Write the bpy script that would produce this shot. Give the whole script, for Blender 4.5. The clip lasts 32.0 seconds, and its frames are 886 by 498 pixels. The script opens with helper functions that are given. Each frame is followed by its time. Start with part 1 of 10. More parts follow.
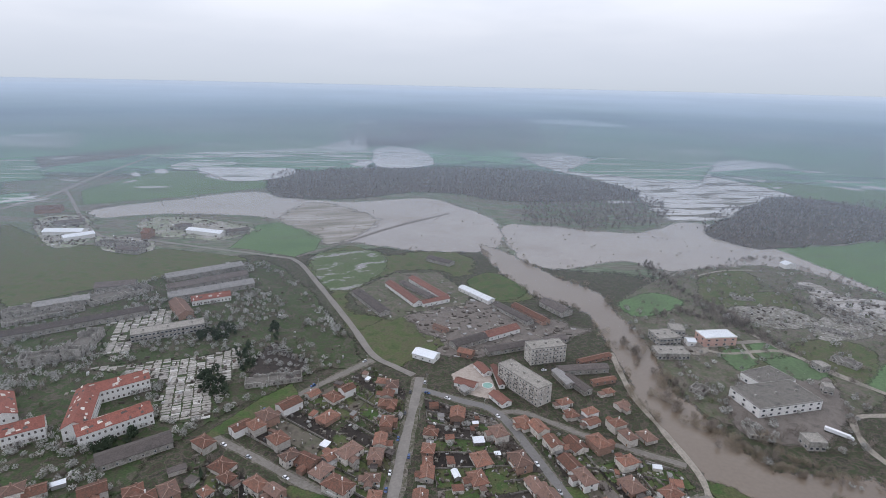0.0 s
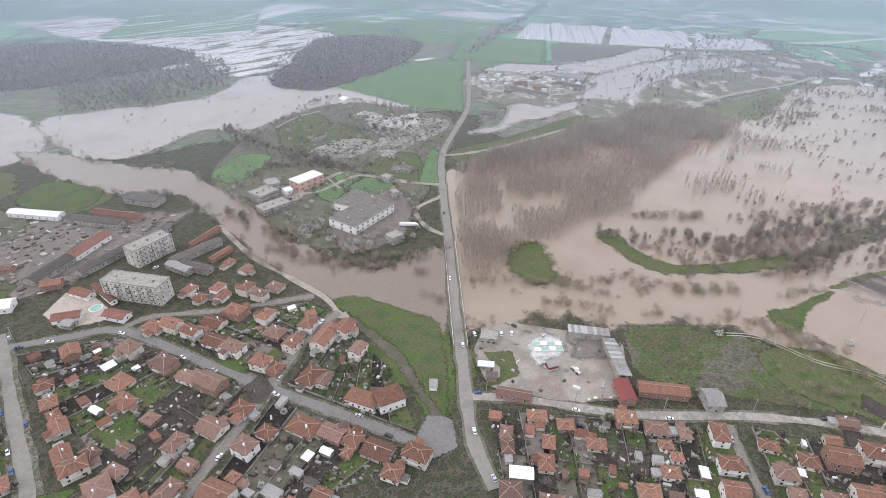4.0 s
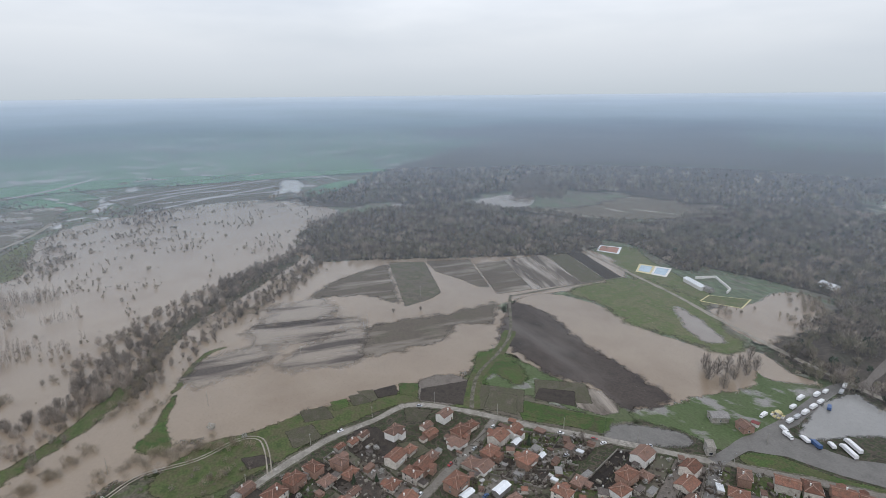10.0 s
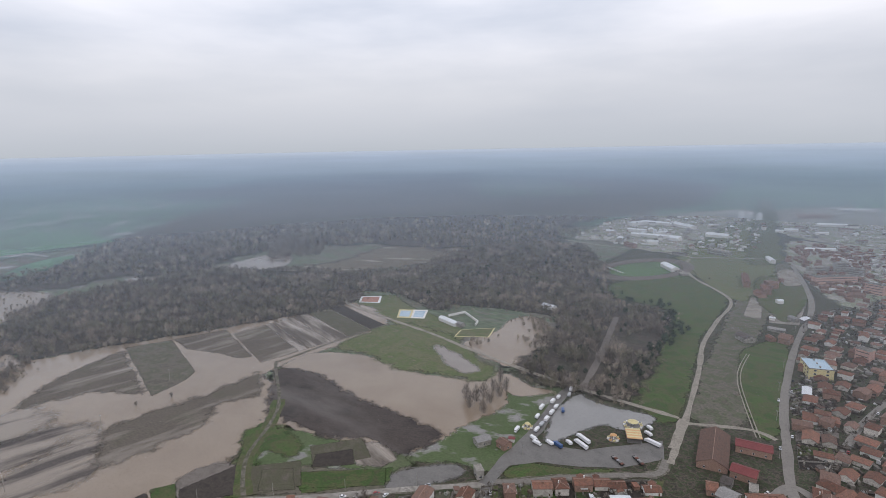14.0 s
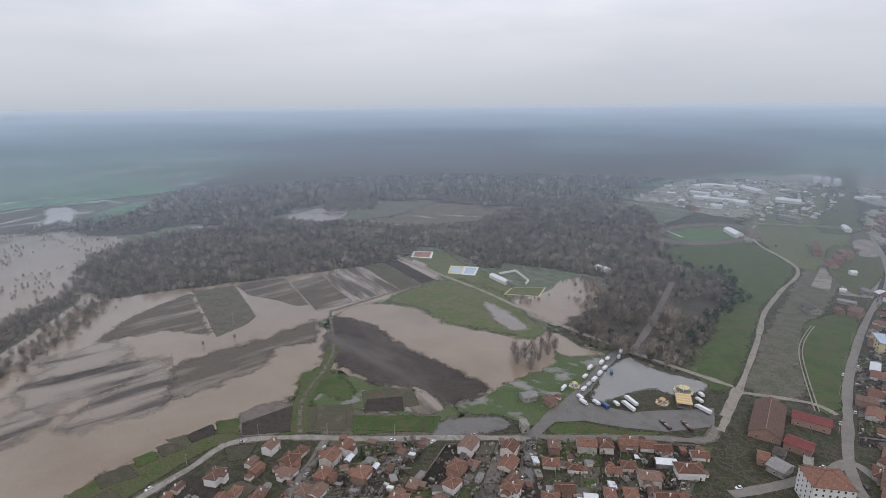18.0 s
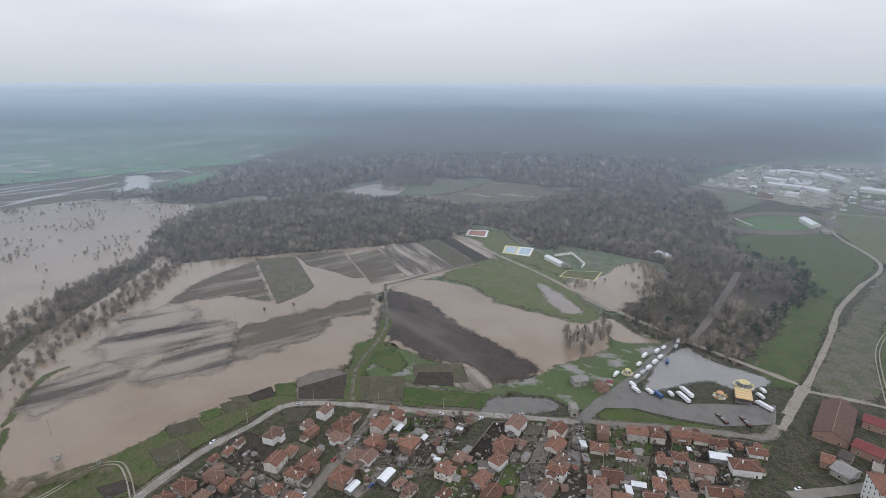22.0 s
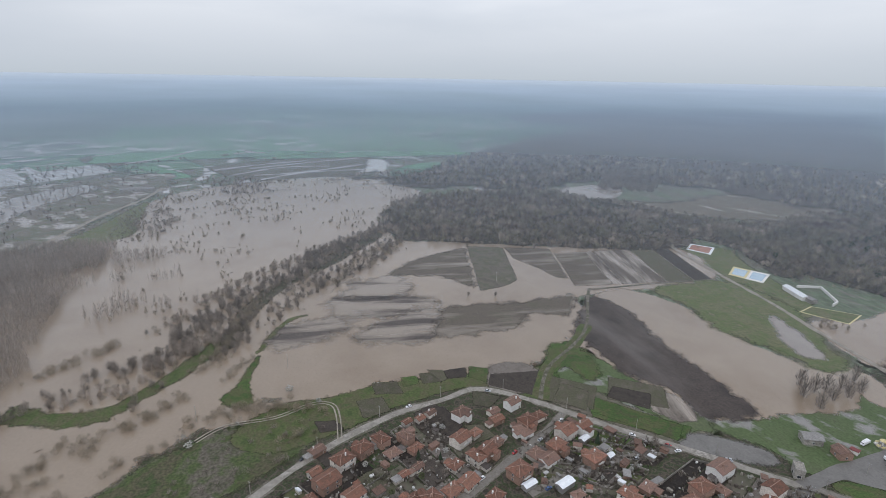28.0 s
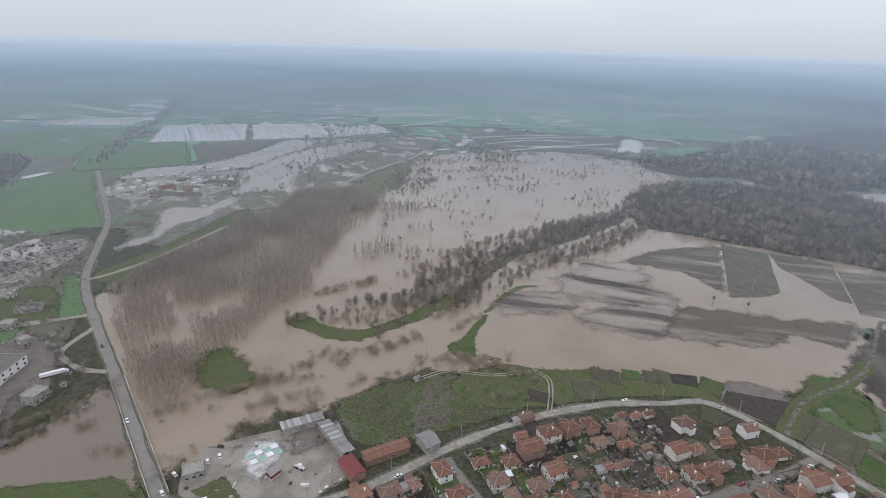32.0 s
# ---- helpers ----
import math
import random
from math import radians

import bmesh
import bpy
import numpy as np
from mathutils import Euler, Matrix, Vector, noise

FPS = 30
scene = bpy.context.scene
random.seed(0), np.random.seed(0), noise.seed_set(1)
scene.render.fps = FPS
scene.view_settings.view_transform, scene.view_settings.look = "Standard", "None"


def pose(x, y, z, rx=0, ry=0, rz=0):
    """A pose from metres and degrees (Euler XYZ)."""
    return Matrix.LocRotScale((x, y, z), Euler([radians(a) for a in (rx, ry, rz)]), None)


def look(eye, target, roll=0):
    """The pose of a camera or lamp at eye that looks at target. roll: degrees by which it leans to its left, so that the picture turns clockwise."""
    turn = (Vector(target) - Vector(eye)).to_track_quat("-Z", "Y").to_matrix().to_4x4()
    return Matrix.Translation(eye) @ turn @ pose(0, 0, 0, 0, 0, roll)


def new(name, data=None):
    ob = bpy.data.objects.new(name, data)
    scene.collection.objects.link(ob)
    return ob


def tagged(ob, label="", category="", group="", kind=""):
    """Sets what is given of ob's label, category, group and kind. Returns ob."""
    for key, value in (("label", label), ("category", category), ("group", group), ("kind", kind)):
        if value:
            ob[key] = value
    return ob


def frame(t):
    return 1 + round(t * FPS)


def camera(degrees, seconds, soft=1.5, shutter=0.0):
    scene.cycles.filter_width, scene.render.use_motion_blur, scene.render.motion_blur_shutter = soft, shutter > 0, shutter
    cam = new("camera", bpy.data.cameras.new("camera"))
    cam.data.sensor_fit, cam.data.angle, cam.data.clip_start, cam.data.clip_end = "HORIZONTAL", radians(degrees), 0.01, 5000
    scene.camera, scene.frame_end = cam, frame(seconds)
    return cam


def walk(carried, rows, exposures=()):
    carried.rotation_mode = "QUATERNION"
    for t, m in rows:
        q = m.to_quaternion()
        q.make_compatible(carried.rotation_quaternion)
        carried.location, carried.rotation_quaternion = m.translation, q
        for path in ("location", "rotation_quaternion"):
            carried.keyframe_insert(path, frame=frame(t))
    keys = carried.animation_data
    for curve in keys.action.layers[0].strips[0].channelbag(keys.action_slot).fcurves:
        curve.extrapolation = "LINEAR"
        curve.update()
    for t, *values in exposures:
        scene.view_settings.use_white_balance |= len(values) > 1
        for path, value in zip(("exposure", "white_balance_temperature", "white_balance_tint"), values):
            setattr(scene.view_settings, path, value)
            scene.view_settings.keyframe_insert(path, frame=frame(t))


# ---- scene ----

# The walk: a slow turn high over a flooded town.
cam = camera(78.94, 32.0, soft=0.6)
PATH = [
    (0, 0.00, 0.00, 209.95, 72.948, -1.248, 0.383),
    (0.5, 0.50, -1.04, 210.49, 68.936, -1.221, -3.490),
    (1, 1.03, -2.13, 210.87, 65.430, -1.207, -8.142),
    (1.5, 1.43, -3.42, 211.07, 62.649, -1.110, -13.500),
    (2, 1.71, -4.75, 211.32, 60.362, -1.036, -19.623),
    (2.5, 2.18, -5.50, 211.37, 59.266, -0.925, -25.551),
    (3, 2.65, -6.08, 211.39, 59.358, -0.831, -31.388),
    (3.5, 2.98, -6.58, 211.69, 59.422, -0.773, -37.489),
    (5.5, 3.01, -8.83, 214.65, 59.740, -0.529, -61.779),
    (6, 3.14, -9.21, 214.82, 61.010, -0.445, -68.111),
    (6.5, 3.20, -9.61, 214.84, 63.287, -0.343, -74.699),
    (7, 3.19, -9.98, 214.75, 65.211, -0.248, -81.183),
    (7.5, 3.52, -10.62, 214.84, 67.060, -0.063, -87.268),
    (8, 4.19, -11.43, 215.02, 69.977, 0.126, -92.912),
    (8.5, 4.63, -11.90, 215.18, 72.903, 0.165, -98.514),
    (9, 4.44, -12.06, 215.11, 73.775, 0.359, -104.347),
    (9.5, 4.08, -12.15, 215.06, 73.787, 0.465, -109.930),
    (10, 3.94, -12.23, 215.02, 73.795, 0.546, -114.234),
    (10.5, 3.62, -12.62, 215.12, 73.747, 0.619, -117.918),
    (11, 3.04, -13.16, 215.40, 73.699, 0.676, -121.453),
    (11.5, 2.36, -13.58, 215.73, 73.700, 0.784, -125.086),
    (12, 1.79, -13.95, 216.01, 73.663, 0.893, -129.270),
    (12.5, 1.61, -14.20, 216.37, 73.821, 0.985, -133.323),
    (13, 1.88, -14.52, 216.77, 75.693, 1.043, -135.856),
    (13.5, 2.16, -14.89, 217.04, 78.266, 1.026, -138.004),
    (14, 2.34, -15.09, 217.06, 79.239, 1.049, -139.926),
    (14.5, 2.43, -15.13, 217.00, 79.242, 1.036, -140.927),
    (16.5, 2.59, -14.92, 216.61, 78.692, 0.812, -139.459),
    (17, 2.65, -14.63, 216.46, 77.352, 0.732, -138.800),
    (17.5, 2.69, -14.36, 216.28, 76.064, 0.652, -136.852),
    (18, 2.64, -13.92, 216.05, 74.831, 0.474, -134.187),
    (18.5, 2.59, -13.56, 215.85, 73.694, 0.330, -131.556),
    (19, 2.63, -13.43, 215.83, 73.353, 0.213, -130.331),
    (19.5, 2.71, -13.42, 215.97, 73.047, 0.130, -129.617),
    (20, 2.69, -13.40, 216.15, 72.742, 0.122, -129.145),
    (20.5, 2.56, -13.33, 216.19, 72.535, 0.042, -128.769),
    (21, 2.53, -13.32, 216.13, 72.540, -0.012, -128.478),
    (21.5, 2.56, -13.23, 216.07, 72.550, -0.078, -128.231),
    (22, 2.65, -13.16, 216.07, 72.547, -0.141, -127.965),
    (22.5, 2.73, -13.16, 215.99, 72.543, -0.205, -127.434),
    (23, 2.87, -13.13, 215.87, 72.539, -0.230, -126.501),
    (23.5, 3.23, -12.91, 215.70, 72.542, -0.327, -125.130),
    (24, 3.49, -12.75, 215.44, 72.540, -0.434, -123.106),
    (24.5, 3.78, -12.83, 215.23, 72.548, -0.505, -120.812),
    (25, 3.96, -13.04, 215.02, 72.563, -0.454, -118.777),
    (25.5, 4.19, -13.17, 214.80, 72.525, -0.545, -117.003),
    (27.5, 5.40, -12.67, 213.98, 72.217, -0.865, -107.977),
    (28, 5.70, -12.43, 213.80, 72.175, -0.921, -105.084),
    (28.5, 6.16, -12.16, 213.75, 72.085, -1.014, -101.937),
    (29, 6.61, -11.90, 213.57, 72.042, -1.038, -98.817),
    (29.5, 6.85, -11.79, 213.25, 71.967, -1.143, -95.621),
    (30, 6.66, -11.65, 212.90, 71.894, -1.183, -92.351),
    (30.5, 6.36, -11.39, 212.70, 71.285, -1.233, -89.054),
    (31, 6.15, -10.94, 212.54, 70.554, -1.325, -85.735),
    (31.5, 6.05, -10.47, 212.31, 69.880, -1.439, -82.428),
    (32, 5.99, -10.01, 212.02, 69.184, -1.496, -78.917),
]
walk(cam, [(t, pose(*p)) for t, *p in PATH], exposures=[(0, 0.12, 6380, 15), (1, 0.44, 6430, 15), (2, 0.68, 6530, 15), (3.5, 0.72, 6630, 15), (6, 0.64, 6480, 15), (7, 0.46, 6380, 14), (8, 0.24, 6400, 11), (9, 0.02, 6500, 11), (12, 0.04, 6600, 11), (13, 0.09, 6650, 15), (14, -0.14, 6650, 15), (14.5, -0.21, 6650, 15), (17, -0.23, 6650, 15), (19, -0.01, 6600, 15), (21, 0.01, 6600, 13), (28, -0.05, 6480, 12), (32, 0.08, 6500, 13)])

# ---- sky and light: a closed overcast ----
world = bpy.data.worlds.new("overcast")
scene.world = world
world.use_nodes = True
wn, wl = world.node_tree.nodes, world.node_tree.links
back = wn["Background"]
sky = wn.new("ShaderNodeTexSky")
sky.sky_type, sky.sun_disc = "NISHITA", False
sky.sun_elevation, sky.sun_rotation = radians(46), radians(-60)
coord, cmap = wn.new("ShaderNodeTexCoord"), wn.new("ShaderNodeMapping")
cmap.inputs["Scale"].default_value = (1.6, 1.6, 7.0)
cloud, ramp, dim, mix = wn.new("ShaderNodeTexNoise"), wn.new("ShaderNodeValToRGB"), wn.new("ShaderNodeMix"), wn.new("ShaderNodeMix")
cloud.inputs["Scale"].default_value, cloud.inputs["Detail"].default_value, cloud.inputs["Roughness"].default_value = 1.1, 5, 0.5
ramp.color_ramp.elements[0].position, ramp.color_ramp.elements[1].position = 0.32, 0.66
ramp.color_ramp.elements[0].color, ramp.color_ramp.elements[1].color = (0.57, 0.632, 0.72, 1), (0.90, 0.935, 0.985, 1)
dim.data_type = mix.data_type = "RGBA"
dim.blend_type = "MULTIPLY"
dim.inputs[0].default_value, dim.inputs[7].default_value = 1.0, (0.1, 0.1, 0.1, 1)
mix.inputs[0].default_value = 0.88
wl.new(coord.outputs["Generated"], cmap.inputs["Vector"])
wl.new(cmap.outputs["Vector"], cloud.inputs["Vector"])
wl.new(cloud.outputs["Fac"], ramp.inputs["Fac"])
wl.new(sky.outputs["Color"], dim.inputs[6])
wl.new(dim.outputs[2], mix.inputs[6])
wl.new(ramp.outputs["Color"], mix.inputs[7])
lift, high, up = wn.new("ShaderNodeMix"), wn.new("ShaderNodeMapRange"), wn.new("ShaderNodeSeparateXYZ")
lift.data_type, lift.blend_type = "RGBA", "MULTIPLY"
lift.inputs[0].default_value = 1.0
high.interpolation_type = "SMOOTHSTEP"
high.inputs["From Min"].default_value, high.inputs["From Max"].default_value = 0.02, 0.30
high.inputs["To Min"].default_value, high.inputs["To Max"].default_value = 0.94, 1.36
wl.new(coord.outputs["Generated"], up.inputs["Vector"])
wl.new(up.outputs["Z"], high.inputs["Value"])
wl.new(mix.outputs[2], lift.inputs[6])
wl.new(high.outputs["Result"], lift.inputs[7])
wl.new(lift.outputs[2], back.inputs["Color"])
back.inputs["Strength"].default_value = 1.0
sun = new("sun", bpy.data.lights.new("sun", "SUN"))
sun.data.energy, sun.data.angle, sun.data.color = 0.4, radians(25), (1.0, 0.97, 0.93)
sun.matrix_world = look((-600, 350, 740), (0, 0, 0))

# ---- materials ----
def mat(name, stops, scale=0.2, fine=3.0, rough=0.9, bump=0.3, stretch=(1, 1, 1), turn=0, spec=0.3, metal=0.0, random_value=0.0, vary=0.35, rows=0.0, tone=0.0):
    """A surface whose colour runs through stops over a coarse noise, broken up by a fine one. rows: metres between raised courses."""
    m = bpy.data.materials.new(name)
    m.use_nodes = True
    n, l = m.node_tree.nodes, m.node_tree.links
    b = n["Principled BSDF"]
    tc, mp = n.new("ShaderNodeTexCoord"), n.new("ShaderNodeMapping")
    mp.inputs["Scale"].default_value, mp.inputs["Rotation"].default_value = stretch, (0, 0, radians(turn))
    l.new(tc.outputs["Object"], mp.inputs["Vector"])
    big, small = n.new("ShaderNodeTexNoise"), n.new("ShaderNodeTexNoise")
    big.inputs["Scale"].default_value, big.inputs["Detail"].default_value, big.inputs["Roughness"].default_value = scale, 6, 0.6
    small.inputs["Scale"].default_value, small.inputs["Detail"].default_value = fine, 4
    l.new(mp.outputs["Vector"], big.inputs["Vector"])
    l.new(mp.outputs["Vector"], small.inputs["Vector"])
    r = n.new("ShaderNodeValToRGB")
    e = r.color_ramp.elements
    lo, hi = 0.32, 0.68
    for i, c in enumerate(stops):
        pos = lo + (hi - lo) * i / max(1, len(stops) - 1)
        el = e[i] if i < 2 else e.new(pos)
        el.position, el.color = pos, (*c, 1)
    l.new(big.outputs["Fac"], r.inputs["Fac"])
    hsv, mr = n.new("ShaderNodeHueSaturation"), n.new("ShaderNodeMapRange")
    mr.inputs["From Min"].default_value, mr.inputs["From Max"].default_value = 0.3, 0.7
    mr.inputs["To Min"].default_value, mr.inputs["To Max"].default_value = 1 - vary, 1 + vary
    l.new(small.outputs["Fac"], mr.inputs["Value"])
    l.new(r.outputs["Color"], hsv.inputs["Color"])
    value = mr.outputs["Result"]
    if random_value:
        info, m2, mul = n.new("ShaderNodeObjectInfo"), n.new("ShaderNodeMapRange"), n.new("ShaderNodeMath")
        m2.inputs["To Min"].default_value, m2.inputs["To Max"].default_value = 1 - random_value, 1 + random_value
        mul.operation = "MULTIPLY"
        l.new(info.outputs["Random"], m2.inputs["Value"])
        l.new(m2.outputs["Result"], mul.inputs[0])
        l.new(value, mul.inputs[1])
        value = mul.outputs["Value"]
    if tone:
        at_, m3, mu3 = n.new("ShaderNodeAttribute"), n.new("ShaderNodeMapRange"), n.new("ShaderNodeMath")
        at_.attribute_name = "tone"
        m3.inputs["From Min"].default_value = -1
        m3.inputs["To Min"].default_value, m3.inputs["To Max"].default_value = 1 - tone, 1 + tone
        mu3.operation = "MULTIPLY"
        l.new(at_.outputs["Fac"], m3.inputs["Value"])
        l.new(m3.outputs["Result"], mu3.inputs[0])
        l.new(value, mu3.inputs[1])
        value = mu3.outputs["Value"]
    l.new(value, hsv.inputs["Value"])
    l.new(hsv.outputs["Color"], b.inputs["Base Color"])
    b.inputs["Roughness"].default_value, b.inputs["Metallic"].default_value = rough, metal
    b.inputs["Specular IOR Level"].default_value = spec
    if bump:
        bp = n.new("ShaderNodeBump")
        bp.inputs["Strength"].default_value, bp.inputs["Distance"].default_value = bump, 0.08
        l.new(small.outputs["Fac"], bp.inputs["Height"])
        if rows:
            wv, b2 = n.new("ShaderNodeTexWave"), n.new("ShaderNodeBump")
            wv.bands_direction = "Z"
            wv.inputs["Scale"].default_value = 0.314 / rows
            l.new(tc.outputs["Object"], wv.inputs["Vector"])
            b2.inputs["Strength"].default_value, b2.inputs["Distance"].default_value = 0.6, 0.05
            l.new(wv.outputs["Fac"], b2.inputs["Height"])
            l.new(bp.outputs["Normal"], b2.inputs["Normal"])
            bp = b2
        l.new(bp.outputs["Normal"], b.inputs["Normal"])
    return m


def wet(name, dry, water, scale, stretch, turn, cut=0.5, soft=0.06, gloss=0.12):
    """Half-drowned land: dry soil or crop where a long-drawn noise stands over the cut, standing water elsewhere."""
    m = mat(name, dry, scale=0.03, fine=0.6, vary=0.25, stretch=(1, 1, 1))
    n, l = m.node_tree.nodes, m.node_tree.links
    b = n["Principled BSDF"]
    tc, mp, ns, mr = n.new("ShaderNodeTexCoord"), n.new("ShaderNodeMapping"), n.new("ShaderNodeTexNoise"), n.new("ShaderNodeMapRange")
    rot = n.new("ShaderNodeMapping")
    rot.inputs["Rotation"].default_value = (0, 0, radians(-turn))
    mp.inputs["Scale"].default_value = stretch
    ns.inputs["Scale"].default_value, ns.inputs["Detail"].default_value, ns.inputs["Roughness"].default_value = scale, 5, 0.55
    mr.inputs["From Min"].default_value, mr.inputs["From Max"].default_value = cut - soft, cut + soft
    l.new(tc.outputs["Object"], rot.inputs["Vector"])
    l.new(rot.outputs["Vector"], mp.inputs["Vector"])
    l.new(mp.outputs["Vector"], ns.inputs["Vector"])
    l.new(ns.outputs["Fac"], mr.inputs["Value"])
    mx = n.new("ShaderNodeMix")
    mx.data_type = "RGBA"
    old = b.inputs["Base Color"].links[0].from_socket
    l.new(mr.outputs["Result"], mx.inputs[0])
    mx.inputs[6].default_value = (*water, 1)
    l.new(old, mx.inputs[7])
    l.new(mx.outputs[2], b.inputs["Base Color"])
    rg = n.new("ShaderNodeMapRange")
    rg.inputs["To Min"].default_value, rg.inputs["To Max"].default_value = gloss, 0.95
    l.new(mr.outputs["Result"], rg.inputs["Value"])
    l.new(rg.outputs["Result"], b.inputs["Roughness"])
    b.inputs["Specular IOR Level"].default_value = 0.5
    for k in list(b.inputs["Normal"].links):
        m.node_tree.links.remove(k)
    return m


M_GROUND = mat("rough_ground", [(0.028, 0.034, 0.018), (0.060, 0.047, 0.035), (0.035, 0.052, 0.021), (0.091, 0.074, 0.059), (0.036, 0.034, 0.025), (0.040, 0.063, 0.022)], 0.16, 1.1, vary=0.45, bump=0.15)
# Blue-green lean of the far land is haze mixed into its colour.
M_PLAIN = mat("hazed_plain", [(0.079, 0.120, 0.109), (0.119, 0.240, 0.154), (0.095, 0.136, 0.121), (0.119, 0.256, 0.154), (0.158, 0.192, 0.170), (0.067, 0.096, 0.093)], 0.0035, 0.05, stretch=(0.6, 2.4, 1), turn=40, vary=0.2)
M_GREEN = mat("young_wheat", [(0.082, 0.140, 0.062), (0.100, 0.165, 0.072), (0.090, 0.128, 0.066)], 0.012, 0.4, vary=0.2)
# Wheat again, paler and bluer than M_GREEN with haze painted in.
M_TEAL = mat("hazed_wheat", [(0.095, 0.216, 0.121), (0.127, 0.268, 0.154), (0.087, 0.152, 0.113)], 0.005, 0.06, stretch=(0.7, 2.2, 1), turn=40, vary=0.18)
M_MEADOW = mat("meadow", [(0.105, 0.119, 0.050), (0.138, 0.136, 0.074), (0.096, 0.124, 0.047), (0.144, 0.132, 0.084)], 0.05, 0.4, vary=0.2, bump=0.1)
M_GRASS = mat("spring_grass", [(0.051, 0.074, 0.025), (0.075, 0.097, 0.035), (0.096, 0.090, 0.050), (0.054, 0.085, 0.027)], 0.09, 0.7, vary=0.26, bump=0.1)
M_SCRUB = mat("scrub_floor", [(0.035, 0.049, 0.020), (0.067, 0.056, 0.042), (0.040, 0.068, 0.022), (0.092, 0.077, 0.062), (0.042, 0.058, 0.025)], 0.08, 0.9, vary=0.4, bump=0.15)
M_WOODFLOOR = mat("woodland_floor", [(0.056, 0.046, 0.038), (0.075, 0.061, 0.050), (0.048, 0.047, 0.032)], 0.03, 0.3, vary=0.4)
M_SOIL = mat("garden_soil", [(0.025, 0.021, 0.019), (0.042, 0.035, 0.030), (0.031, 0.026, 0.024)], 0.15, 1.5, vary=0.3, random_value=0.35)
M_PLOUGH = wet("ploughed_soil", [(0.040, 0.031, 0.028), (0.064, 0.050, 0.043), (0.036, 0.029, 0.026)], (0.110, 0.092, 0.080), 0.012, (0.8, 3.0, 1), 0, cut=0.38, soft=0.2, gloss=0.5)
M_WATER = mat("flood_water", [(0.231, 0.176, 0.128), (0.260, 0.203, 0.150), (0.216, 0.161, 0.113)], 0.008, 0.5, rough=0.12, bump=0.04, spec=0.45, vary=0.04)
M_RIVER = mat("river_water", [(0.147, 0.112, 0.083), (0.166, 0.130, 0.098)], 0.01, 0.4, rough=0.14, bump=0.08, spec=0.5, vary=0.06)
M_PALE = mat("standing_water", [(0.204, 0.172, 0.146), (0.233, 0.200, 0.173), (0.187, 0.152, 0.122)], 0.008, 0.1, rough=0.08, bump=0.02, spec=0.5, vary=0.05)
# Grey base lifted to stand in for the sky mirrored in shallow water.
M_PUDDLE = mat("grey_puddle", [(0.214, 0.209, 0.202), (0.250, 0.244, 0.235)], 0.02, 0.3, rough=0.07, bump=0.02, spec=0.5, vary=0.05)
# Far drowned fields: water tones hold sky sheen, greens a haze tint.
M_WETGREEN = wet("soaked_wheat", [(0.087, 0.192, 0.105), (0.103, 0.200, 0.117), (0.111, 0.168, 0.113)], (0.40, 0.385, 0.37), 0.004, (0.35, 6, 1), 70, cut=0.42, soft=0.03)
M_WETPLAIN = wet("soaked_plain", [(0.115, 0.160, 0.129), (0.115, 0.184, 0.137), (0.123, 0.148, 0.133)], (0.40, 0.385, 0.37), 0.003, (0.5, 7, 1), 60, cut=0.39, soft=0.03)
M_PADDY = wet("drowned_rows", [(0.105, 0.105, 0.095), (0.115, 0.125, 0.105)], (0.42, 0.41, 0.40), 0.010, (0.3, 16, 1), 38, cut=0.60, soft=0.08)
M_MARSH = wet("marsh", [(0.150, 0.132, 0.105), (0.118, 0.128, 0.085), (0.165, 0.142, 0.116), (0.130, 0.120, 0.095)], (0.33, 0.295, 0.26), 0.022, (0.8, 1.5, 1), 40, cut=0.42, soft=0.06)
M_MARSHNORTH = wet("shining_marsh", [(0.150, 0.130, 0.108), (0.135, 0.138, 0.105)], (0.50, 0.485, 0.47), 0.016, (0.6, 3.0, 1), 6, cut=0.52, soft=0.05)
M_FARTWIG = mat("far_twigs", [(0.185, 0.160, 0.143), (0.225, 0.196, 0.176), (0.165, 0.146, 0.130)], 0.01, 0.2, vary=0.15, tone=0.16)
M_BLOCKWALL = mat("weathered_panel", [(0.46, 0.43, 0.385), (0.56, 0.53, 0.485), (0.36, 0.33, 0.295), (0.50, 0.47, 0.43)], 0.22, 1.5, vary=0.25)
M_GRAVELROOF = mat("gravel_roof", [(0.25, 0.232, 0.205), (0.31, 0.288, 0.256), (0.20, 0.185, 0.163)], 0.2, 1.5, vary=0.3)
M_TERRACE = mat("pale_terrace", [(0.33, 0.275, 0.235), (0.40, 0.345, 0.30), (0.29, 0.235, 0.20)], 0.15, 1.2, vary=0.15)
M_LIME = mat("spilled_lime", [(0.340, 0.332, 0.315), (0.493, 0.484, 0.468), (0.255, 0.238, 0.212)], 0.12, 0.8, vary=0.2)
M_SHEETPALE = mat("pale_sheet", [(0.33, 0.32, 0.31), (0.40, 0.39, 0.38)], 0.2, 1.5, vary=0.2)
M_VERGE = mat("dusty_verge", [(0.102, 0.088, 0.070), (0.157, 0.139, 0.117), (0.075, 0.076, 0.046), (0.181, 0.160, 0.137), (0.086, 0.075, 0.059)], 0.12, 0.9, vary=0.3)
M_BARRACKROOF = mat("old_red_tiles", [(0.215, 0.082, 0.064), (0.26, 0.100, 0.076), (0.18, 0.078, 0.062)], 0.3, 2, rough=0.85, vary=0.3, random_value=0.1, rows=0.33)
M_LOT = mat("puddled_asphalt", [(0.137, 0.130, 0.121), (0.168, 0.159, 0.148), (0.117, 0.111, 0.104)], 0.06, 0.8, rough=0.55, vary=0.14)
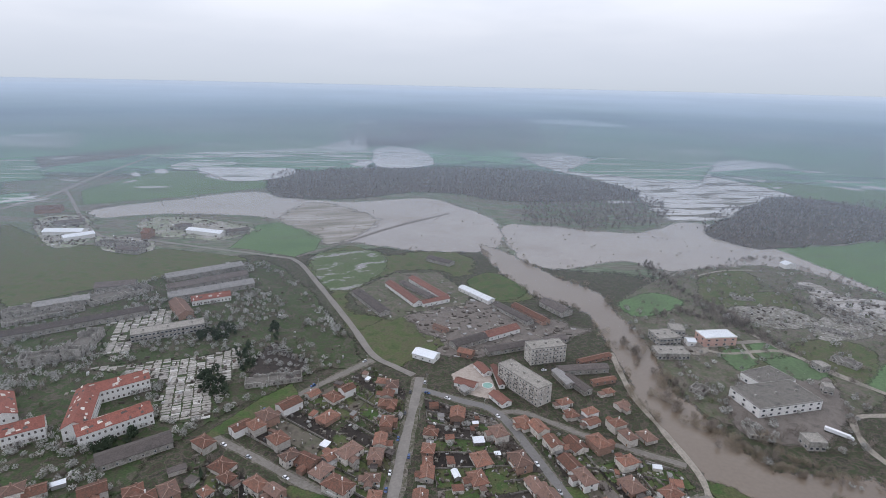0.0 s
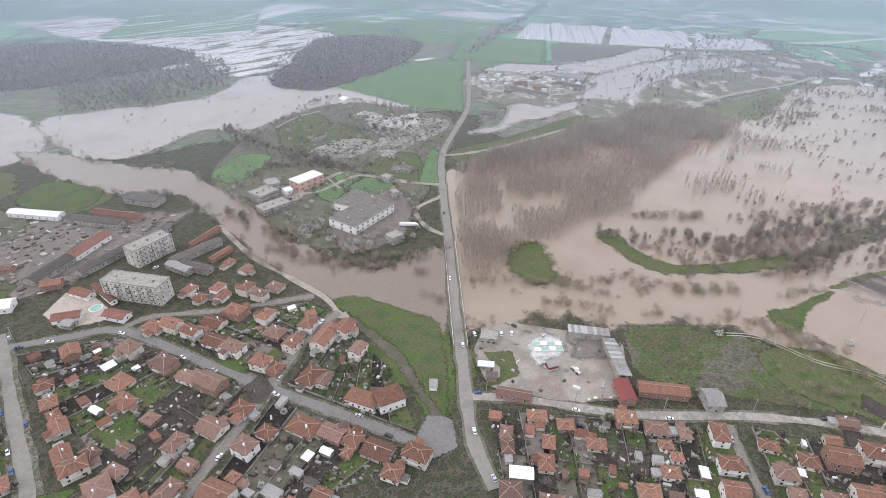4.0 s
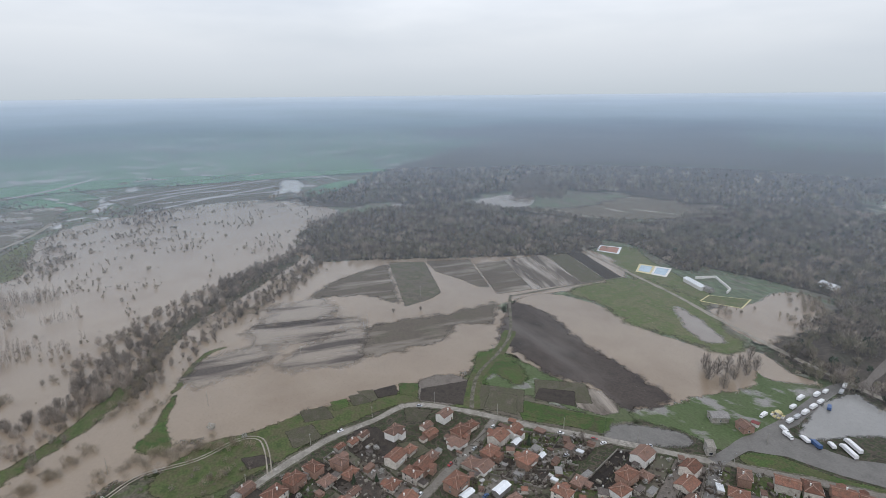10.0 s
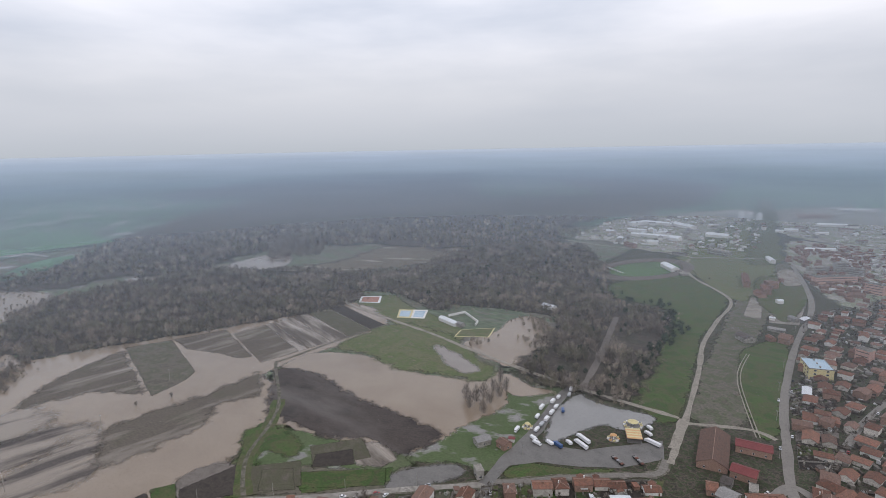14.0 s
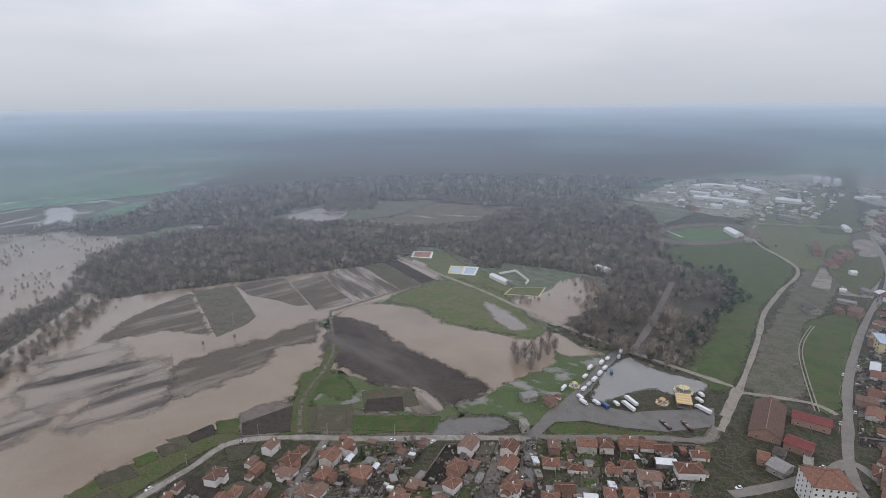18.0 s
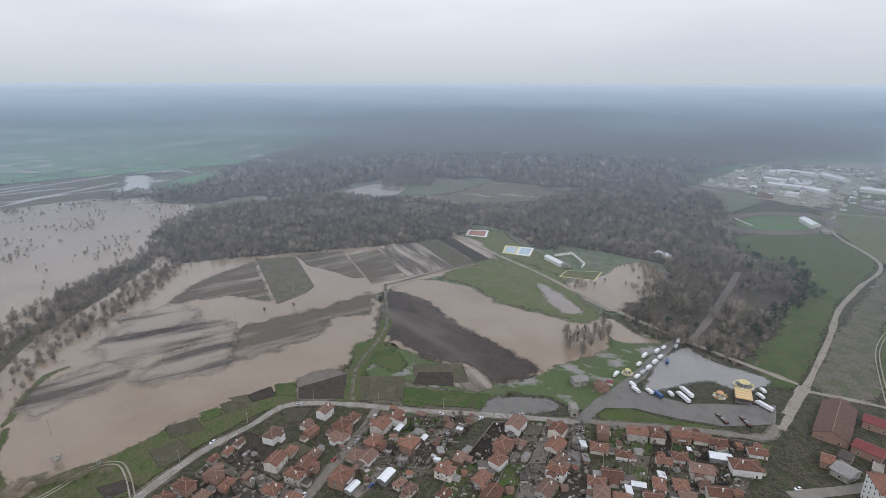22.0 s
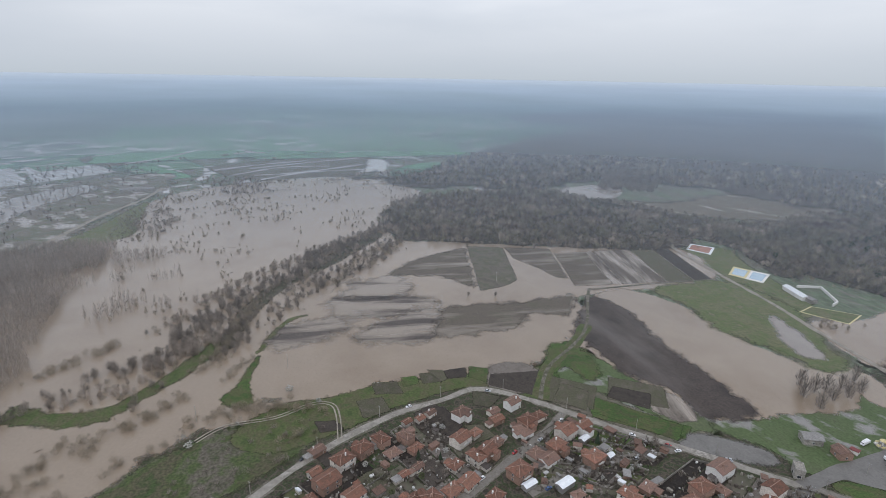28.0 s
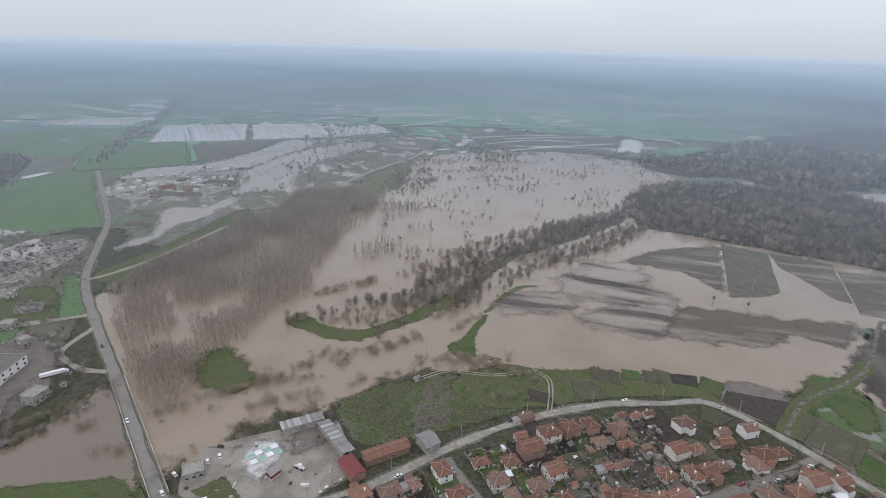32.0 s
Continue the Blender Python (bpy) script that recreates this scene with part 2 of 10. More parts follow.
M_SHOAL = wet("drowned_meadow", [(0.150, 0.140, 0.105), (0.175, 0.155, 0.125)], (0.30, 0.262, 0.225), 0.012, (0.6, 2.6, 1), 20, cut=0.50, soft=0.2)
M_STREAK = wet("drowned_field", [(0.073, 0.062, 0.056), (0.105, 0.088, 0.079)], (0.232, 0.187, 0.143), 0.008, (0.9, 6.0, 1), -96, cut=0.555, soft=0.06)
M_WETSOIL = wet("soaked_soil", [(0.089, 0.074, 0.059), (0.114, 0.094, 0.074), (0.094, 0.086, 0.059)], (0.27, 0.226, 0.182), 0.012, (0.8, 3.4, 1), -96, cut=0.36, soft=0.12)
M_OLIVE = mat("stubble", [(0.096, 0.086, 0.067), (0.133, 0.115, 0.092), (0.095, 0.096, 0.064), (0.144, 0.123, 0.100)], 0.05, 0.4, vary=0.14, bump=0.1)
M_ASPHALT = mat("worn_asphalt", [(0.154, 0.138, 0.120), (0.202, 0.184, 0.161), (0.168, 0.153, 0.133), (0.232, 0.209, 0.184)], 0.12, 0.9, rough=0.85, vary=0.18)
M_MAINROAD = mat("grey_asphalt", [(0.187, 0.170, 0.151), (0.228, 0.209, 0.187), (0.167, 0.153, 0.137)], 0.06, 0.6, rough=0.8, vary=0.09)
M_DARKROAD = mat("dark_asphalt", [(0.125, 0.118, 0.112), (0.165, 0.156, 0.147), (0.145, 0.137, 0.13)], 0.06, 0.8, rough=0.5, vary=0.15)
M_DIRT = mat("dirt_track", [(0.242, 0.215, 0.178), (0.300, 0.270, 0.228), (0.200, 0.177, 0.145)], 0.08, 0.7, vary=0.24)
M_MUDTRACK = mat("mud_track", [(0.125, 0.108, 0.094), (0.175, 0.152, 0.134), (0.105, 0.092, 0.080)], 0.1, 1.5, vary=0.22)
M_CONCRETE = mat("concrete_yard", [(0.230, 0.205, 0.174), (0.290, 0.261, 0.226), (0.201, 0.177, 0.152), (0.265, 0.238, 0.205)], 0.05, 0.8, rough=0.85, vary=0.12)
M_RUBBLE = mat("broken_slabs", [(0.14, 0.125, 0.105), (0.30, 0.28, 0.255), (0.12, 0.115, 0.085), (0.34, 0.315, 0.29)], 0.12, 0.9, vary=0.4)
M_KERB = mat("pavement", [(0.169, 0.149, 0.127), (0.215, 0.193, 0.167), (0.131, 0.119, 0.094)], 0.3, 2, vary=0.2)
M_ROOF = mat("clay_tiles", [(0.170, 0.084, 0.060), (0.214, 0.102, 0.071), (0.133, 0.076, 0.056), (0.236, 0.124, 0.090)], 0.5, 3, rough=0.85, vary=0.34, random_value=0.34, rows=0.33)
M_ROOFOLD = mat("weathered_tiles", [(0.138, 0.092, 0.074), (0.189, 0.115, 0.090), (0.115, 0.086, 0.074)], 0.5, 4, rough=0.9, vary=0.4, random_value=0.3, rows=0.33)
M_ROOFRUST = mat("rusty_sheet", [(0.150, 0.072, 0.058), (0.190, 0.090, 0.070), (0.125, 0.068, 0.056)], 0.15, 2, rough=0.8, vary=0.3, random_value=0.2)
M_RED = mat("red_sheet", [(0.17, 0.045, 0.045), (0.21, 0.055, 0.052)], 0.1, 2, rough=0.6, vary=0.2)
M_ROOFDARK = mat("tar_roof", [(0.085, 0.072, 0.066), (0.115, 0.098, 0.090), (0.075, 0.066, 0.062)], 0.12, 1.5, vary=0.3, random_value=0.25)
M_ROOFGREY = mat("asbestos_sheet", [(0.20, 0.19, 0.185), (0.26, 0.25, 0.24), (0.17, 0.165, 0.16)], 0.12, 1.5, vary=0.22, random_value=0.15)
M_ROOFBRIGHT = mat("bright_sheet", [(0.66, 0.68, 0.71), (0.76, 0.78, 0.80)], 0.15, 1.5, rough=0.45, vary=0.1, random_value=0.12)
M_FLATROOF = mat("felt_roof", [(0.125, 0.115, 0.100), (0.165, 0.152, 0.135), (0.10, 0.095, 0.085)], 0.15, 1.5, vary=0.3)
M_RIDGE = mat("mortar_ridge", [(0.30, 0.19, 0.15), (0.36, 0.25, 0.20)], 0.6, 4, vary=0.25)
M_WALL = mat("pale_plaster", [(0.44, 0.40, 0.35), (0.58, 0.54, 0.49), (0.36, 0.32, 0.28)], 0.3, 2, vary=0.2, random_value=0.3)
M_WHITE = mat("white_plaster", [(0.62, 0.605, 0.58), (0.72, 0.705, 0.68), (0.66, 0.64, 0.61)], 0.3, 2, vary=0.14)
M_BRICKWALL = mat("brick_wall", [(0.26, 0.165, 0.125), (0.31, 0.20, 0.155), (0.22, 0.145, 0.115)], 0.4, 4, vary=0.3, random_value=0.2)
M_PANEL = mat("concrete_panel", [(0.22, 0.205, 0.185), (0.36, 0.34, 0.31), (0.26, 0.245, 0.22), (0.17, 0.155, 0.138)], 0.25, 1.5, vary=0.3)
M_PINK = mat("salmon_plaster", [(0.48, 0.30, 0.25), (0.54, 0.36, 0.30)], 0.2, 2, vary=0.12)
M_GLASS = mat("window_glass", [(0.035, 0.040, 0.048), (0.06, 0.066, 0.075)], 0.5, 2, rough=0.12, bump=0.0, spec=0.6, vary=0.2, random_value=0.4)
M_FRAME = mat("window_frame", [(0.55, 0.54, 0.52), (0.66, 0.65, 0.63)], 0.8, 4, rough=0.6, vary=0.1)
M_DOOR = mat("brown_door", [(0.14, 0.085, 0.055), (0.18, 0.11, 0.07)], 0.8, 4, vary=0.2, random_value=0.4)
M_FENCE = mat("grey_fence", [(0.17, 0.155, 0.138), (0.24, 0.222, 0.20), (0.14, 0.125, 0.11)], 0.3, 2, vary=0.25, random_value=0.3)
M_BARK = mat("grey_bark", [(0.085, 0.074, 0.064), (0.115, 0.100, 0.086)], 0.3, 2, vary=0.3)
M_TWIG = mat("bare_twigs", [(0.197, 0.167, 0.143), (0.250, 0.215, 0.185), (0.167, 0.144, 0.122)], 0.05, 0.6, vary=0.3, tone=0.35)
M_TWIGDARK = mat("winter_wood", [(0.136, 0.111, 0.089), (0.260, 0.216, 0.175), (0.156, 0.145, 0.100), (0.334, 0.281, 0.231), (0.146, 0.123, 0.100)], 0.012, 0.3, vary=0.28, tone=0.6)
M_POPLAR = mat("poplar_stems", [(0.308, 0.260, 0.220), (0.375, 0.318, 0.271)], 0.02, 0.4, vary=0.25, tone=0.3)
M_WILLOW = mat("willow_twigs", [(0.255, 0.210, 0.158), (0.300, 0.252, 0.193), (0.216, 0.190, 0.142)], 0.05, 0.5, vary=0.25, tone=0.3)
M_BLOSSOM = mat("plum_blossom", [(0.27, 0.265, 0.24), (0.38, 0.375, 0.35), (0.20, 0.195, 0.17)], 0.25, 3, vary=0.25, tone=0.35)
M_BUDS = mat("budding_leaves", [(0.075, 0.095, 0.042), (0.10, 0.115, 0.055), (0.085, 0.085, 0.05)], 0.3, 2, vary=0.3)
M_EVERGREEN = mat("dark_needles", [(0.030, 0.046, 0.028), (0.048, 0.066, 0.038)], 0.3, 2, vary=0.3, tone=0.35)
M_METAL = mat("grey_steel", [(0.30, 0.31, 0.32), (0.38, 0.39, 0.40)], 0.5, 3, rough=0.4, metal=0.6, vary=0.1)
M_TYRE = mat("black_rubber", [(0.02, 0.02, 0.02), (0.03, 0.03, 0.03)], 1, 5, vary=0.1)
CAR_PAINTS = [mat("car_paint_" + c, [k, tuple(v * 1.1 for v in k)], 0.5, 3, rough=0.3, spec=0.5, vary=0.05, bump=0) for c, k in
              (("white", (0.72, 0.72, 0.73)), ("silver", (0.42, 0.43, 0.45)), ("black", (0.03, 0.03, 0.035)), ("blue", (0.04, 0.09, 0.22)), ("red", (0.32, 0.03, 0.03)))]
M_ORANGE = mat("orange_canopy", [(0.58, 0.33, 0.15), (0.64, 0.39, 0.20)], 0.3, 2, rough=0.6, vary=0.15)
M_TEALROOF = mat("green_copper", [(0.20, 0.36, 0.31), (0.27, 0.44, 0.38)], 0.2, 2, rough=0.6, vary=0.2)
M_YELLOW = mat("yellow_paint", [(0.58, 0.50, 0.26), (0.63, 0.55, 0.32)], 0.3, 2, rough=0.6, vary=0.15)
M_POOL = mat("pool_blue", [(0.34, 0.47, 0.58), (0.42, 0.54, 0.63)], 0.1, 1, rough=0.15, vary=0.1)
M_COURT = mat("clay_court", [(0.34, 0.18, 0.14), (0.40, 0.22, 0.17)], 0.1, 1, vary=0.15)
M_CLUTTER = mat("garden_clutter", [(0.085, 0.070, 0.058), (0.17, 0.155, 0.14), (0.42, 0.41, 0.40), (0.12, 0.075, 0.056), (0.30, 0.29, 0.28), (0.62, 0.61, 0.60), (0.06, 0.05, 0.045), (0.22, 0.20, 0.17)], 0.5, 3, vary=0.3)
M_WETGRASS = wet("soaked_grass", [(0.066, 0.101, 0.036), (0.080, 0.110, 0.045), (0.090, 0.103, 0.055)], (0.19, 0.18, 0.165), 0.035, (1, 1.7, 1), 30, cut=0.42, soft=0.04)
M_RIVERPLAIN = mat("river_plain", [(0.115, 0.125, 0.090), (0.145, 0.132, 0.105), (0.105, 0.140, 0.085), (0.16, 0.150, 0.125), (0.120, 0.108, 0.090)], 0.014, 0.12, stretch=(0.6, 1.5, 1), turn=30, vary=0.3)
M_WETSTRIP = wet("drowned_strip", [(0.090, 0.075, 0.062), (0.118, 0.098, 0.082)], (0.29, 0.245, 0.20), 0.03, (0.3, 2.0, 1), 165, cut=0.50, soft=0.08)
# Base colour whitened to stand for sky reflected off far water.
M_SHEET = mat("painted_sheen_water", [(0.476, 0.468, 0.459), (0.544, 0.535, 0.527)], 0.004, 0.1, rough=0.08, bump=0.0, spec=0.5, vary=0.06)
M_SPECK = mat("far_roofs", [(0.449, 0.434, 0.410), (0.254, 0.229, 0.210), (0.185, 0.107, 0.083), (0.351, 0.341, 0.331), (0.117, 0.107, 0.098), (0.565, 0.556, 0.546)], 0.5, 3, vary=0.2)
M_SLAB = mat("old_slabs", [(0.30, 0.28, 0.255), (0.42, 0.40, 0.37), (0.52, 0.50, 0.47), (0.34, 0.32, 0.285)], 0.3, 1.2, vary=0.3)
M_CLEARING = wet("damp_clearing", [(0.150, 0.118, 0.090), (0.120, 0.105, 0.072), (0.170, 0.135, 0.105)], (0.34, 0.295, 0.25), 0.020, (0.5, 2.6, 1), 20, cut=0.36, soft=0.05)
for _m in (M_CLUTTER, M_SLAB, M_SPECK):
    _n, _l = _m.node_tree.nodes, _m.node_tree.links
    _geo = _n.new("ShaderNodeNewGeometry")
    _l.new(_geo.outputs["Random Per Island"], [k for k in _n if k.bl_idname == "ShaderNodeValToRGB"][0].inputs["Fac"])
M_VINE = mat("dark_twigs", [(0.062, 0.050, 0.042), (0.105, 0.086, 0.072), (0.048, 0.041, 0.035)], 0.2, 1.0, vary=0.3, tone=0.5)
M_RAILLAND = mat("waste_ground", [(0.106, 0.090, 0.071), (0.087, 0.099, 0.056), (0.137, 0.116, 0.096), (0.077, 0.092, 0.047)], 0.07, 0.5, vary=0.25, bump=0.15)
M_TOWNLAND = mat("works_ground", [(0.251, 0.236, 0.198), (0.317, 0.301, 0.271), (0.198, 0.218, 0.146), (0.383, 0.363, 0.330)], 0.02, 0.3, vary=0.35)
# Water tones whitened as in M_SHEET, the sheen held in the colour.
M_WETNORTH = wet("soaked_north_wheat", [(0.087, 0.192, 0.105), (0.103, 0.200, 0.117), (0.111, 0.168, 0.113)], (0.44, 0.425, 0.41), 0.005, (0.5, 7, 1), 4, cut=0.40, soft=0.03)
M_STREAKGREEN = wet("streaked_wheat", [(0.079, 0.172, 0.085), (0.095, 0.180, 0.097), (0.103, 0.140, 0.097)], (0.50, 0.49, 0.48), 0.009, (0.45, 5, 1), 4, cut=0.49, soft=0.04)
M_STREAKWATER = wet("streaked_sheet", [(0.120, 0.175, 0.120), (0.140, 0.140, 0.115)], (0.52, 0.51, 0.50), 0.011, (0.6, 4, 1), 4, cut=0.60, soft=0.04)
M_SLABLAND = mat("bare_rail_yard", [(0.30, 0.275, 0.25), (0.42, 0.40, 0.375), (0.20, 0.18, 0.155), (0.36, 0.335, 0.31)], 0.04, 0.5, stretch=(0.5, 2.5, 1), turn=-25, vary=0.3)
M_HAZEWOOD = mat("far_woodland", [(0.069, 0.071, 0.064), (0.098, 0.094, 0.085), (0.063, 0.076, 0.060)], 0.006, 0.05, vary=0.25)
M_TILLED = mat("tilled_earth", [(0.046, 0.037, 0.033), (0.066, 0.055, 0.046), (0.040, 0.034, 0.030)], 0.12, 1.4, vary=0.3, random_value=0.2, bump=0.2)
M_FALLOW = mat("fallow_garden", [(0.096, 0.080, 0.064), (0.077, 0.076, 0.047), (0.118, 0.100, 0.082)], 0.10, 1.1, vary=0.3, random_value=0.2)
M_PALESTREET = mat("dusty_asphalt", [(0.246, 0.226, 0.198), (0.309, 0.287, 0.255), (0.214, 0.196, 0.171), (0.346, 0.323, 0.291)], 0.10, 0.8, rough=0.88, vary=0.18)
M_WASTE = mat("trodden_meadow", [(0.046, 0.071, 0.024), (0.084, 0.075, 0.047), (0.060, 0.084, 0.029), (0.114, 0.098, 0.080), (0.053, 0.066, 0.029)], 0.035, 0.6, vary=0.4, bump=0.15)
M_BANK = mat("bank_grass", [(0.046, 0.076, 0.022), (0.064, 0.102, 0.030), (0.082, 0.086, 0.040), (0.047, 0.086, 0.023), (0.068, 0.069, 0.036)], 0.05, 0.9, vary=0.3, bump=0.1)
SHORED = {}


def shored(m, width):
    """The same surface, thinning out unevenly towards the edge of its patch."""
    key = (m.name, round(width))
    if key not in SHORED:
        c = m.copy()
        n, l = c.node_tree.nodes, c.node_tree.links
        at_, ns, tc, add, mr = n.new("ShaderNodeAttribute"), n.new("ShaderNodeTexNoise"), n.new("ShaderNodeTexCoord"), n.new("ShaderNodeMath"), n.new("ShaderNodeMapRange")
        at_.attribute_name = "shore"
        ns.inputs["Scale"].default_value, ns.inputs["Detail"].default_value, ns.inputs["Roughness"].default_value = 0.9 / width, 6, 0.65
        add.operation = "ADD"
        l.new(tc.outputs["Object"], ns.inputs["Vector"])
        l.new(at_.outputs["Fac"], add.inputs[0])
        l.new(ns.outputs["Fac"], add.inputs[1])
        mr.interpolation_type = "SMOOTHSTEP"
        mr.inputs["From Min"].default_value, mr.inputs["From Max"].default_value = 0.78, 1.12
        l.new(add.outputs["Value"], mr.inputs["Value"])
        l.new(mr.outputs["Result"], n["Principled BSDF"].inputs["Alpha"])
        SHORED[key] = c
    return SHORED[key]

# ---- the plan: land, water and ways, in metres ----
ROAD_MAIN = [(125, 84), (140, 113), (175, 154), (202, 187), (259, 251), (320, 322), (389, 396), (462, 449), (535, 500), (600, 560), (815, 765), (930, 835), (1465, 1105), (1940, 1380)]
ROAD_NORTHWEST = [(-20, 359), (-35, 371), (-55, 390), (-81, 443), (-137, 550), (-178, 621), (-215, 639), (-335, 675), (-410, 700), (-495, 730), (-710, 995), (-750, 1020)]
ROAD_FAR_WEST = [(-720, 850), (-720, 970), (-765, 1185), (-845, 1655), (-960, 2100), (-880, 3200)]
STREET_CENTRE = [(-15, 356), (-18, 313), (-21, 276), (-24, 228), (-25, 212), (-15, 195), (-3, 177), (13, 151)]
STREET_RING = [(-54, 381), (-100, 327), (-129, 291), (-138, 282), (-104, 261), (-61, 234), (-33, 216), (-25, 214)]
STREET_DIAGONAL = [(-15, 340), (13, 327), (40, 311), (63, 254), (82, 207), (101, 163), (118, 123)]
STREET_CROSS = [(5, 163), (42, 184), (82, 207), (112, 226), (147, 238)]
STREET_BACK = [(40, 313), (58, 313), (93, 290), (145, 264)]
TRACK_BANK = [(141, 402), (138, 339), (144, 295), (149, 257), (146, 235), (150, 232)]
STREET_EAST = [(157, 129), (175, 110), (208, 65), (253, 21), (284, -18), (305, -57), (312, -77), (317, -100), (324, -128), (303, -158), (264, -195), (230, -231), (188, -272)]
STREET_B = [(238, 28), (219, 12), (204, -5), (191, -18), (181, -22)]
STREET_C = [(179, -8), (191, -26), (208, -53), (217, -72), (245, -118), (268, -155), (285, -177)]
STREET_D = [(220, -122), (232, -167), (233, -229)]
STREET_E = [(188, -272), (171, -249), (160, -231)]
STREET_FAIR = [(188, -272), (193, -309), (197, -354), (210, -422), (204, -442)]
ROAD_FAIR = [(107, -390), (111, -419), (114, -439)]
ROAD_SAND = [(102, -370), (111, -433), (130, -542), (147, -622), (155, -710), (165, -825), (240, -925), (275, -1000), (290, -1075)]
BOULEVARD = [(22, -359), (34, -390), (45, -450), (55, -508), (64, -601), (69, -691), (75, -870), (125, -1095), (150, -1160), (295, -1090)]
STREET_TOWN = [(75, -310), (57, -340), (41, -373), (32, -392), (6, -374)]
STREET_TOWN_B = [(21, -383), (4, -515), (-19, -602)]
TRACK_LOT = [(111, -433), (70, -453), (51, -449)]
TRACK_MEADOW = [(62, -444), (81, -497), (95, -541), (101, -576), (103, -620)]
TRACK_FOREST = [(117, -439), (167, -439), (203, -440), (258, -444), (336, -455), (404, -468), (493, -478), (595, -495), (580, -530)]
TRACK_FIELD = [(301, -166), (324, -179), (345, -196), (370, -229), (401, -258), (473, -301), (477, -315), (477, -398), (473, -461)]
TRACK_DIKE = [(-182, 637), (-140, 695), (-75, 795), (10, 890)]
TRACK_SHORE = [(289, -27), (314, -28), (329, -25), (333, -12), (323, 12), (321, 42), (309, 58)]
ROAD_FACTORY = [(332, 341), (305, 377), (289, 411), (238, 405), (220, 416)]
ROAD_LOOP = [(317, 320), (287, 318), (275, 309), (266, 285), (267, 266)]
ROAD_PLANTATION = [(390, 395), (411, 383), (463, 370), (564, 359)]
ROAD_STRIPE = [(755, 310), (910, 285), (1035, 250), (1130, 240)]
RIVER_WEST_BANK = [(50, 705), (68, 601), (99, 523), (138, 489), (144, 428), (141, 387), (141, 346), (135, 342), (144, 305), (148, 270), (155, 245), (164, 226), (174, 208), (176, 188), (186, 178)]
RIVER_EAST_BANK = [(89, 664), (129, 586), (163, 543), (173, 477), (176, 408), (170, 347), (178, 321), (184, 283), (199, 260), (217, 256), (234, 257), (250, 247)]
FLOOD_EAST = [(192, 180), (238, 229), (285, 280), (355, 353), (381, 349), (435, 348), (545, 347), (665, 340), (725, 290), (800, 220), (960, 240), (1095, 190), (1175, 60), (1175, 75), (1185, -125), (1015, -240), (770, -145), (695, -150), (670, -230), (625, -335), (600, -490), (473, -461), (467, -296), (401, -259), (373, -216), (338, -172), (346, -122), (346, -62), (336, -27), (342, -6), (349, 35), (325, -23), (333, -12), (323, 12), (325, 43), (308, 74), (272, 105), (253, 133), (234, 148), (212, 158)]
FLOOD_MEADOW = [(472, -319), (454, -360), (404, -375), (356, -378), (309, -385), (276, -402), (255, -400), (239, -365), (241, -341), (244, -307), (246, -285), (262, -240), (329, -212), (366, -222), (432, -270)]
FLOOD_POND = [(358, -471), (350, -516), (359, -568), (351, -595), (327, -590), (303, -566), (286, -532), (283, -497), (274, -464), (280, -444), (301, -445), (333, -454)]
FLOOD_NORTH = [(-575, 860), (-490, 945), (-380, 1035), (-280, 990), (-170, 965), (-30, 1010), (60, 895), (85, 815), (73, 693), (-3, 672), (-110, 700), (-145, 715), (-195, 790), (-325, 845), (-445, 845), (-530, 810)]
FLOOD_NORTH_EAST = [(90, 810), (155, 820), (235, 795), (305, 795), (385, 860), (430, 855), (445, 780), (470, 695), (485, 550), (425, 640), (325, 630), (271, 615), (227, 651), (147, 611), (98, 651)]
FLOOD_NORTH_FAR = [(225, 1915), (380, 1815), (485, 1590), (585, 1645), (675, 1390), (740, 1140), (675, 995), (505, 910), (385, 880), (390, 1095), (365, 1265), (265, 1475)]
FLOOD_FAR_RIGHT = [(950, -495), (995, -565), (1005, -630), (1030, -690), (945, -645), (885, -595), (890, -535)]
POND_WEST = [(-545, 1235), (-370, 1310), (-420, 1175), (-470, 1150)]
PADDY_A = [(640, 1565), (930, 1715), (1020, 1605), (695, 1430)]
PADDY_B = [(645, 620), (780, 635), (970, 565), (1105, 515), (1025, 415), (690, 350), (680, 395), (795, 440), (680, 495)]
FAIR_POND = [(201, -427), (170, -423), (134, -429), (139, -395), (162, -389), (181, -343), (196, -376)]
LAGOON_A = [(-650, 1650), (-280, 1815), (-200, 1455), (-375, 1565), (-590, 1530)]
LAGOON_B = [(-230, 1780), (-130, 1845), (-50, 1665), (-40, 1440), (-175, 1405)]
GREEN_WEST = [(-695, 1010), (-665, 1265), (-360, 1275), (-365, 1085), (-505, 965), (-615, 895)]
GREEN_WEST_FAR = [(-690, 1320), (-700, 1640), (-240, 1565), (-195, 1355), (-365, 1295)]
MEADOW_WEST = [(-640, 750), (-505, 675), (-380, 660), (-254, 632), (-236, 600), (-301, 557), (-365, 511), (-420, 471)]
GREEN_TRACK = [(-278, 670), (-282, 785), (-251, 808), (-170, 755), (-167, 668), (-183, 639)]
GREEN_ROADSIDE = [(-163, 621), (-126, 688), (-74, 656), (-18, 675), (38, 648), (27, 576), (-4, 598), (-55, 588), (-96, 524), (-78, 470), (-26, 465), (-20, 428), (-41, 380), (-50, 388), (-107, 492)]
GREEN_BIG = [(440, 720), (575, 745), (685, 790), (770, 740), (525, 500), (480, 565), (455, 645)]
GREEN_BANK = [(157, 255), (174, 226), (186, 184), (177, 165), (148, 132), (129, 128), (137, 155), (149, 192), (148, 227)]
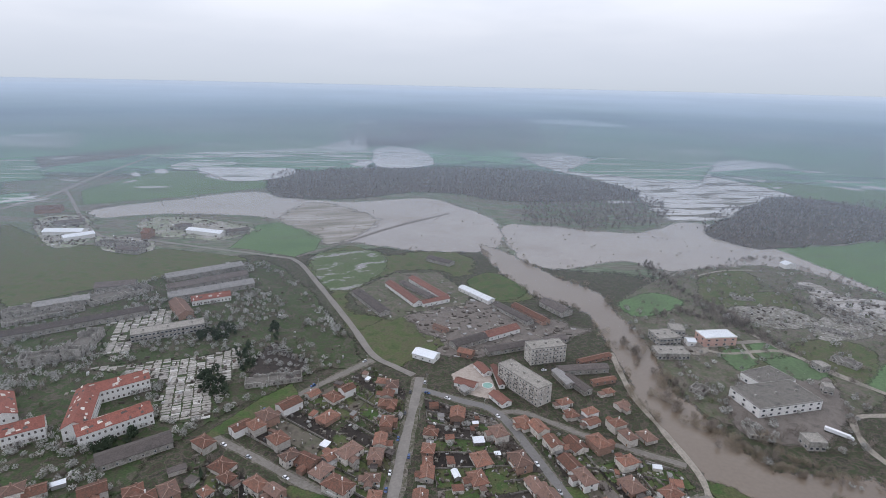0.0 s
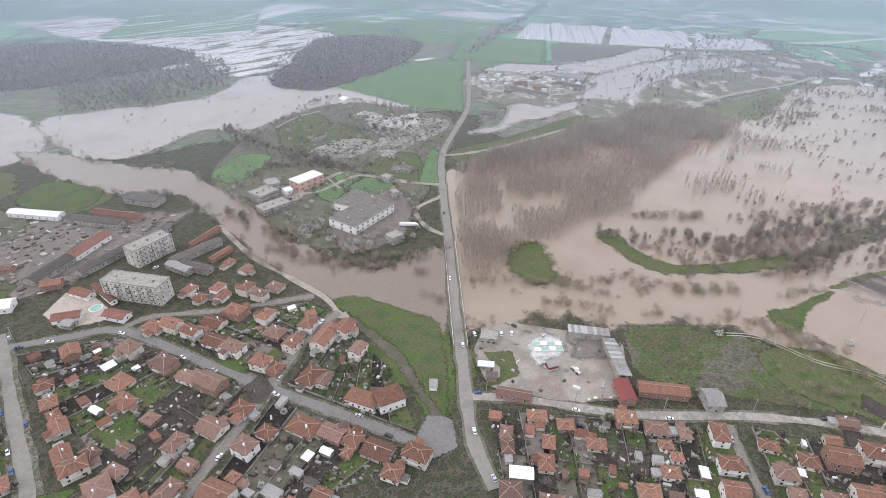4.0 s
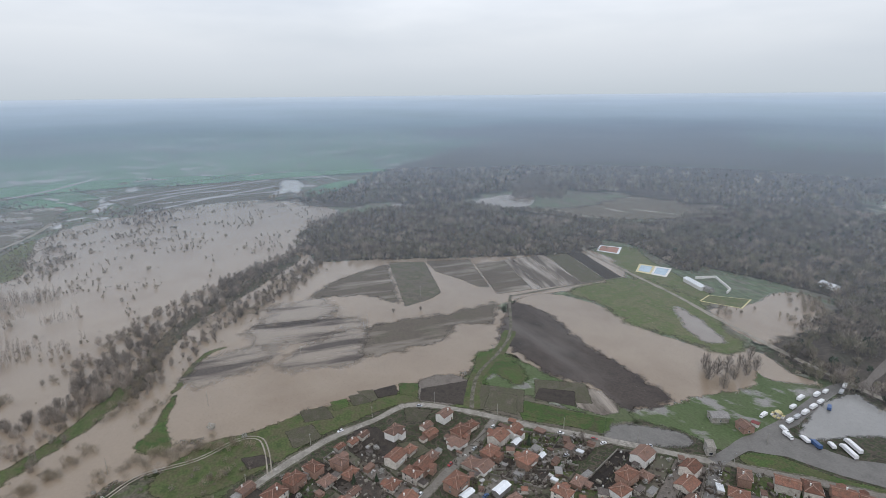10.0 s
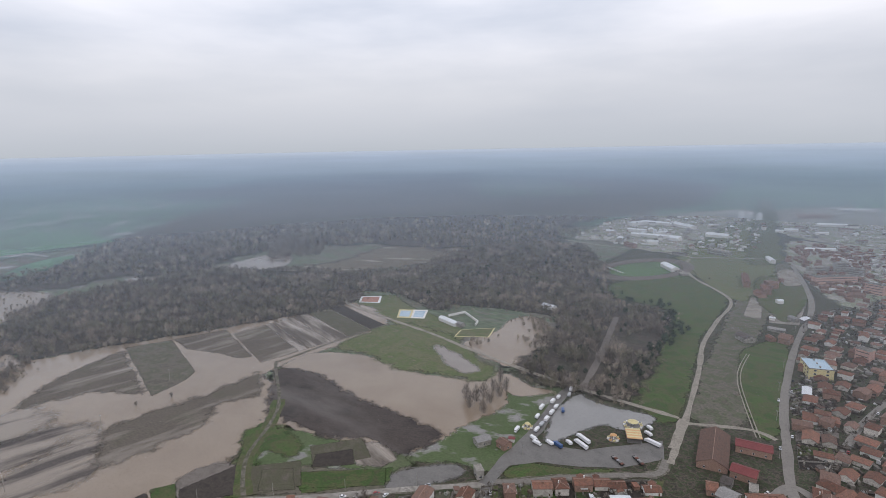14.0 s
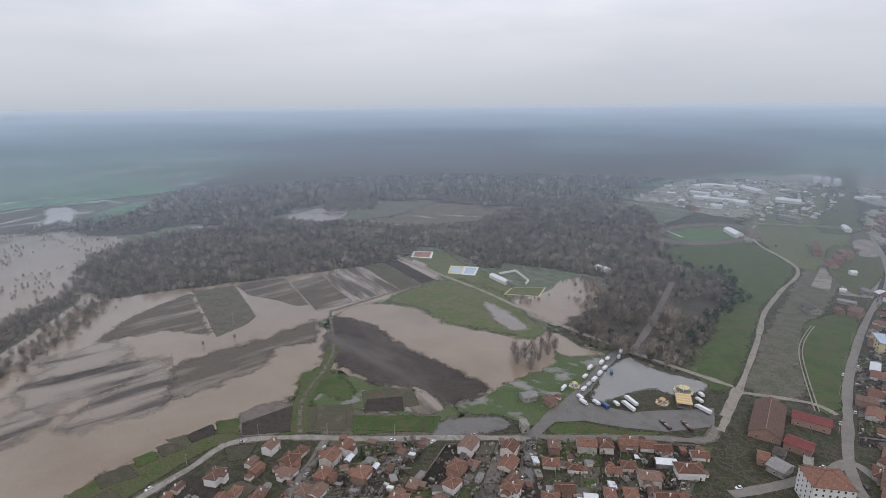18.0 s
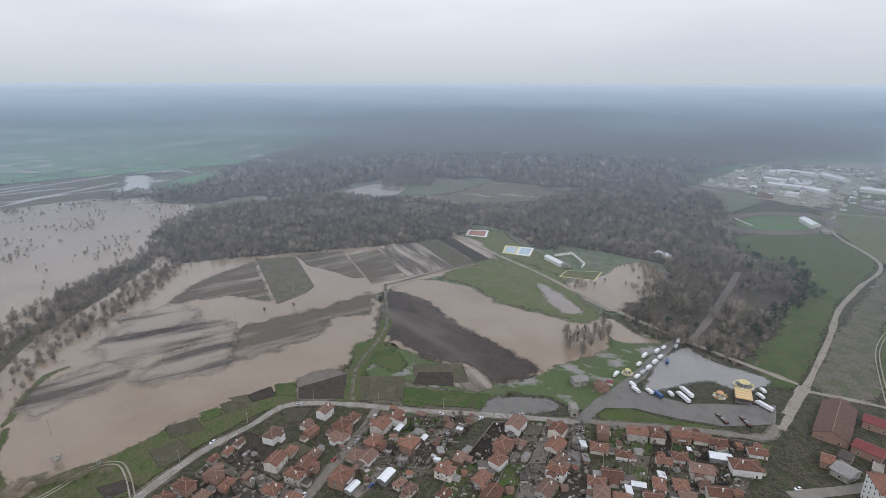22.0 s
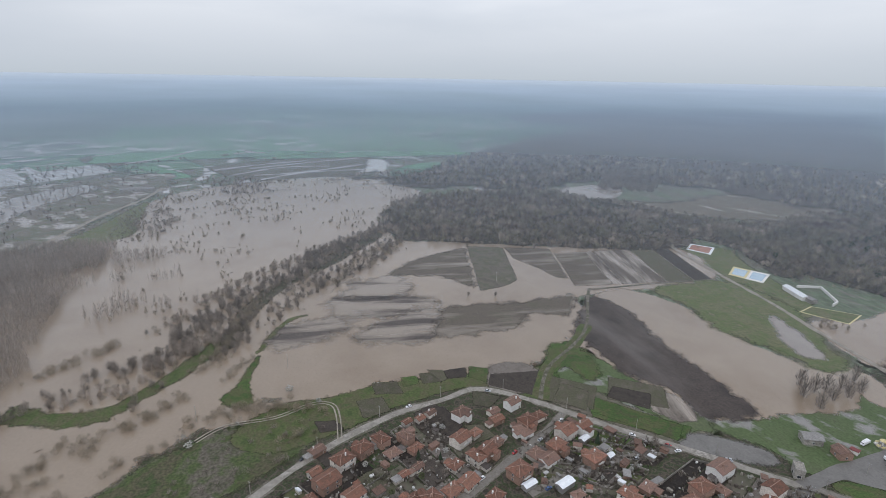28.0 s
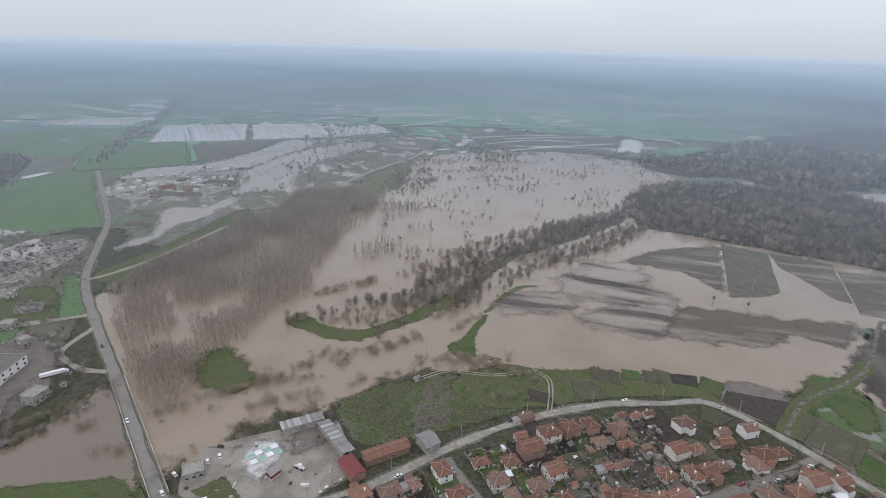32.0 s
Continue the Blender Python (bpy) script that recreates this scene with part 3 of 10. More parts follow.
GREEN_SLOPE = [(405, 401), (486, 388), (625, 380), (615, 355), (538, 359), (410, 359), (370, 369), (385, 372)]
GREEN_STRIPE = [(740, 295), (850, 270), (1010, 240), (860, 220), (785, 215)]
GREEN_FACTORY = [(259, 434), (303, 375), (271, 347), (234, 392)]
ISLAND_A = [(293, 216), (310, 205), (306, 192), (289, 172), (282, 159), (268, 174), (265, 191), (278, 207)]
ISLAND_B = [(360, 184), (377, 177), (365, 157), (358, 134), (366, 114), (390, 95), (416, 80), (448, 59), (444, 48), (404, 69), (377, 90), (350, 112), (343, 133), (350, 164)]
ISLAND_C = [(416, 29), (435, 22), (458, 14), (477, 2), (479, -14), (468, 3), (444, 13), (419, 23)]
GREEN_SCRUB = [(273, 103), (305, 65), (318, 41), (321, 11), (326, -13), (309, -28), (290, -11), (263, 27), (249, 53), (238, 78)]
GREEN_SHORE = [(337, 9), (339, -26), (346, -62), (346, -122), (340, -175), (364, -229), (350, -229), (322, -185), (301, -168), (326, -129), (319, -74), (297, -26), (287, 15), (309, 39)]
FIELD_STREAK_A = [(490, -31), (511, -43), (509, -92), (495, -135), (473, -137), (463, -128), (458, -74), (463, -43)]
FIELD_STREAK_B = [(411, -57), (444, -66), (458, -85), (467, -133), (408, -120), (406, -87)]
FIELD_DARK = [(407, -116), (458, -132), (470, -154), (463, -220), (470, -283), (444, -266), (422, -247), (433, -234), (435, -214), (411, -200), (408, -160)]
FIELD_DARK_B = [(567, -103), (597, -127), (624, -163), (645, -217), (510, -189), (525, -179), (547, -165), (557, -142)]
FIELD_OLIVE = [(652, -223), (635, -267), (522, -241), (510, -225), (499, -190)]
FIELD_WET_A = [(635, -270), (617, -324), (513, -298), (519, -287), (559, -277), (592, -265)]
PLOUGHED = [(466, -301), (425, -314), (349, -304), (261, -306), (248, -301), (247, -284), (253, -262), (291, -263), (319, -243), (392, -240), (433, -270)]
LAWN = [(470, -394), (473, -457), (442, -481), (391, -480), (321, -443), (294, -435), (283, -399), (326, -388), (358, -373), (414, -376), (458, -367)]
LAWN_CAMP = [(580, -505), (565, -560), (505, -535), (392, -506), (371, -459), (474, -470)]
GREEN_FAIR = [(250, -262), (244, -336), (254, -382), (241, -417), (218, -437), (206, -425), (195, -312), (195, -284), (215, -284)]
MEADOW_STADIUM = [(335, -800), (270, -950), (170, -825), (153, -640), (115, -434), (152, -439), (184, -445), (177, -575), (215, -720), (305, -745)]
GREEN_TOWN_EDGE = [(92, -528), (109, -635), (78, -684), (62, -555), (52, -464), (62, -450)]
MEADOW_RAIL = [(110, -445), (134, -593), (160, -835), (185, -885), (260, -960), (150, -1160), (120, -1030), (104, -661), (73, -467)]
YARD_DEPOT = [(198, 161), (218, 159), (240, 126), (253, 96), (218, 70), (196, 87), (174, 113), (169, 128), (181, 152)]
YARD_NORTH = [(-36, 468), (9, 486), (85, 490), (120, 451), (81, 419), (30, 402), (-14, 426)]
YARD_RUIN = [(-263, 358), (-223, 371), (-191, 379), (-163, 396), (-155, 365), (-154, 326), (-151, 299), (-178, 295), (-193, 321), (-200, 345), (-233, 350)]
YARD_RUIN_B = [(-265, 380), (-292, 437), (-260, 473), (-243, 440), (-260, 407), (-249, 383)]
WET_NORTH = [(-256, 827), (-245, 955), (-158, 901), (-105, 839), (-117, 757), (-154, 690), (-178, 738)]
LOT_FAIR = [(190, -292), (195, -326), (189, -336), (154, -350), (116, -397), (107, -373), (127, -344), (150, -328), (173, -316), (186, -301)]
LOT_SCHOOL = [(115, -835), (80, -850), (75, -755), (105, -745)]
LOT_STATION = [(145, -850), (130, -855), (115, -755), (135, -755)]
STAND_LINE = [(385, -920), (350, -895)]
MEADOW_FAR = [(315, -1085), (330, -1560), (310, -1850), (165, -1095), (125, -1070), (155, -910), (240, -935)]
DEPOT_LAWN = [(187, 149), (200, 138), (188, 122), (175, 125), (165, 128), (173, 131), (178, 128), (185, 134), (185, 144)]
DEPOT_VERGE = [(182, 158), (184, 154), (171, 139), (167, 141)]
MUD_GARDENS = [(303, -171), (321, -189), (290, -248), (251, -269), (235, -231), (267, -197)]
SCRUB_WEST = [(-400, 446), (-322, 538), (-230, 622), (-156, 549), (-63, 387), (-93, 359), (-145, 299), (-164, 266), (-169, 229), (-226, 227)]
SCRUB_EAST = [(181, 507), (249, 583), (405, 685), (475, 540), (485, 475), (329, 345), (240, 306), (184, 312), (172, 377), (173, 443)]
WOOD_POPLAR_FLOODED = [(372, 343), (467, 354), (593, 340), (735, 323), (760, 251), (710, 217), (593, 214), (480, 205), (380, 191), (340, 218), (329, 244), (342, 295)]
WOOD_RIVER = [(807, -136), (881, -158), (955, -233), (985, -330), (970, -430), (905, -490), (770, -520), (695, -545), (609, -538), (585, -493), (597, -412), (622, -355), (641, -298), (665, -232), (692, -164), (709, -136)]
WOOD_CAMP = [(274, -451), (280, -493), (290, -545), (323, -611), (383, -603), (439, -582), (511, -582), (575, -606), (620, -595), (640, -700), (695, -840), (670, -965), (595, -1055), (505, -1070), (390, -915), (312, -757), (262, -702), (216, -709), (191, -639), (174, -556), (161, -488), (157, -435), (170, -435), (200, -440), (221, -426)]
WOOD_FAR = [(1195, -125), (1150, -245), (1095, -415), (1030, -540), (1290, -830), (1010, -770), (880, -870), (745, -890), (590, -1100), (685, -1425), (550, -2140), (820, -3130), (2120, -4320), (3070, -3710), (2640, -2300), (1670, -945), (1230, -420)]
WOOD_NORTH = [(-330, 1015), (-390, 1280), (-210, 1370), (165, 1410), (350, 1260), (395, 1080), (155, 1000), (-30, 1075), (-175, 995)]
WOOD_NORTH_B = [(125, 835), (155, 1015), (390, 1070), (405, 930), (315, 820), (230, 800), (170, 815)]
WOOD_NORTH_C = [(415, 865), (480, 945), (645, 980), (890, 1070), (815, 970), (670, 870), (445, 765)]
WOOD_NORTH_FAR = [(-310, 1880), (-430, 2800), (460, 4030), (410, 2310), (210, 1815), (-175, 1905)]
WOOD_GREEN_EDGE = [(400, 795), (480, 900), (705, 1115), (835, 955), (680, 800), (535, 745), (440, 720)]
WOOD_FLOOD_FAR = [(1165, 185), (1205, 60), (1030, 45), (1050, 130)]
WOOD_WEST_STRIP = [(805, 390), (1065, 505), (1410, 525), (1385, 305), (1145, 285), (870, 325)]
PLOT_WET = [(361, -217), (340, -236), (280, -256), (250, -268), (242, -248), (288, -219), (326, -191)]
YARD_INDUSTRY = [(-32, 463), (-5, 501), (30, 513), (62, 486), (111, 449), (135, 446), (111, 424), (74, 421), (31, 388), (-1, 391), (-25, 438)]
GRASS_INDUSTRY = [(-75, 428), (-43, 465), (-21, 448), (2, 412), (-26, 378), (-39, 369), (-61, 402)]
GRASS_INDUSTRY_B = [(22, 526), (44, 584), (74, 567), (96, 523), (68, 506), (45, 512)]
WOOD_MID = [(940, -490), (765, -610), (655, -705), (650, -780), (685, -915), (620, -1030), (540, -725), (460, -575), (470, -540), (565, -570), (625, -545), (615, -490), (820, -525), (905, -475)]
WOOD_LEFT = [(1115, -195), (1260, -320), (1600, -600), (2070, -1120), (2240, -1650), (1190, -910), (1080, -695), (1015, -530), (915, -425), (1045, -375), (1045, -260)]
STRIP_FIELD = [(597, -322), (592, -483), (473, -457), (490, -294)]
CAMP_WALL = [(432, -531), (424, -555), (387, -534), (382, -522)]
VILLAGE_FAR = [(2670, 2080), (2800, 1830), (2010, 1300), (1890, 1450)]
FACTORY_YARD = [(208, 341), (250, 379), (299, 386), (286, 330), (248, 291), (219, 284), (194, 298)]
SHEET_A = [(-695, 1670), (-550, 1715), (-405, 1700), (-250, 1725), (-215, 1510), (-215, 1400), (-365, 1545), (-550, 1615)]
SHEET_B = [(-585, 1280), (-500, 1330), (-375, 1310), (-395, 1225), (-430, 1170), (-485, 1180)]
SHEET_C = [(-430, 1820), (-390, 1980), (-310, 2030), (-260, 1755), (-340, 1740)]
SHEET_D = [(-225, 1730), (-165, 1805), (-120, 1800), (-90, 1590), (-25, 1485), (-100, 1420), (-155, 1520), (-180, 1405)]
SHEET_E = [(320, 3840), (640, 3640), (840, 3720), (1040, 3260), (990, 2920), (840, 3030), (700, 3250), (400, 3500)]
SHEET_F = [(-640, 2900), (-510, 2940), (-470, 2790), (-570, 2720)]
SHEET_G = [(-1360, 1690), (-1310, 1750), (-1190, 1730), (-1170, 1640), (-1260, 1620)]
SHEET_H = [(710, 2020), (880, 2130), (1010, 2150), (990, 2040), (780, 1920)]
DARK_WEST = [(-1230, 1490), (-1140, 1810), (-940, 1970), (-845, 1655), (-925, 1340), (-1010, 1215)]
BURNT = [(-145, 366), (-143, 404), (-128, 396), (-107, 378), (-106, 353), (-137, 347)]
DARK_A = [(-181, 351), (-175, 364), (-154, 347), (-144, 327), (-155, 318), (-169, 329)]
DARK_B = [(-215, 426), (-192, 439), (-175, 420), (-180, 406), (-204, 408)]
DARK_C = [(-167, 387), (-161, 407), (-141, 366), (-146, 353)]
DARK_D = [(-152, 435), (-143, 430), (-138, 408), (-145, 411)]
DARK_E = [(-210, 269), (-181, 284), (-177, 273), (-197, 260)]
MARSH_A = [(600, 535), (785, 620), (955, 555), (1135, 530), (1305, 285), (1135, 225), (1000, 260), (755, 300), (670, 330), (595, 380), (585, 445)]
MARSH_B = [(1130, 265), (1265, 65), (1080, -40), (855, -20), (805, 65), (865, 175)]
MARSH_C = [(1000, 275), (1135, 250), (1225, 135), (1140, 60), (970, 100), (890, 160), (745, 170), (725, 200)]
CLEARING = [(860, -585), (825, -675), (865, -835), (790, -1000), (725, -945), (675, -805), (680, -720), (735, -630), (720, -565), (815, -560)]
CLEARING_B = [(555, -665), (585, -755), (545, -775), (490, -695), (505, -650)]
PADDY_C = [(1015, 820), (1240, 950), (1345, 780), (1115, 655)]
PADDY_D = [(1125, 640), (1335, 760), (1430, 610), (1220, 500)]
PADDY_E = [(1225, 490), (1440, 590), (1525, 495), (1340, 375)]
PADDY_F = [(1135, 1235), (1405, 1275), (1470, 1125), (1215, 1030)]
STRIP_GREEN = [(660, 1275), (815, 1295), (1045, 1185), (1185, 1000), (890, 845), (760, 985)]
STRIP_GREEN_B = [(755, 695), (990, 780), (1010, 725), (895, 635), (730, 625)]
STRIP_BROWN = [(1025, 725), (1125, 585), (1040, 525), (890, 620)]
PADDY_G = [(1490, 615), (1915, 280), (1720, 245), (1365, 530)]
BUSH_A = [(322, 69), (334, 41), (333, 14), (326, -13)]
BUSH_B = [(234, 207), (250, 186), (255, 166), (289, 154), (308, 136), (326, 116), (349, 88), (378, 75), (413, 52)]
BUSH_C = [(409, 180), (432, 156), (456, 134)]
BUSH_D = [(435, 52), (471, 45), (516, 27), (554, -14), (614, -63), (673, -105), (690, -140)]
BUSH_E = [(424, 94), (517, 65), (592, 22), (659, -29), (710, -85), (770, -135)]
BUSH_F = [(203, 174), (216, 162), (237, 149), (254, 134), (266, 111)]
BUSH_G = [(159, 417), (166, 366), (171, 313), (184, 283), (210, 258), (231, 257)]
BUSH_H = [(358, 183), (381, 159), (407, 131), (431, 93), (468, 77), (526, 59), (575, 11), (649, -42), (745, -120)]
BUSH_I = [(460, 48), (493, 36), (505, 10), (541, -24), (582, -63), (630, -110), (673, -129)]
TOWN_FAR = [(75, -790), (-20, -985), (-19, -602), (4, -515), (27, -443), (47, -538)]
TOWN_FAR_B = [(95, -1405), (-15, -1330), (-20, -950), (65, -930)]
TOWN_NEAR = [(24, -446), (4, -510), (-19, -588), (-19, -414), (18, -385)]
GREEN_E1 = [(184, 513), (226, 541), (250, 520), (224, 492), (196, 477), (182, 484)]
GREEN_E2 = [(289, 518), (333, 545), (379, 548), (349, 480), (302, 475)]
GREEN_E3 = [(298, 414), (345, 437), (369, 415), (322, 361)]
GREEN_E4 = [(323, 360), (393, 416), (389, 396), (338, 343)]
RUBBLE_E1 = [(413, 557), (448, 533), (483, 482), (427, 447), (384, 459), (385, 522)]
RUBBLE_E2 = [(287, 501), (339, 511), (365, 472), (310, 457)]
HEDGE_E1 = [(231, 609), (245, 547), (266, 484), (286, 430), (315, 359)]
HEDGE_E2 = [(277, 594), (345, 635), (425, 675), (455, 610), (480, 540)]
HEDGE_E3 = [(187, 401), (197, 348), (198, 300), (228, 294), (261, 286), (282, 326), (301, 335)]
HEDGE_E4 = [(359, 571), (378, 519), (387, 450), (409, 429)]
INDUSTRY_LAND = [(580, -1180), (610, -1380), (600, -1590), (370, -1980), (255, -1600), (205, -1250), (300, -1105), (480, -1150)]
INDUSTRY_LAND_B = [(290, -1990), (-10, -2290), (-15, -1400), (105, -1400), (205, -1520)]
GREEN_E5 = [(304, 597), (360, 625), (365, 582), (318, 513), (284, 504), (275, 534)]
GREEN_E6 = [(234, 406), (255, 415), (260, 393), (243, 379), (232, 379)]
GREEN_E7 = [(265, 421), (293, 429), (284, 404), (265, 399)]
GREEN_E8 = [(264, 393), (290, 402), (307, 382), (290, 366), (268, 369)]
YARD_E = [(213, 442), (230, 434), (234, 421), (215, 400), (207, 406), (209, 426)]
RUBBLE_E3 = [(405, 580), (430, 585), (433, 545), (470, 530), (437, 489), (413, 496), (402, 521)]
RUBBLE_E4 = [(372, 486), (403, 472), (394, 449), (352, 433), (336, 443)]
PATH_E1 = [(224, 434), (231, 419), (255, 425), (284, 430)]
PATH_E2 = [(262, 427), (259, 412), (257, 397)]
TRACK_E = [(280, 444), (285, 430), (293, 408), (302, 390), (314, 369), (327, 347)]
TRACK_E2 = [(292, 595), (340, 620), (380, 625)]
HEDGE_E5 = [(254, 646), (257, 579), (272, 509), (280, 473), (287, 437), (297, 412)]
HEDGE_E6 = [(209, 479), (235, 494), (251, 482), (272, 467)]
HEDGE_E7 = [(371, 524), (390, 518), (398, 487), (407, 477)]
WORKS_A = [(-620, 790), (-570, 820), (-495, 730), (-470, 670), (-510, 660)]
WORKS_B = [(-465, 800), (-405, 825), (-300, 780), (-275, 750), (-305, 700), (-350, 710), (-415, 720)]
WORKS_C = [(-475, 710), (-395, 695), (-370, 645), (-425, 645)]
STREAKS_A = [(-765, 1585), (-545, 1700), (-275, 1800), (-215, 1495), (-380, 1590), (-550, 1510)]
STREAKS_B = [(-425, 1785), (-380, 1940), (-370, 2410), (-265, 1820), (-305, 1745)]
STREAKS_C = [(-605, 1310), (-505, 1335), (-375, 1330), (-360, 1210), (-445, 1140), (-515, 1205)]
STREAKS_D = [(-1550, 1890), (-1520, 2060), (-1370, 2050), (-1135, 1645), (-1260, 1620), (-1360, 1660)]
STREAKS_E = [(-680, 1330), (-665, 1445), (-550, 1420), (-545, 1340), (-615, 1275)]
WOOD_HAZE = [(2940, -1190), (3560, -2440), (3250, -3550), (2130, -2360), (2320, -1890), (2350, -1340)]
POPLAR_LOW = [(354, 328), (329, 244), (340, 218), (352, 203), (312, 206), (293, 212), (259, 196), (240, 215), (283, 257)]
YARD_HALLS = [(-34, 471), (9, 483), (50, 480), (65, 440), (13, 421), (-18, 439)]
BLOCK_A = [(-126, 287), (-53, 369), (-24, 336), (-27, 224)]
BLOCK_B = [(-144, 266), (-33, 210), (-1, 155), (-125, 198)]
BLOCK_C = [(-11, 328), (37, 305), (77, 208), (8, 167)]
BLOCK_D = [(50, 304), (138, 258), (136, 237), (87, 214)]
BLOCK_E = [(90, 203), (140, 229), (139, 173), (120, 130)]
BLOCK_F = [(15, 160), (80, 197), (112, 122), (83, 127)]
BLOCK_G = [(157, 117), (234, 27), (182, -6), (126, 79)]
BLOCK_H = [(244, 20), (308, -89), (247, -109), (193, -22)]
BLOCK_I = [(255, -126), (276, -168), (236, -224), (205, -172)]
BLOCK_J = [(275, -168), (233, -224), (207, -170), (225, -115)]
BLOCK_K = [(222, -227), (181, -277), (141, -221), (193, -155)]
BLOCK_L = [(176, -282), (98, -349), (90, -285), (136, -227)]
BLOCK_M = [(58, -559), (30, -615), (11, -427), (33, -416)]
BLOCK_N = [(280, -181), (252, -203), (213, -168), (242, -143)]
FIELD_STREAK_C = [(416, 15), (456, 8), (468, -22), (458, -63), (435, -42), (422, -17)]
FIELD_SMUDGE = [(524, -48), (556, -64), (560, -115), (524, -121), (506, -112), (512, -69)]
LAWN_WATER = [(377, -440), (354, -441), (316, -427), (302, -417), (307, -403), (332, -407)]
POND_TONGUE = [(294, -406), (277, -425), (239, -419), (220, -420), (237, -394), (257, -394)]
WOOD_TRACK = [(202, -443), (218, -512), (238, -583), (259, -657)]
CAMP_GLADE = [(535, -680), (565, -750), (520, -760), (478, -712), (488, -669)]
POND_PLAIN = [(1425, -195), (1440, -225), (1385, -240), (1225, -205), (1275, -190), (1245, -170), (1250, -150), (1325, -180)]
STRIP_PLAIN = [(1210, -210), (1340, -300), (1390, -440), (1415, -525), (1375, -535), (1260, -435), (1235, -320), (1175, -250)]
POPLAR_SPARSE = [(710, 217), (711, 149), (579, 99), (511, 132), (493, 175), (480, 205), (593, 214)]
DARK_PLAIN = [(1390, 180), (1495, -190), (1240, -185), (1150, -75), (1195, 75)]
DARK_PLAIN_B = [(1600, 510), (1870, 270), (1655, 215), (1505, 330), (1420, 415)]
SCRUB_PLAIN = [(1115, -190), (1225, -215), (1275, -360), (1470, -580), (1675, -865), (1375, -890), (1115, -755), (1015, -545), (1015, -405), (1090, -285)]
FAR_STREAKS = [[(1790, 540), (1865, 400), (1910, 260)], [(1665, 450), (1730, 345), (1760, 235)], [(2540, -350), (2545, -540), (2430, -680)], [(1990, -340), (2130, -590), (2215, -790), (2350, -1015)], [(2030, -465), (2040, -570)], [(1840, -120), (1890, -240), (1915, -325)], [(1330, 95), (1400, -35), (1465, -175)], [(1235, 80), (1265, -30), (1355, -175)], [(1670, -620), (1740, -770)], [(1320, 170), (1380, 85), (1435, -35)], [(1695, 720), (1760, 605), (1795, 480)], [(1775, 55), (1840, -20)], [(1695, -20), (1790, -85)], [(1695, 150), (1605, 100)], [(1360, -350), (1365, -400)], [(1635, -45), (1660, -125)], [(1440, 570), (1490, 515)], [(2945, -1835), (2965, -1940)], [(1245, 125), (1335, 25), (1340, -90)], [(1175, 70), (1260, -35), (1275, -170)], [(1455, 385), (1545, 315), (1740, 240)], [(1630, 685), (1655, 480), (1825, 275)], [(-640, 1555), (-510, 1590), (-220, 1505)], [(1170, 1270), (1295, 1200)], [(360, 1975), (565, 2120), (820, 2200)], [(660, 1485), (975, 1685), (995, 1580)]]
COURT_HALLS = [(-97, 524), (-55, 588), (-4, 592), (30, 524), (23, 494), (-26, 475), (-46, 456), (-70, 469)]
WET_ROADSIDE = [(-162, 631), (-142, 661), (-89, 669), (-67, 613), (-78, 567), (-102, 528), (-126, 538)]
GREEN_RIVERSIDE = [(27, 563), (58, 593), (91, 547), (74, 515), (51, 517)]
ISLAND_RIDGE = [(444, 58), (511, 45), (576, 14), (648, -40), (733, -107), (722, -121), (626, -53), (555, 4), (490, 35), (429, 48)]
SPIT = [(354, 48), (372, 38), (410, 28), (402, 26), (368, 30), (342, 27), (342, 42)]
ISLAND_TREES = [(371, 153), (377, 135), (377, 113), (406, 104), (426, 85), (455, 63)]
RIDGE_TREES = [(472, 110), (508, 90), (555, 62), (610, 29), (641, -11), (684, -56), (739, -107), (763, -144)]
RIDGE_TREES_B = [(429, 56), (476, 50), (526, 38), (576, 1), (637, -46), (685, -93)]
BANK_SCRUB = [(534, -38), (592, -70), (627, -101), (650, -133), (686, -131), (661, -91), (596, -51)]
GARDEN_BROWN = [(353, -147), (349, -175), (334, -180), (311, -168), (321, -137)]
LOT_VERGE = [(186, -293), (178, -310), (149, -325), (129, -340), (140, -322), (176, -289)]
STREET_HOUSES = [(190, -276), (175, -286), (152, -310), (126, -334), (105, -353), (106, -373)]
WILLOW_CLUMPS = [[(414, 177), (426, 165), (440, 156)], [(440, 149), (458, 139)], [(338, 91), (351, 82), (364, 70)], [(328, 67), (336, 47), (338, 28), (330, 4), (325, -17)], [(301, 144), (315, 136), (328, 132)], [(309, 117), (325, 118)], [(328, 101), (335, 101)], [(306, 82), (312, 76)], [(395, 67), (414, 57), (446, 51), (476, 50)], [(458, 40), (497, 41), (523, 32)], [(296, 6), (305, -5)], [(377, 49), (395, 40), (409, 30)], [(287, 148), (289, 139), (292, 130)], [(292, 99), (303, 97)], [(256, 185), (271, 167), (285, 143)], [(232, 209), (239, 200), (248, 189)], [(253, 156), (267, 138), (277, 117)], [(158, 309), (177, 293), (192, 272)], [(204, 275), (219, 265), (236, 251)], [(151, 340), (159, 330), (167, 316)], [(204, 260), (213, 258)], [(214, 241), (220, 233)], [(199, 212), (204, 202)], [(204, 294), (211, 285)]]
MARSH_SHEET_A = [(875, 500), (985, 495), (1095, 460), (1180, 395), (1140, 360), (995, 400), (865, 400), (751, 379), (721, 412), (696, 437), (760, 465)]
MARSH_SHEET_B = [(730, 650), (805, 655), (865, 590), (995, 565), (1145, 565), (1135, 495), (985, 495), (880, 500), (795, 540), (755, 605)]
MARSH_SHEET_C = [(521, 426), (608, 474), (627, 431), (683, 428), (668, 408), (587, 404), (555, 417), (488, 409), (461, 423), (488, 434)]
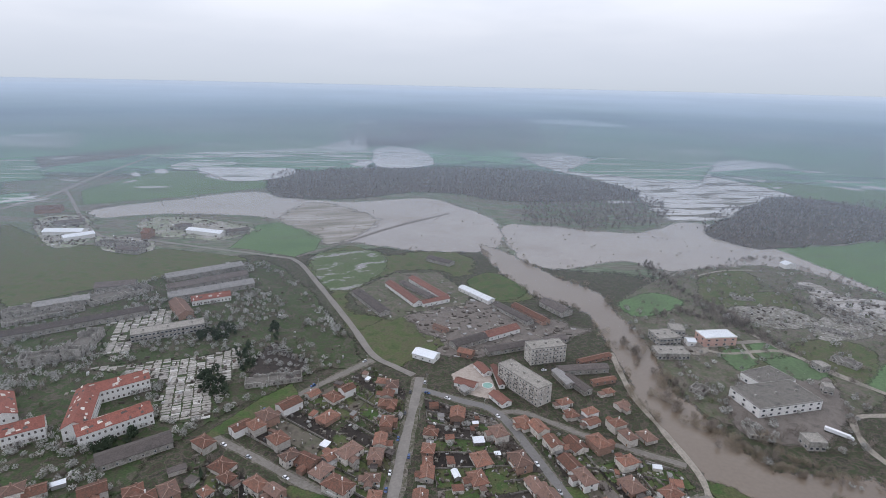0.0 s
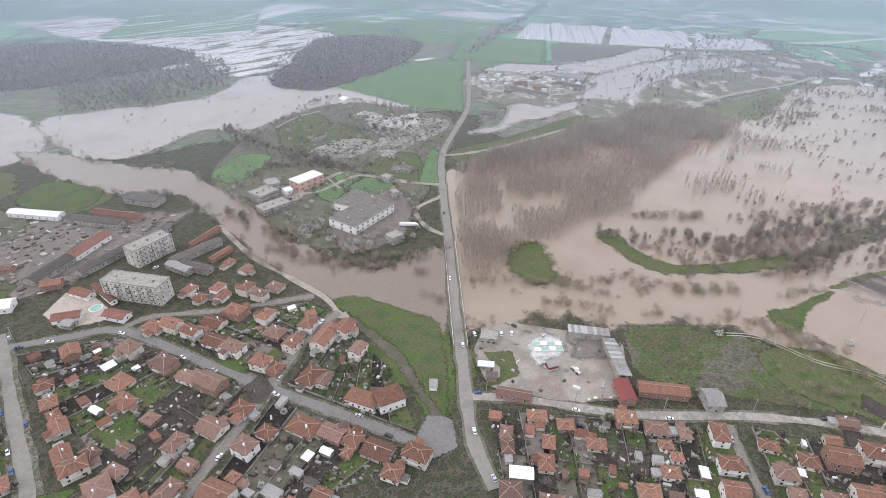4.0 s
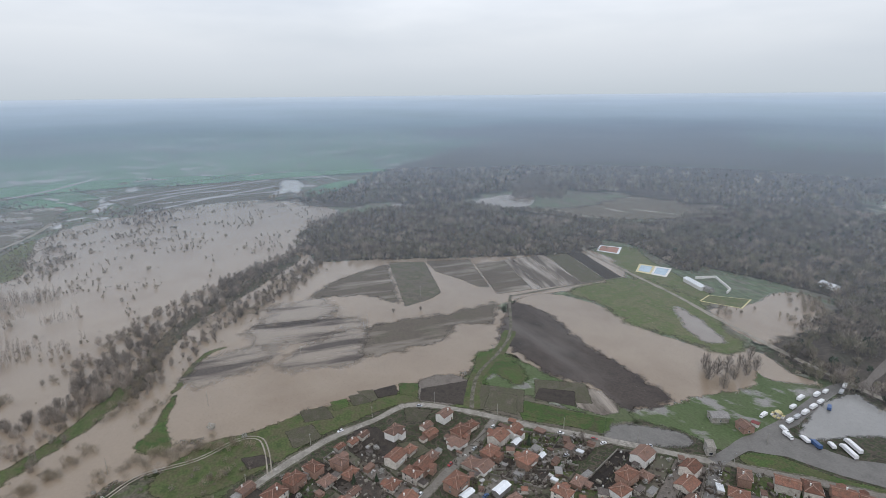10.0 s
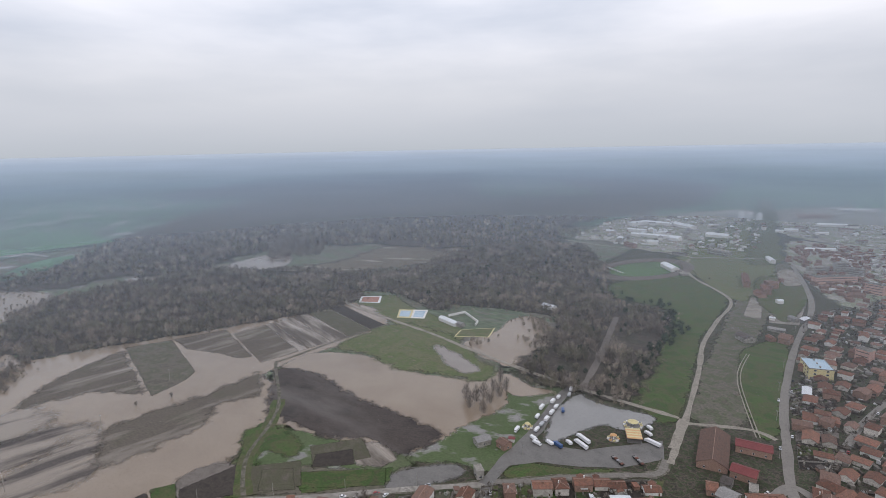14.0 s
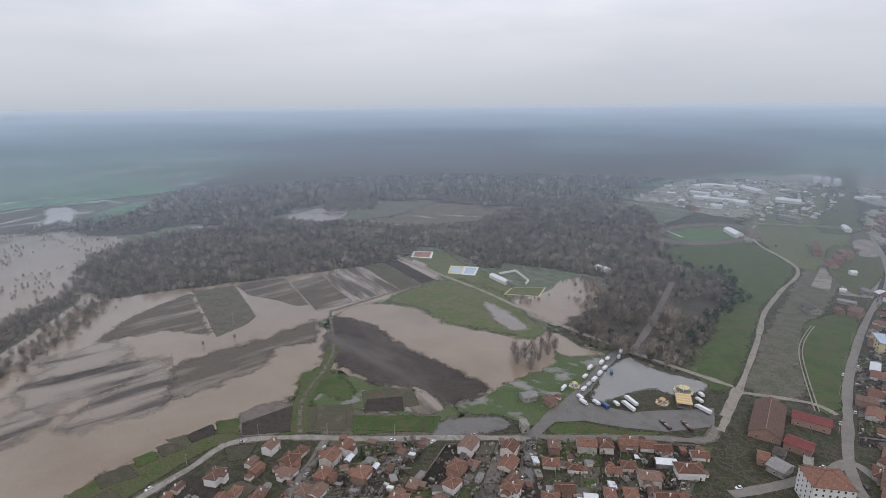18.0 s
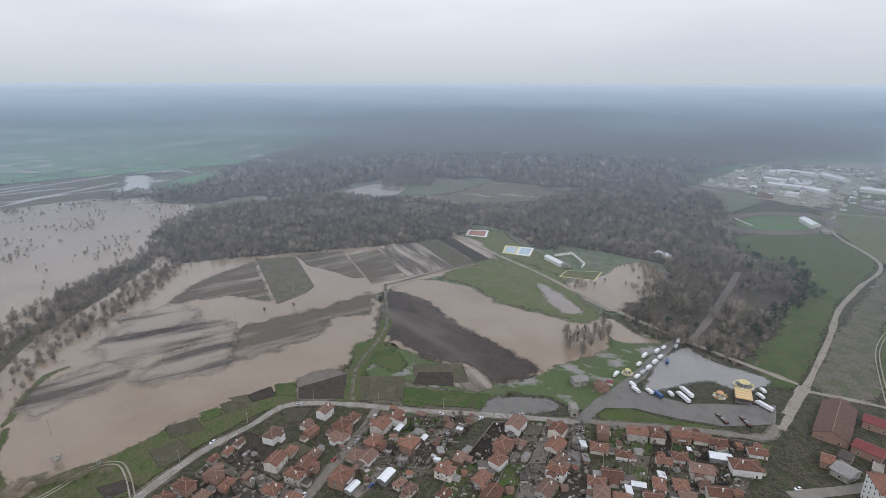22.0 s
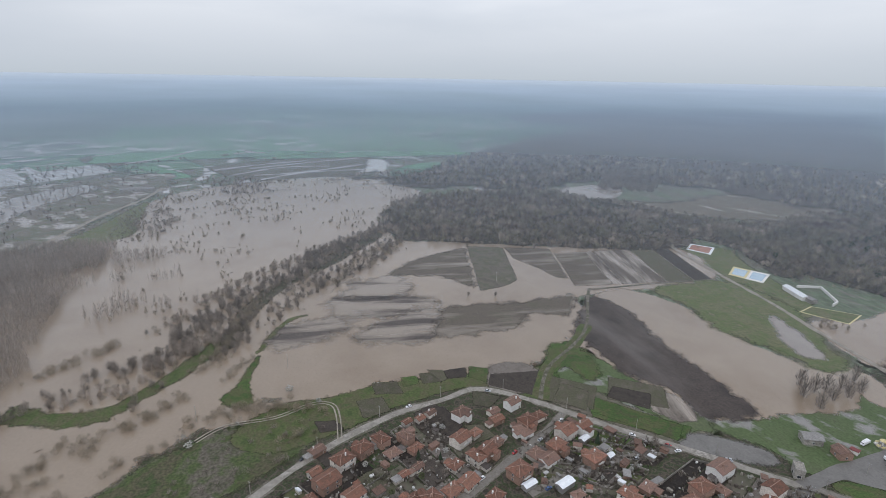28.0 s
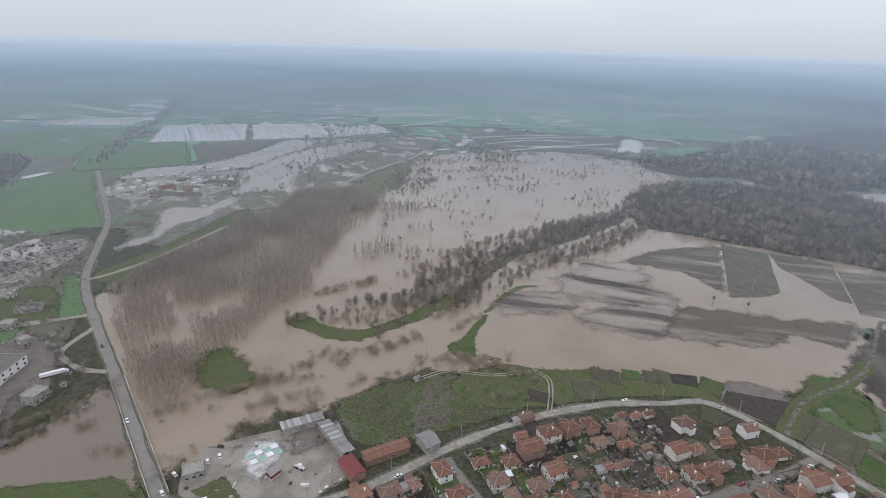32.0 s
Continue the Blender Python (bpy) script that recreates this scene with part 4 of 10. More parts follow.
VILLAGE_YARD = [(635, 575), (725, 640), (775, 575), (840, 570), (855, 510), (785, 460), (707, 453), (649, 504)]
SCRUB_FLOOD = [(918, 255), (1010, 215), (871, 165), (794, 173), (747, 203), (758, 233)]
LIME = [(212, 136), (219, 137), (227, 134), (229, 123), (219, 116), (210, 118), (203, 114), (203, 119), (206, 126)]
TERRACE = [(8, 361), (25, 379), (38, 360), (41, 338), (37, 328), (21, 334), (13, 338)]
DARK_YARD = [(234, 118), (248, 105), (240, 97), (227, 104), (224, 111)]
TALL_TREES = [(260, -351), (272, -361), (245, -349), (261, -372), (262, -388), (251, -381), (254, -397), (267, -407), (251, -367), (262, -363)]
DASH_PLAIN = [(1720, 235), (2935, 310), (3170, -85), (2735, -1070), (2115, -930), (1605, -310), (1470, 75)]
DASH_PLAIN_B = [(1150, 1235), (1745, 1365), (2075, 1175), (2040, 350), (1765, 245), (1585, 460), (1330, 1005)]
JUNCTION = [(117, 129), (131, 136), (137, 130), (138, 124), (128, 111), (109, 117)]
FAR_HEDGES = [[(1450, 75), (1590, -105), (1740, -295), (2085, -580)], [(1375, 640), (1395, 540), (1420, 395), (1535, 225)], [(1170, 215), (1225, 135), (1160, 50), (1150, -125)], [(1585, -205), (1635, -385), (1755, -610), (1825, -850)], [(840, 780), (1010, 860), (1260, 995), (1780, 1290)], [(1525, 195), (1640, 90), (1650, -25)], [(1165, -185), (1235, -290), (1310, -460), (1425, -735)]]
BANK_LAWN = [(150, 252), (165, 245), (173, 230), (183, 206), (187, 188), (172, 166), (154, 143), (139, 129), (134, 130), (143, 155), (148, 170), (150, 191), (153, 213), (151, 231)]
YARD_LAWN = [(123, 202), (147, 196), (145, 176), (139, 152), (136, 161), (125, 173), (113, 186), (101, 184), (97, 192)]
MUD_PATH = [(148, 237), (151, 230), (152, 216), (152, 195), (150, 178), (145, 159), (140, 141), (136, 125), (129, 121), (133, 136), (138, 155), (143, 174), (145, 192), (146, 214), (146, 228)]
CORNER_HOUSE = [(109, 172, 116, 157, 9, 4, 0), (116, 157, 129, 153, 11, 6, 0)]
ORCHARD = [(-119, 246), (-104, 255), (-73, 234), (-30, 224), (-4, 209), (-44, 193), (-59, 187), (-100, 192), (-116, 205)]
PLOT_POOL = [(288, -246), (282, -263), (258, -260), (256, -245), (273, -235)]
TRACK_GREEN = [(373, -207), (373, -229), (329, -228), (315, -213), (338, -203), (302, -172), (308, -167), (340, -185)]
DUG_GARDENS = [[(32, 237), (49, 241), (55, 225), (45, 209), (35, 208), (25, 216)], [(71, 217), (84, 220), (84, 205), (74, 199), (68, 206)], [(33, 283), (45, 288), (60, 255), (45, 254)], [(68, 271), (79, 273), (84, 256), (71, 252)], [(306, -77), (315, -93), (295, -102), (273, -97), (273, -83), (291, -75)], [(263, -60), (266, -75), (246, -87), (237, -73), (249, -64)], [(277, -12), (282, -18), (255, -35), (253, -26)], [(189, 59), (195, 47), (180, 40), (173, 48), (176, 55)], [(183, 38), (187, 31), (178, 20), (169, 24)], [(341, -143), (336, -183), (305, -166), (321, -145), (327, -137)], [(354, -110), (355, -128), (341, -125), (342, -110)], [(304, -225), (288, -246), (272, -234), (293, -213)], [(311, -83), (309, -98), (286, -105), (276, -94), (293, -80)], [(313, -13), (311, -26), (300, -31), (300, -16)]]
FALLOW_GARDENS = [[(254, -33), (262, -49), (243, -55), (232, -42)], [(286, -105), (283, -117), (270, -122), (267, -109)], [(323, -123), (311, -140), (300, -128), (306, -118)], [(328, -187), (306, -213), (281, -196), (300, -168)], [(317, -229), (294, -260), (270, -247), (290, -212)], [(354, -91), (353, -106), (339, -105), (340, -91)], [(318, -190), (302, -204), (281, -191), (299, -175)], [(358, -98), (355, -110), (342, -110), (339, -105)], [(349, -55), (348, -73), (331, -75), (334, -55)], [(329, -41), (330, -59), (313, -63), (308, -44)]]
HOUSE_LAWNS = [[(25, 258), (44, 248), (44, 233), (27, 229)], [(3, 239), (26, 243), (23, 221), (7, 222)], [(122, 259), (139, 261), (142, 245), (119, 242)], [(92, 263), (109, 266), (110, 250), (98, 248)], [(15, 163), (38, 161), (48, 145), (36, 142), (9, 151)], [(60, 244), (78, 244), (85, 230), (69, 225)], [(165, 73), (168, 69), (156, 61), (152, 68)], [(219, 31), (226, 19), (193, 8), (184, 18)], [(291, -198), (249, -248), (239, -236), (274, -191)], [(356, -131), (350, -145), (331, -137), (341, -126)], [(352, -77), (352, -89), (341, -89), (340, -76)], [(295, -204), (252, -244), (239, -231), (280, -193)], [(-95, 220), (-80, 241), (-30, 222), (-7, 209), (-44, 196), (-53, 187), (-95, 192), (-110, 201)], [(-139, 211), (-127, 220), (-118, 202), (-132, 200)], [(-150, 273), (-123, 324), (-107, 344), (-99, 330), (-115, 294)]]
LOT_BAY = [(238, -233), (243, -244), (233, -262), (216, -278), (206, -272), (216, -250), (233, -229)]
PALE_GROVE = [(1100, -665), (1210, -795), (1100, -795), (995, -770), (910, -690), (960, -605)]
RAIL_ROAD = [(30, -1280), (65, -1355), (95, -1395), (160, -1575), (270, -1890), (390, -2295), (530, -2730), (730, -3285)]
WORKS_ROAD = [(355, -1190), (370, -1300), (395, -1480), (420, -1750)]
WORKS_LANE = [(580, -1135), (475, -1115), (385, -1120), (295, -1095)]
RAIL_GREEN = [(385, -2275), (330, -2180), (160, -1210), (155, -1120), (195, -1105), (245, -1380)]
RAIL_MEADOW_FAR = [(285, -1070), (190, -1095), (150, -1095), (145, -854), (171, -834), (238, -940)]
TOWN_FIELD = [(165, -1400), (30, -1315), (12, -894), (64, -919), (114, -1073), (145, -1155)]
STATION_GREEN = [(160, -988), (106, -1007), (82, -887), (85, -762), (115, -796), (139, -859)]
BARE_LOT = [(143, -1051), (125, -1080), (98, -978), (121, -960)]

# ---- the plan: houses, each (x, y, length, form); forms: 0 hipped, 1 gabled, 2 hipped and turned, 3 flat, 4 bright sheet metal ----
HOUSES_WEST_STREET = (-92, [(-41, 345, 11, 2), (-36, 330, 12, 1), (-35, 318, 14, 2), (-33, 293, 13, 0), (-35, 275, 13, 1), (-36, 262, 12, 0), (-36, 245, 10, 2), (-33, 231, 10, 0), (-5, 287, 10, 2), (-6, 271, 10, 0), (-6, 260, 9, 0), (-6, 250, 12, 1), (-9, 231, 12, 1), (-7, 218, 13, 2), (-2, 198, 15, 0), (6, 183, 11, 0), (12, 304, 13, 1)])
HOUSES_RING = (49, [(-65, 331, 11, 1), (-73, 324, 14, 2), (-72, 300, 15, 0), (-88, 327, 10, 1), (-100, 311, 17, 1), (-110, 297, 15, 2), (-123, 286, 14, 1), (-114, 287, 12, 2), (-96, 274, 13, 2), (-85, 259, 11, 0), (-52, 265, 16, 0), (-62, 263, 11, 1)])
HOUSES_LOWER = (-32, [(-75, 258, 15, 1), (-65, 250, 13, 2), (-53, 237, 18, 0), (-139, 270, 14, 0), (-121, 252, 14, 0), (-115, 243, 10, 0), (-96, 236, 14, 0), (-85, 231, 12, 1), (-89, 224, 8, 1), (-104, 222, 10, 2), (-116, 217, 13, 1), (-95, 201, 9, 2), (-122, 199, 8, 1), (-37, 201, 16, 0), (-46, 203, 10, 2), (-23, 178, 21, 0), (-31, 189, 13, 1), (-78, 188, 14, 4), (-64, 175, 9, 4), (-122, 232, 8, 0), (-101, 196, 7, 0)])
HOUSES_MIDDLE = (-68, [(37, 286, 13, 0), (25, 263, 14, 0), (47, 260, 15, 0), (22, 247, 13, 0), (28, 226, 9, 0), (53, 242, 13, 1), (60, 228, 18, 1), (64, 201, 12, 0), (48, 200, 15, 1), (31, 200, 12, 2), (31, 186, 9, 1), (19, 177, 13, 2), (34, 162, 16, 1), (25, 154, 10, 0), (55, 299, 15, 0), (63, 292, 14, 1), (69, 277, 13, 1), (83, 278, 15, 1), (97, 278, 15, 0), (76, 261, 14, 1), (81, 247, 15, 0), (130, 288, 12, 0), (114, 297, 11, 2), (86, 324, 11, 2)])
HOUSES_MIDDLE_B = (-68, [(10, 250, 7, 4), (13, 215, 8, 1), (1, 224, 9, 0), (6, 205, 10, 0)])
HOUSES_RIVER = (25, [(106, 244, 14, 2), (108, 227, 12, 1), (87, 225, 12, 2), (91, 216, 10, 0), (124, 236, 12, 0), (125, 219, 22, 1), (102, 198, 16, 0), (138, 218, 14, 1), (132, 196, 12, 1), (81, 192, 7, 3), (109, 261, 12, 0)])
HOUSES_RIVER_B = (25, [(121, 339, 8, 0), (125, 322, 10, 1), (88, 310, 10, 2), (100, 310, 11, 0)])
HOUSES_SOUTH = (-67, [(81, 170, 17, 0), (66, 179, 10, 0), (54, 177, 12, 0), (89, 157, 14, 1), (94, 148, 11, 0), (99, 134, 16, 1), (110, 119, 14, 0), (52, 148, 9, 3), (67, 132, 9, 1), (43, 166, 6, 0), (88, 143, 7, 2), (81, 150, 6, 4), (65, 150, 6, 3), (60, 160, 5, 3), (67, 141, 6, 3), (55, 136, 10, 0), (34, 144, 11, 0), (96, 120, 10, 0)])
HOUSES_EAST_STREET = (-49, [(151, 100, 9, 2), (145, 94, 9, 2), (170, 96, 11, 0), (176, 83, 9, 0), (151, 76, 10, 2), (161, 82, 9, 2), (177, 66, 10, 0), (200, 64, 11, 0), (207, 51, 13, 0), (214, 40, 8, 2), (225, 28, 13, 2), (188, 34, 9, 0), (172, 36, 11, 0), (211, 17, 12, 0), (198, 10, 12, 1), (166, 15, 12, 0), (182, 7, 15, 0), (190, -3, 12, 1), (157, 25, 10, 1), (138, 80, 11, 4), (135, 61, 12, 0), (154, 52, 6, 3), (150, 41, 8, 1), (127, 77, 11, 0)])
HOUSES_EAST_STREET_B = (-49, [(201, 43, 7, 0), (198, 36, 6, 0)])
HOUSES_EAST = (-58, [(237, 9, 10, 0), (224, -2, 11, 0), (241, -7, 10, 0), (252, -17, 15, 1), (267, -27, 13, 0), (274, -39, 12, 0), (280, -51, 11, 2), (211, -19, 18, 0), (217, -10, 11, 2), (227, -22, 11, 0), (238, -30, 12, 1), (222, -35, 10, 0), (268, -56, 10, 0), (279, -66, 11, 2), (269, -70, 10, 0), (249, -59, 6, 1), (253, -68, 7, 1), (294, -106, 13, 0), (269, -98, 13, 1), (274, -109, 9, 0), (251, -102, 12, 2), (205, -40, 12, 0), (215, -53, 13, 1), (215, -63, 11, 1)])
HOUSES_EAST_B = (-58, [(226, -69, 11, 0), (231, -82, 12, 0), (235, -92, 13, 1), (198, -31, 10, 2), (281, -13, 10, 1), (262, -11, 8, 1), (297, -79, 7, 1), (301, -87, 8, 1), (295, -70, 7, 1)])
HOUSES_EAST_FAR = (-65, [(297, -143, 11, 1), (293, -128, 9, 1), (284, -127, 10, 1), (281, -155, 11, 0), (276, -145, 12, 0), (269, -139, 13, 2), (260, -164, 13, 1), (262, -177, 11, 1), (249, -152, 12, 0), (247, -138, 11, 0), (241, -143, 12, 1), (234, -122, 14, 0), (234, -169, 13, 0), (220, -143, 11, 4), (225, -124, 9, 4), (253, -173, 7, 4), (207, -186, 10, 0), (202, -171, 12, 2), (229, -60, 10, 0), (235, -180, 5, 4)])
HOUSES_FIELD_SIDE = (-75, [(208, -234, 15, 1), (198, -213, 13, 0), (190, -201, 11, 0), (174, -181, 14, 1), (187, -250, 12, 1), (180, -240, 14, 1), (169, -231, 11, 1), (163, -221, 12, 2), (158, -207, 14, 1), (186, -185, 12, 0), (195, -224, 8, 2), (184, -218, 7, 3), (188, -213, 6, 3), (189, -160, 9, 1), (204, -148, 9, 0), (211, -146, 8, 0), (210, -194, 7, 3)])
HOUSES_FAIR_SIDE = (-140, [(169, -272, 11, 2), (162, -259, 12, 0), (149, -265, 10, 0), (155, -288, 14, 1), (137, -308, 13, 1), (128, -317, 12, 1), (120, -321, 12, 1), (127, -290, 10, 0), (131, -279, 10, 1), (143, -245, 13, 1), (112, -286, 14, 0), (112, -308, 13, 4), (99, -310, 18, 0), (98, -276, 13, 1), (143, -231, 11, 0), (136, -226, 12, 2), (101, -331, 12, 1), (135, -250, 8, 3), (129, -250, 8, 4), (122, -259, 11, 2), (114, -268, 11, 2), (119, -248, 11, 1), (108, -263, 10, 1), (106, -278, 9, 2)])
HOUSES_BOULEVARD = (-83, [(36, -499, 17, 0), (39, -478, 15, 2), (32, -464, 18, 1), (29, -507, 12, 2), (44, -548, 19, 4), (40, -535, 16, 0), (33, -569, 16, 1), (27, -553, 14, 2), (21, -466, 14, 1), (22, -442, 13, 2), (16, -414, 14, 0), (18, -389, 15, 0), (13, -380, 13, 1), (11, -363, 13, 0), (22, -503, 13, 0), (39, -593, 15, 1), (35, -630, 16, 0)])
HOUSES_TOWN = (-105, [(18, -523, 13, 1), (10, -542, 14, 0), (7, -570, 15, 1), (0, -589, 18, 1), (-9, -626, 18, 0), (-1, -681, 17, 2), (12, -662, 18, 0), (20, -639, 14, 0), (-16, -549, 14, 1), (-12, -529, 15, 1), (0, -482, 15, 2), (10, -501, 12, 1), (2, -449, 13, 2), (7, -424, 13, 1), (-6, -430, 13, 1), (-15, -449, 14, 0), (14, -403, 16, 2), (6, -396, 15, 1), (-3, -399, 14, 0), (-14, -410, 14, 2), (11, -446, 12, 0), (25, -495, 11, 0), (-12, -739, 18, 2), (7, -772, 17, 2)])
HOUSES_TOWN_B = (-105, [(35, -664, 15, 2), (73, -775, 18, 4), (55, -669, 16, 2)])
HOUSES_WEST_EDGE = (35, [(-160, 232, 11, 0), (-179, 229, 15, 1), (-140, 230, 14, 2), (-145, 249, 10, 3), (-210, 230, 12, 1), (-202, 236, 7, 4), (-219, 227, 12, 0)])
HOUSES_MORE_A = (-58, [(249, -89, 10, 0), (255, -110, 12, 1), (263, -119, 9, 0), (205, -80, 11, 2), (196, -66, 13, 1), (221, -103, 10, 0)])
HOUSES_MORE_B = (-68, [(117, 285, 12, 0)])
HOUSES_MORE_C = (25, [(105, 190, 9, 1), (135, 226, 9, 0), (99, 302, 11, 1)])
HOUSES_MORE_D = (-140, [(147, -297, 13, 2), (129, -234, 10, 1)])
HOUSES_MORE_E = (-92, [(-34, 338, 12, 0)])
HOUSES_MORE_F = (35, [(-149, 223, 13, 0), (-143, 217, 10, 2), (-175, 215, 12, 1), (-164, 204, 9, 0)])

# ---- the plan: large buildings, each (x1, y1, x2, y2, width, height, form) along its middle line ----
BLOCKS = [(48, 358, 72, 324, 13, 14, 1), (69, 384, 98, 392, 13, 14, 1)]
BARRACKS = [(-215, 271, -185, 298, 14, 9, 7), (-236, 315, -207, 337, 14, 9, 7), (-218, 275, -236, 317, 14, 9, 7), (-259, 270, -241, 282, 14, 8, 7), (-289, 308, -268, 284, 14, 8, 7)]
HALLS = [(-57, 545, -23, 490, 10, 4, 8), (-33, 561, 4, 507, 10, 4, 8), (-44, 551, -9, 507, 7, 3, 6), (-20, 491, 6, 506, 8, 4, 8), (10, 404, 38, 422, 11, 4, 6), (38, 422, 67, 441, 11, 4, 8), (37, 395, 72, 409, 9, 4, 6), (72, 409, 108, 424, 9, 3, 6), (15, 394, 26, 389, 8, 4, 2), (-20, 391, -3, 382, 11, 4, 5), (12, 349, 26, 342, 8, 3, 8), (29, 374, 36, 360, 7, 3, 8), (38, 333, 46, 320, 8, 3, 8), (41, 372, 45, 343, 4, 3, 8), (16, 340, 20, 334, 6, 3, 3)]
HALLS_NORTH = [(-88, 518, -53, 466, 11, 4, 6), (21, 537, 50, 501, 9, 4, 5), (53, 494, 82, 453, 9, 4, 6), (72, 491, 97, 454, 9, 4, 2), (103, 502, 120, 474, 14, 5, 6), (-17, 637, 11, 617, 12, 4, 6), (90, 367, 129, 373, 8, 4, 6), (109, 381, 137, 394, 6, 3, 2), (95, 358, 106, 337, 7, 4, 6), (112, 351, 130, 357, 5, 3, 2), (88, 365, 95, 345, 7, 4, 3), (-6, 442, 5, 433, 6, 3, 2)]
RUINS = [(-397, 444, -346, 484, 14, 6, 4), (-363, 400, -273, 461, 13, 5, 6), (-383, 426, -336, 466, 10, 4, 4), (-340, 476, -305, 521, 20, 6, 4), (-299, 545, -234, 592, 16, 5, 3), (-282, 514, -218, 562, 16, 5, 6), (-270, 492, -202, 537, 16, 5, 3), (-243, 483, -212, 500, 12, 5, 7), (-256, 479, -232, 449, 13, 5, 2), (-258, 405, -208, 431, 13, 7, 1), (-285, 370, -291, 412, 13, 10, 4), (-318, 362, -291, 375, 13, 7, 4), (-140, 340, -102, 352, 11, 4, 4), (-192, 252, -161, 275, 13, 4, 6)]
FARM_WEST = [(-549, 713, -498, 718, 16, 5, 5), (-505, 683, -479, 708, 14, 5, 5), (-565, 753, -533, 773, 14, 5, 6), (-448, 670, -382, 663, 14, 6, 4), (-407, 644, -375, 637, 14, 5, 6), (-648, 832, -615, 844, 20, 6, 2), (-410, 709, -400, 709, 18, 8, 2), (-362, 739, -307, 723, 14, 5, 5), (-389, 753, -368, 761, 14, 5, 6), (-306, 729, -280, 746, 14, 5, 6), (-355, 514, -320, 525, 16, 5, 6), (-380, 461, -342, 484, 14, 5, 3)]
FACTORY = [(211, 327, 261, 339, 28, 7, 13), (232, 354, 260, 365, 22, 6, 13), (224, 424, 253, 428, 15, 8, 9), (184, 424, 204, 428, 18, 7, 1), (203, 439, 215, 437, 14, 8, 1), (176, 399, 202, 400, 14, 5, 1), (297, 381, 305, 383, 10, 5, 1), (226, 285, 237, 285, 10, 6, 1), (197, 298, 206, 297, 14, 3, 4), (185, 349, 192, 341, 10, 4, 4), (322, 395, 336, 391, 10, 3, 4), (211, 421, 218, 421, 8, 4, 5), (430, 644, 431, 633, 14, 5, 5)]
RUINS_EAST = [(346, 462, 372, 442, 8, 2, 4), (386, 482, 407, 470, 8, 3, 4), (323, 400, 334, 384, 10, 4, 4), (396, 569, 413, 560, 8, 3, 4), (307, 530, 328, 527, 8, 2, 4), (280, 349, 286, 347, 8, 6, 1), (434, 480, 455, 469, 8, 3, 4)]
DEPOT = [(222, 80, 212, 69, 8, 4, 10), (168, 121, 178, 106, 6, 3, 2), (225, 71, 241, 51, 8, 4, 2), (195, 158, 201, 150, 9, 4, 1), (242, 43, 248, 37, 12, 5, 3)]
FLOOD_VILLAGE = [(679, 537, 697, 528, 12, 5, 2), (689, 506, 701, 499, 12, 5, 2), (778, 546, 792, 481, 16, 5, 3), (737, 496, 742, 451, 14, 5, 6), (662, 534, 673, 468, 12, 3, 6), (527, 469, 538, 450, 12, 4, 6), (1106, 304, 1107, 248, 14, 5, 3)]
CAMP = [(431, -515, 399, -507, 8, 4, 5), (402, -510, 391, -509, 7, 4, 3), (354, -641, 337, -638, 12, 4, 5), (221, -306, 216, -316, 8, 4, 3), (207, -318, 199, -316, 8, 4, 2), (198, -275, 195, -279, 8, 6, 1)]
SCHOOL_HALL = [(87, -425, 78, -379, 19, 4, 2)]
SCHOOL = [(72, -419, 50, -423, 11, 5, 10), (67, -384, 52, -384, 11, 5, 10), (46, -333, 29, -345, 18, 16, 0), (67, -353, 57, -351, 12, 4, 3), (54, -370, 49, -371, 10, 3, 1), (75, -354, 69, -356, 10, 4, 2), (69, -367, 63, -367, 9, 4, 6), (48, -616, 38, -591, 20, 10, 11)]
SCHOOL_B = [(121, -669, 108, -656, 12, 5, 6), (176, -967, 161, -910, 9, 8, 2), (142, -878, 131, -859, 10, 5, 2), (135, -929, 123, -929, 11, 8, 2), (140, -914, 129, -883, 9, 6, 2), (112, -843, 106, -847, 8, 4, 5), (107, -759, 101, -760, 5, 3, 5), (87, -775, 78, -765, 8, 4, 3), (101, -716, 84, -716, 8, 3, 3), (84, -682, 73, -680, 14, 6, 2), (95, -681, 89, -674, 7, 4, 2), (307, -985, 277, -950, 14, 6, 5), (275, -957, 256, -930, 12, 3, 1), (173, -1151, 160, -1117, 9, 5, 5)]
CITY = [(86, -988, 38, -1032, 11, 12, 12), (68, -1091, 53, -1102, 10, 18, 1), (102, -1064, 78, -1091, 9, 11, 1), (49, -1085, 29, -1080, 9, 13, 1), (22, -977, 1, -969, 10, 15, 12), (16, -673, 4, -668, 10, 12, 12), (103, -1044, 93, -1052, 9, 6, 1), (214, -1817, 138, -1849, 14, 7, 2), (152, -1673, 92, -1699, 14, 5, 5), (137, -2060, 49, -2096, 16, 5, 5), (217, -1514, 202, -1513, 12, 4, 5), (204, -1544, 177, -1551, 12, 4, 5), (132, -1288, 85, -1313, 9, 4, 5), (41, -933, 22, -940, 9, 5, 2)]
INDUSTRY = [(566, -1519, 547, -1546, 14, 22, 1), (544, -1545, 509, -1535, 14, 24, 1), (508, -1631, 487, -1644, 14, 9, 1), (542, -1430, 517, -1486, 18, 7, 5), (511, -1339, 465, -1336, 12, 6, 5), (478, -1275, 367, -1280, 12, 6, 5), (384, -1269, 364, -1264, 16, 6, 5), (447, -1500, 387, -1453, 20, 6, 5), (334, -1360, 287, -1362, 18, 6, 5), (275, -1158, 236, -1142, 16, 9, 1), (439, -1143, 414, -1128, 12, 6, 2), (519, -1493, 450, -1485, 14, 6, 5), (431, -1301, 415, -1332, 8, 8, 5), (329, -1101, 302, -1099, 9, 4, 6)]

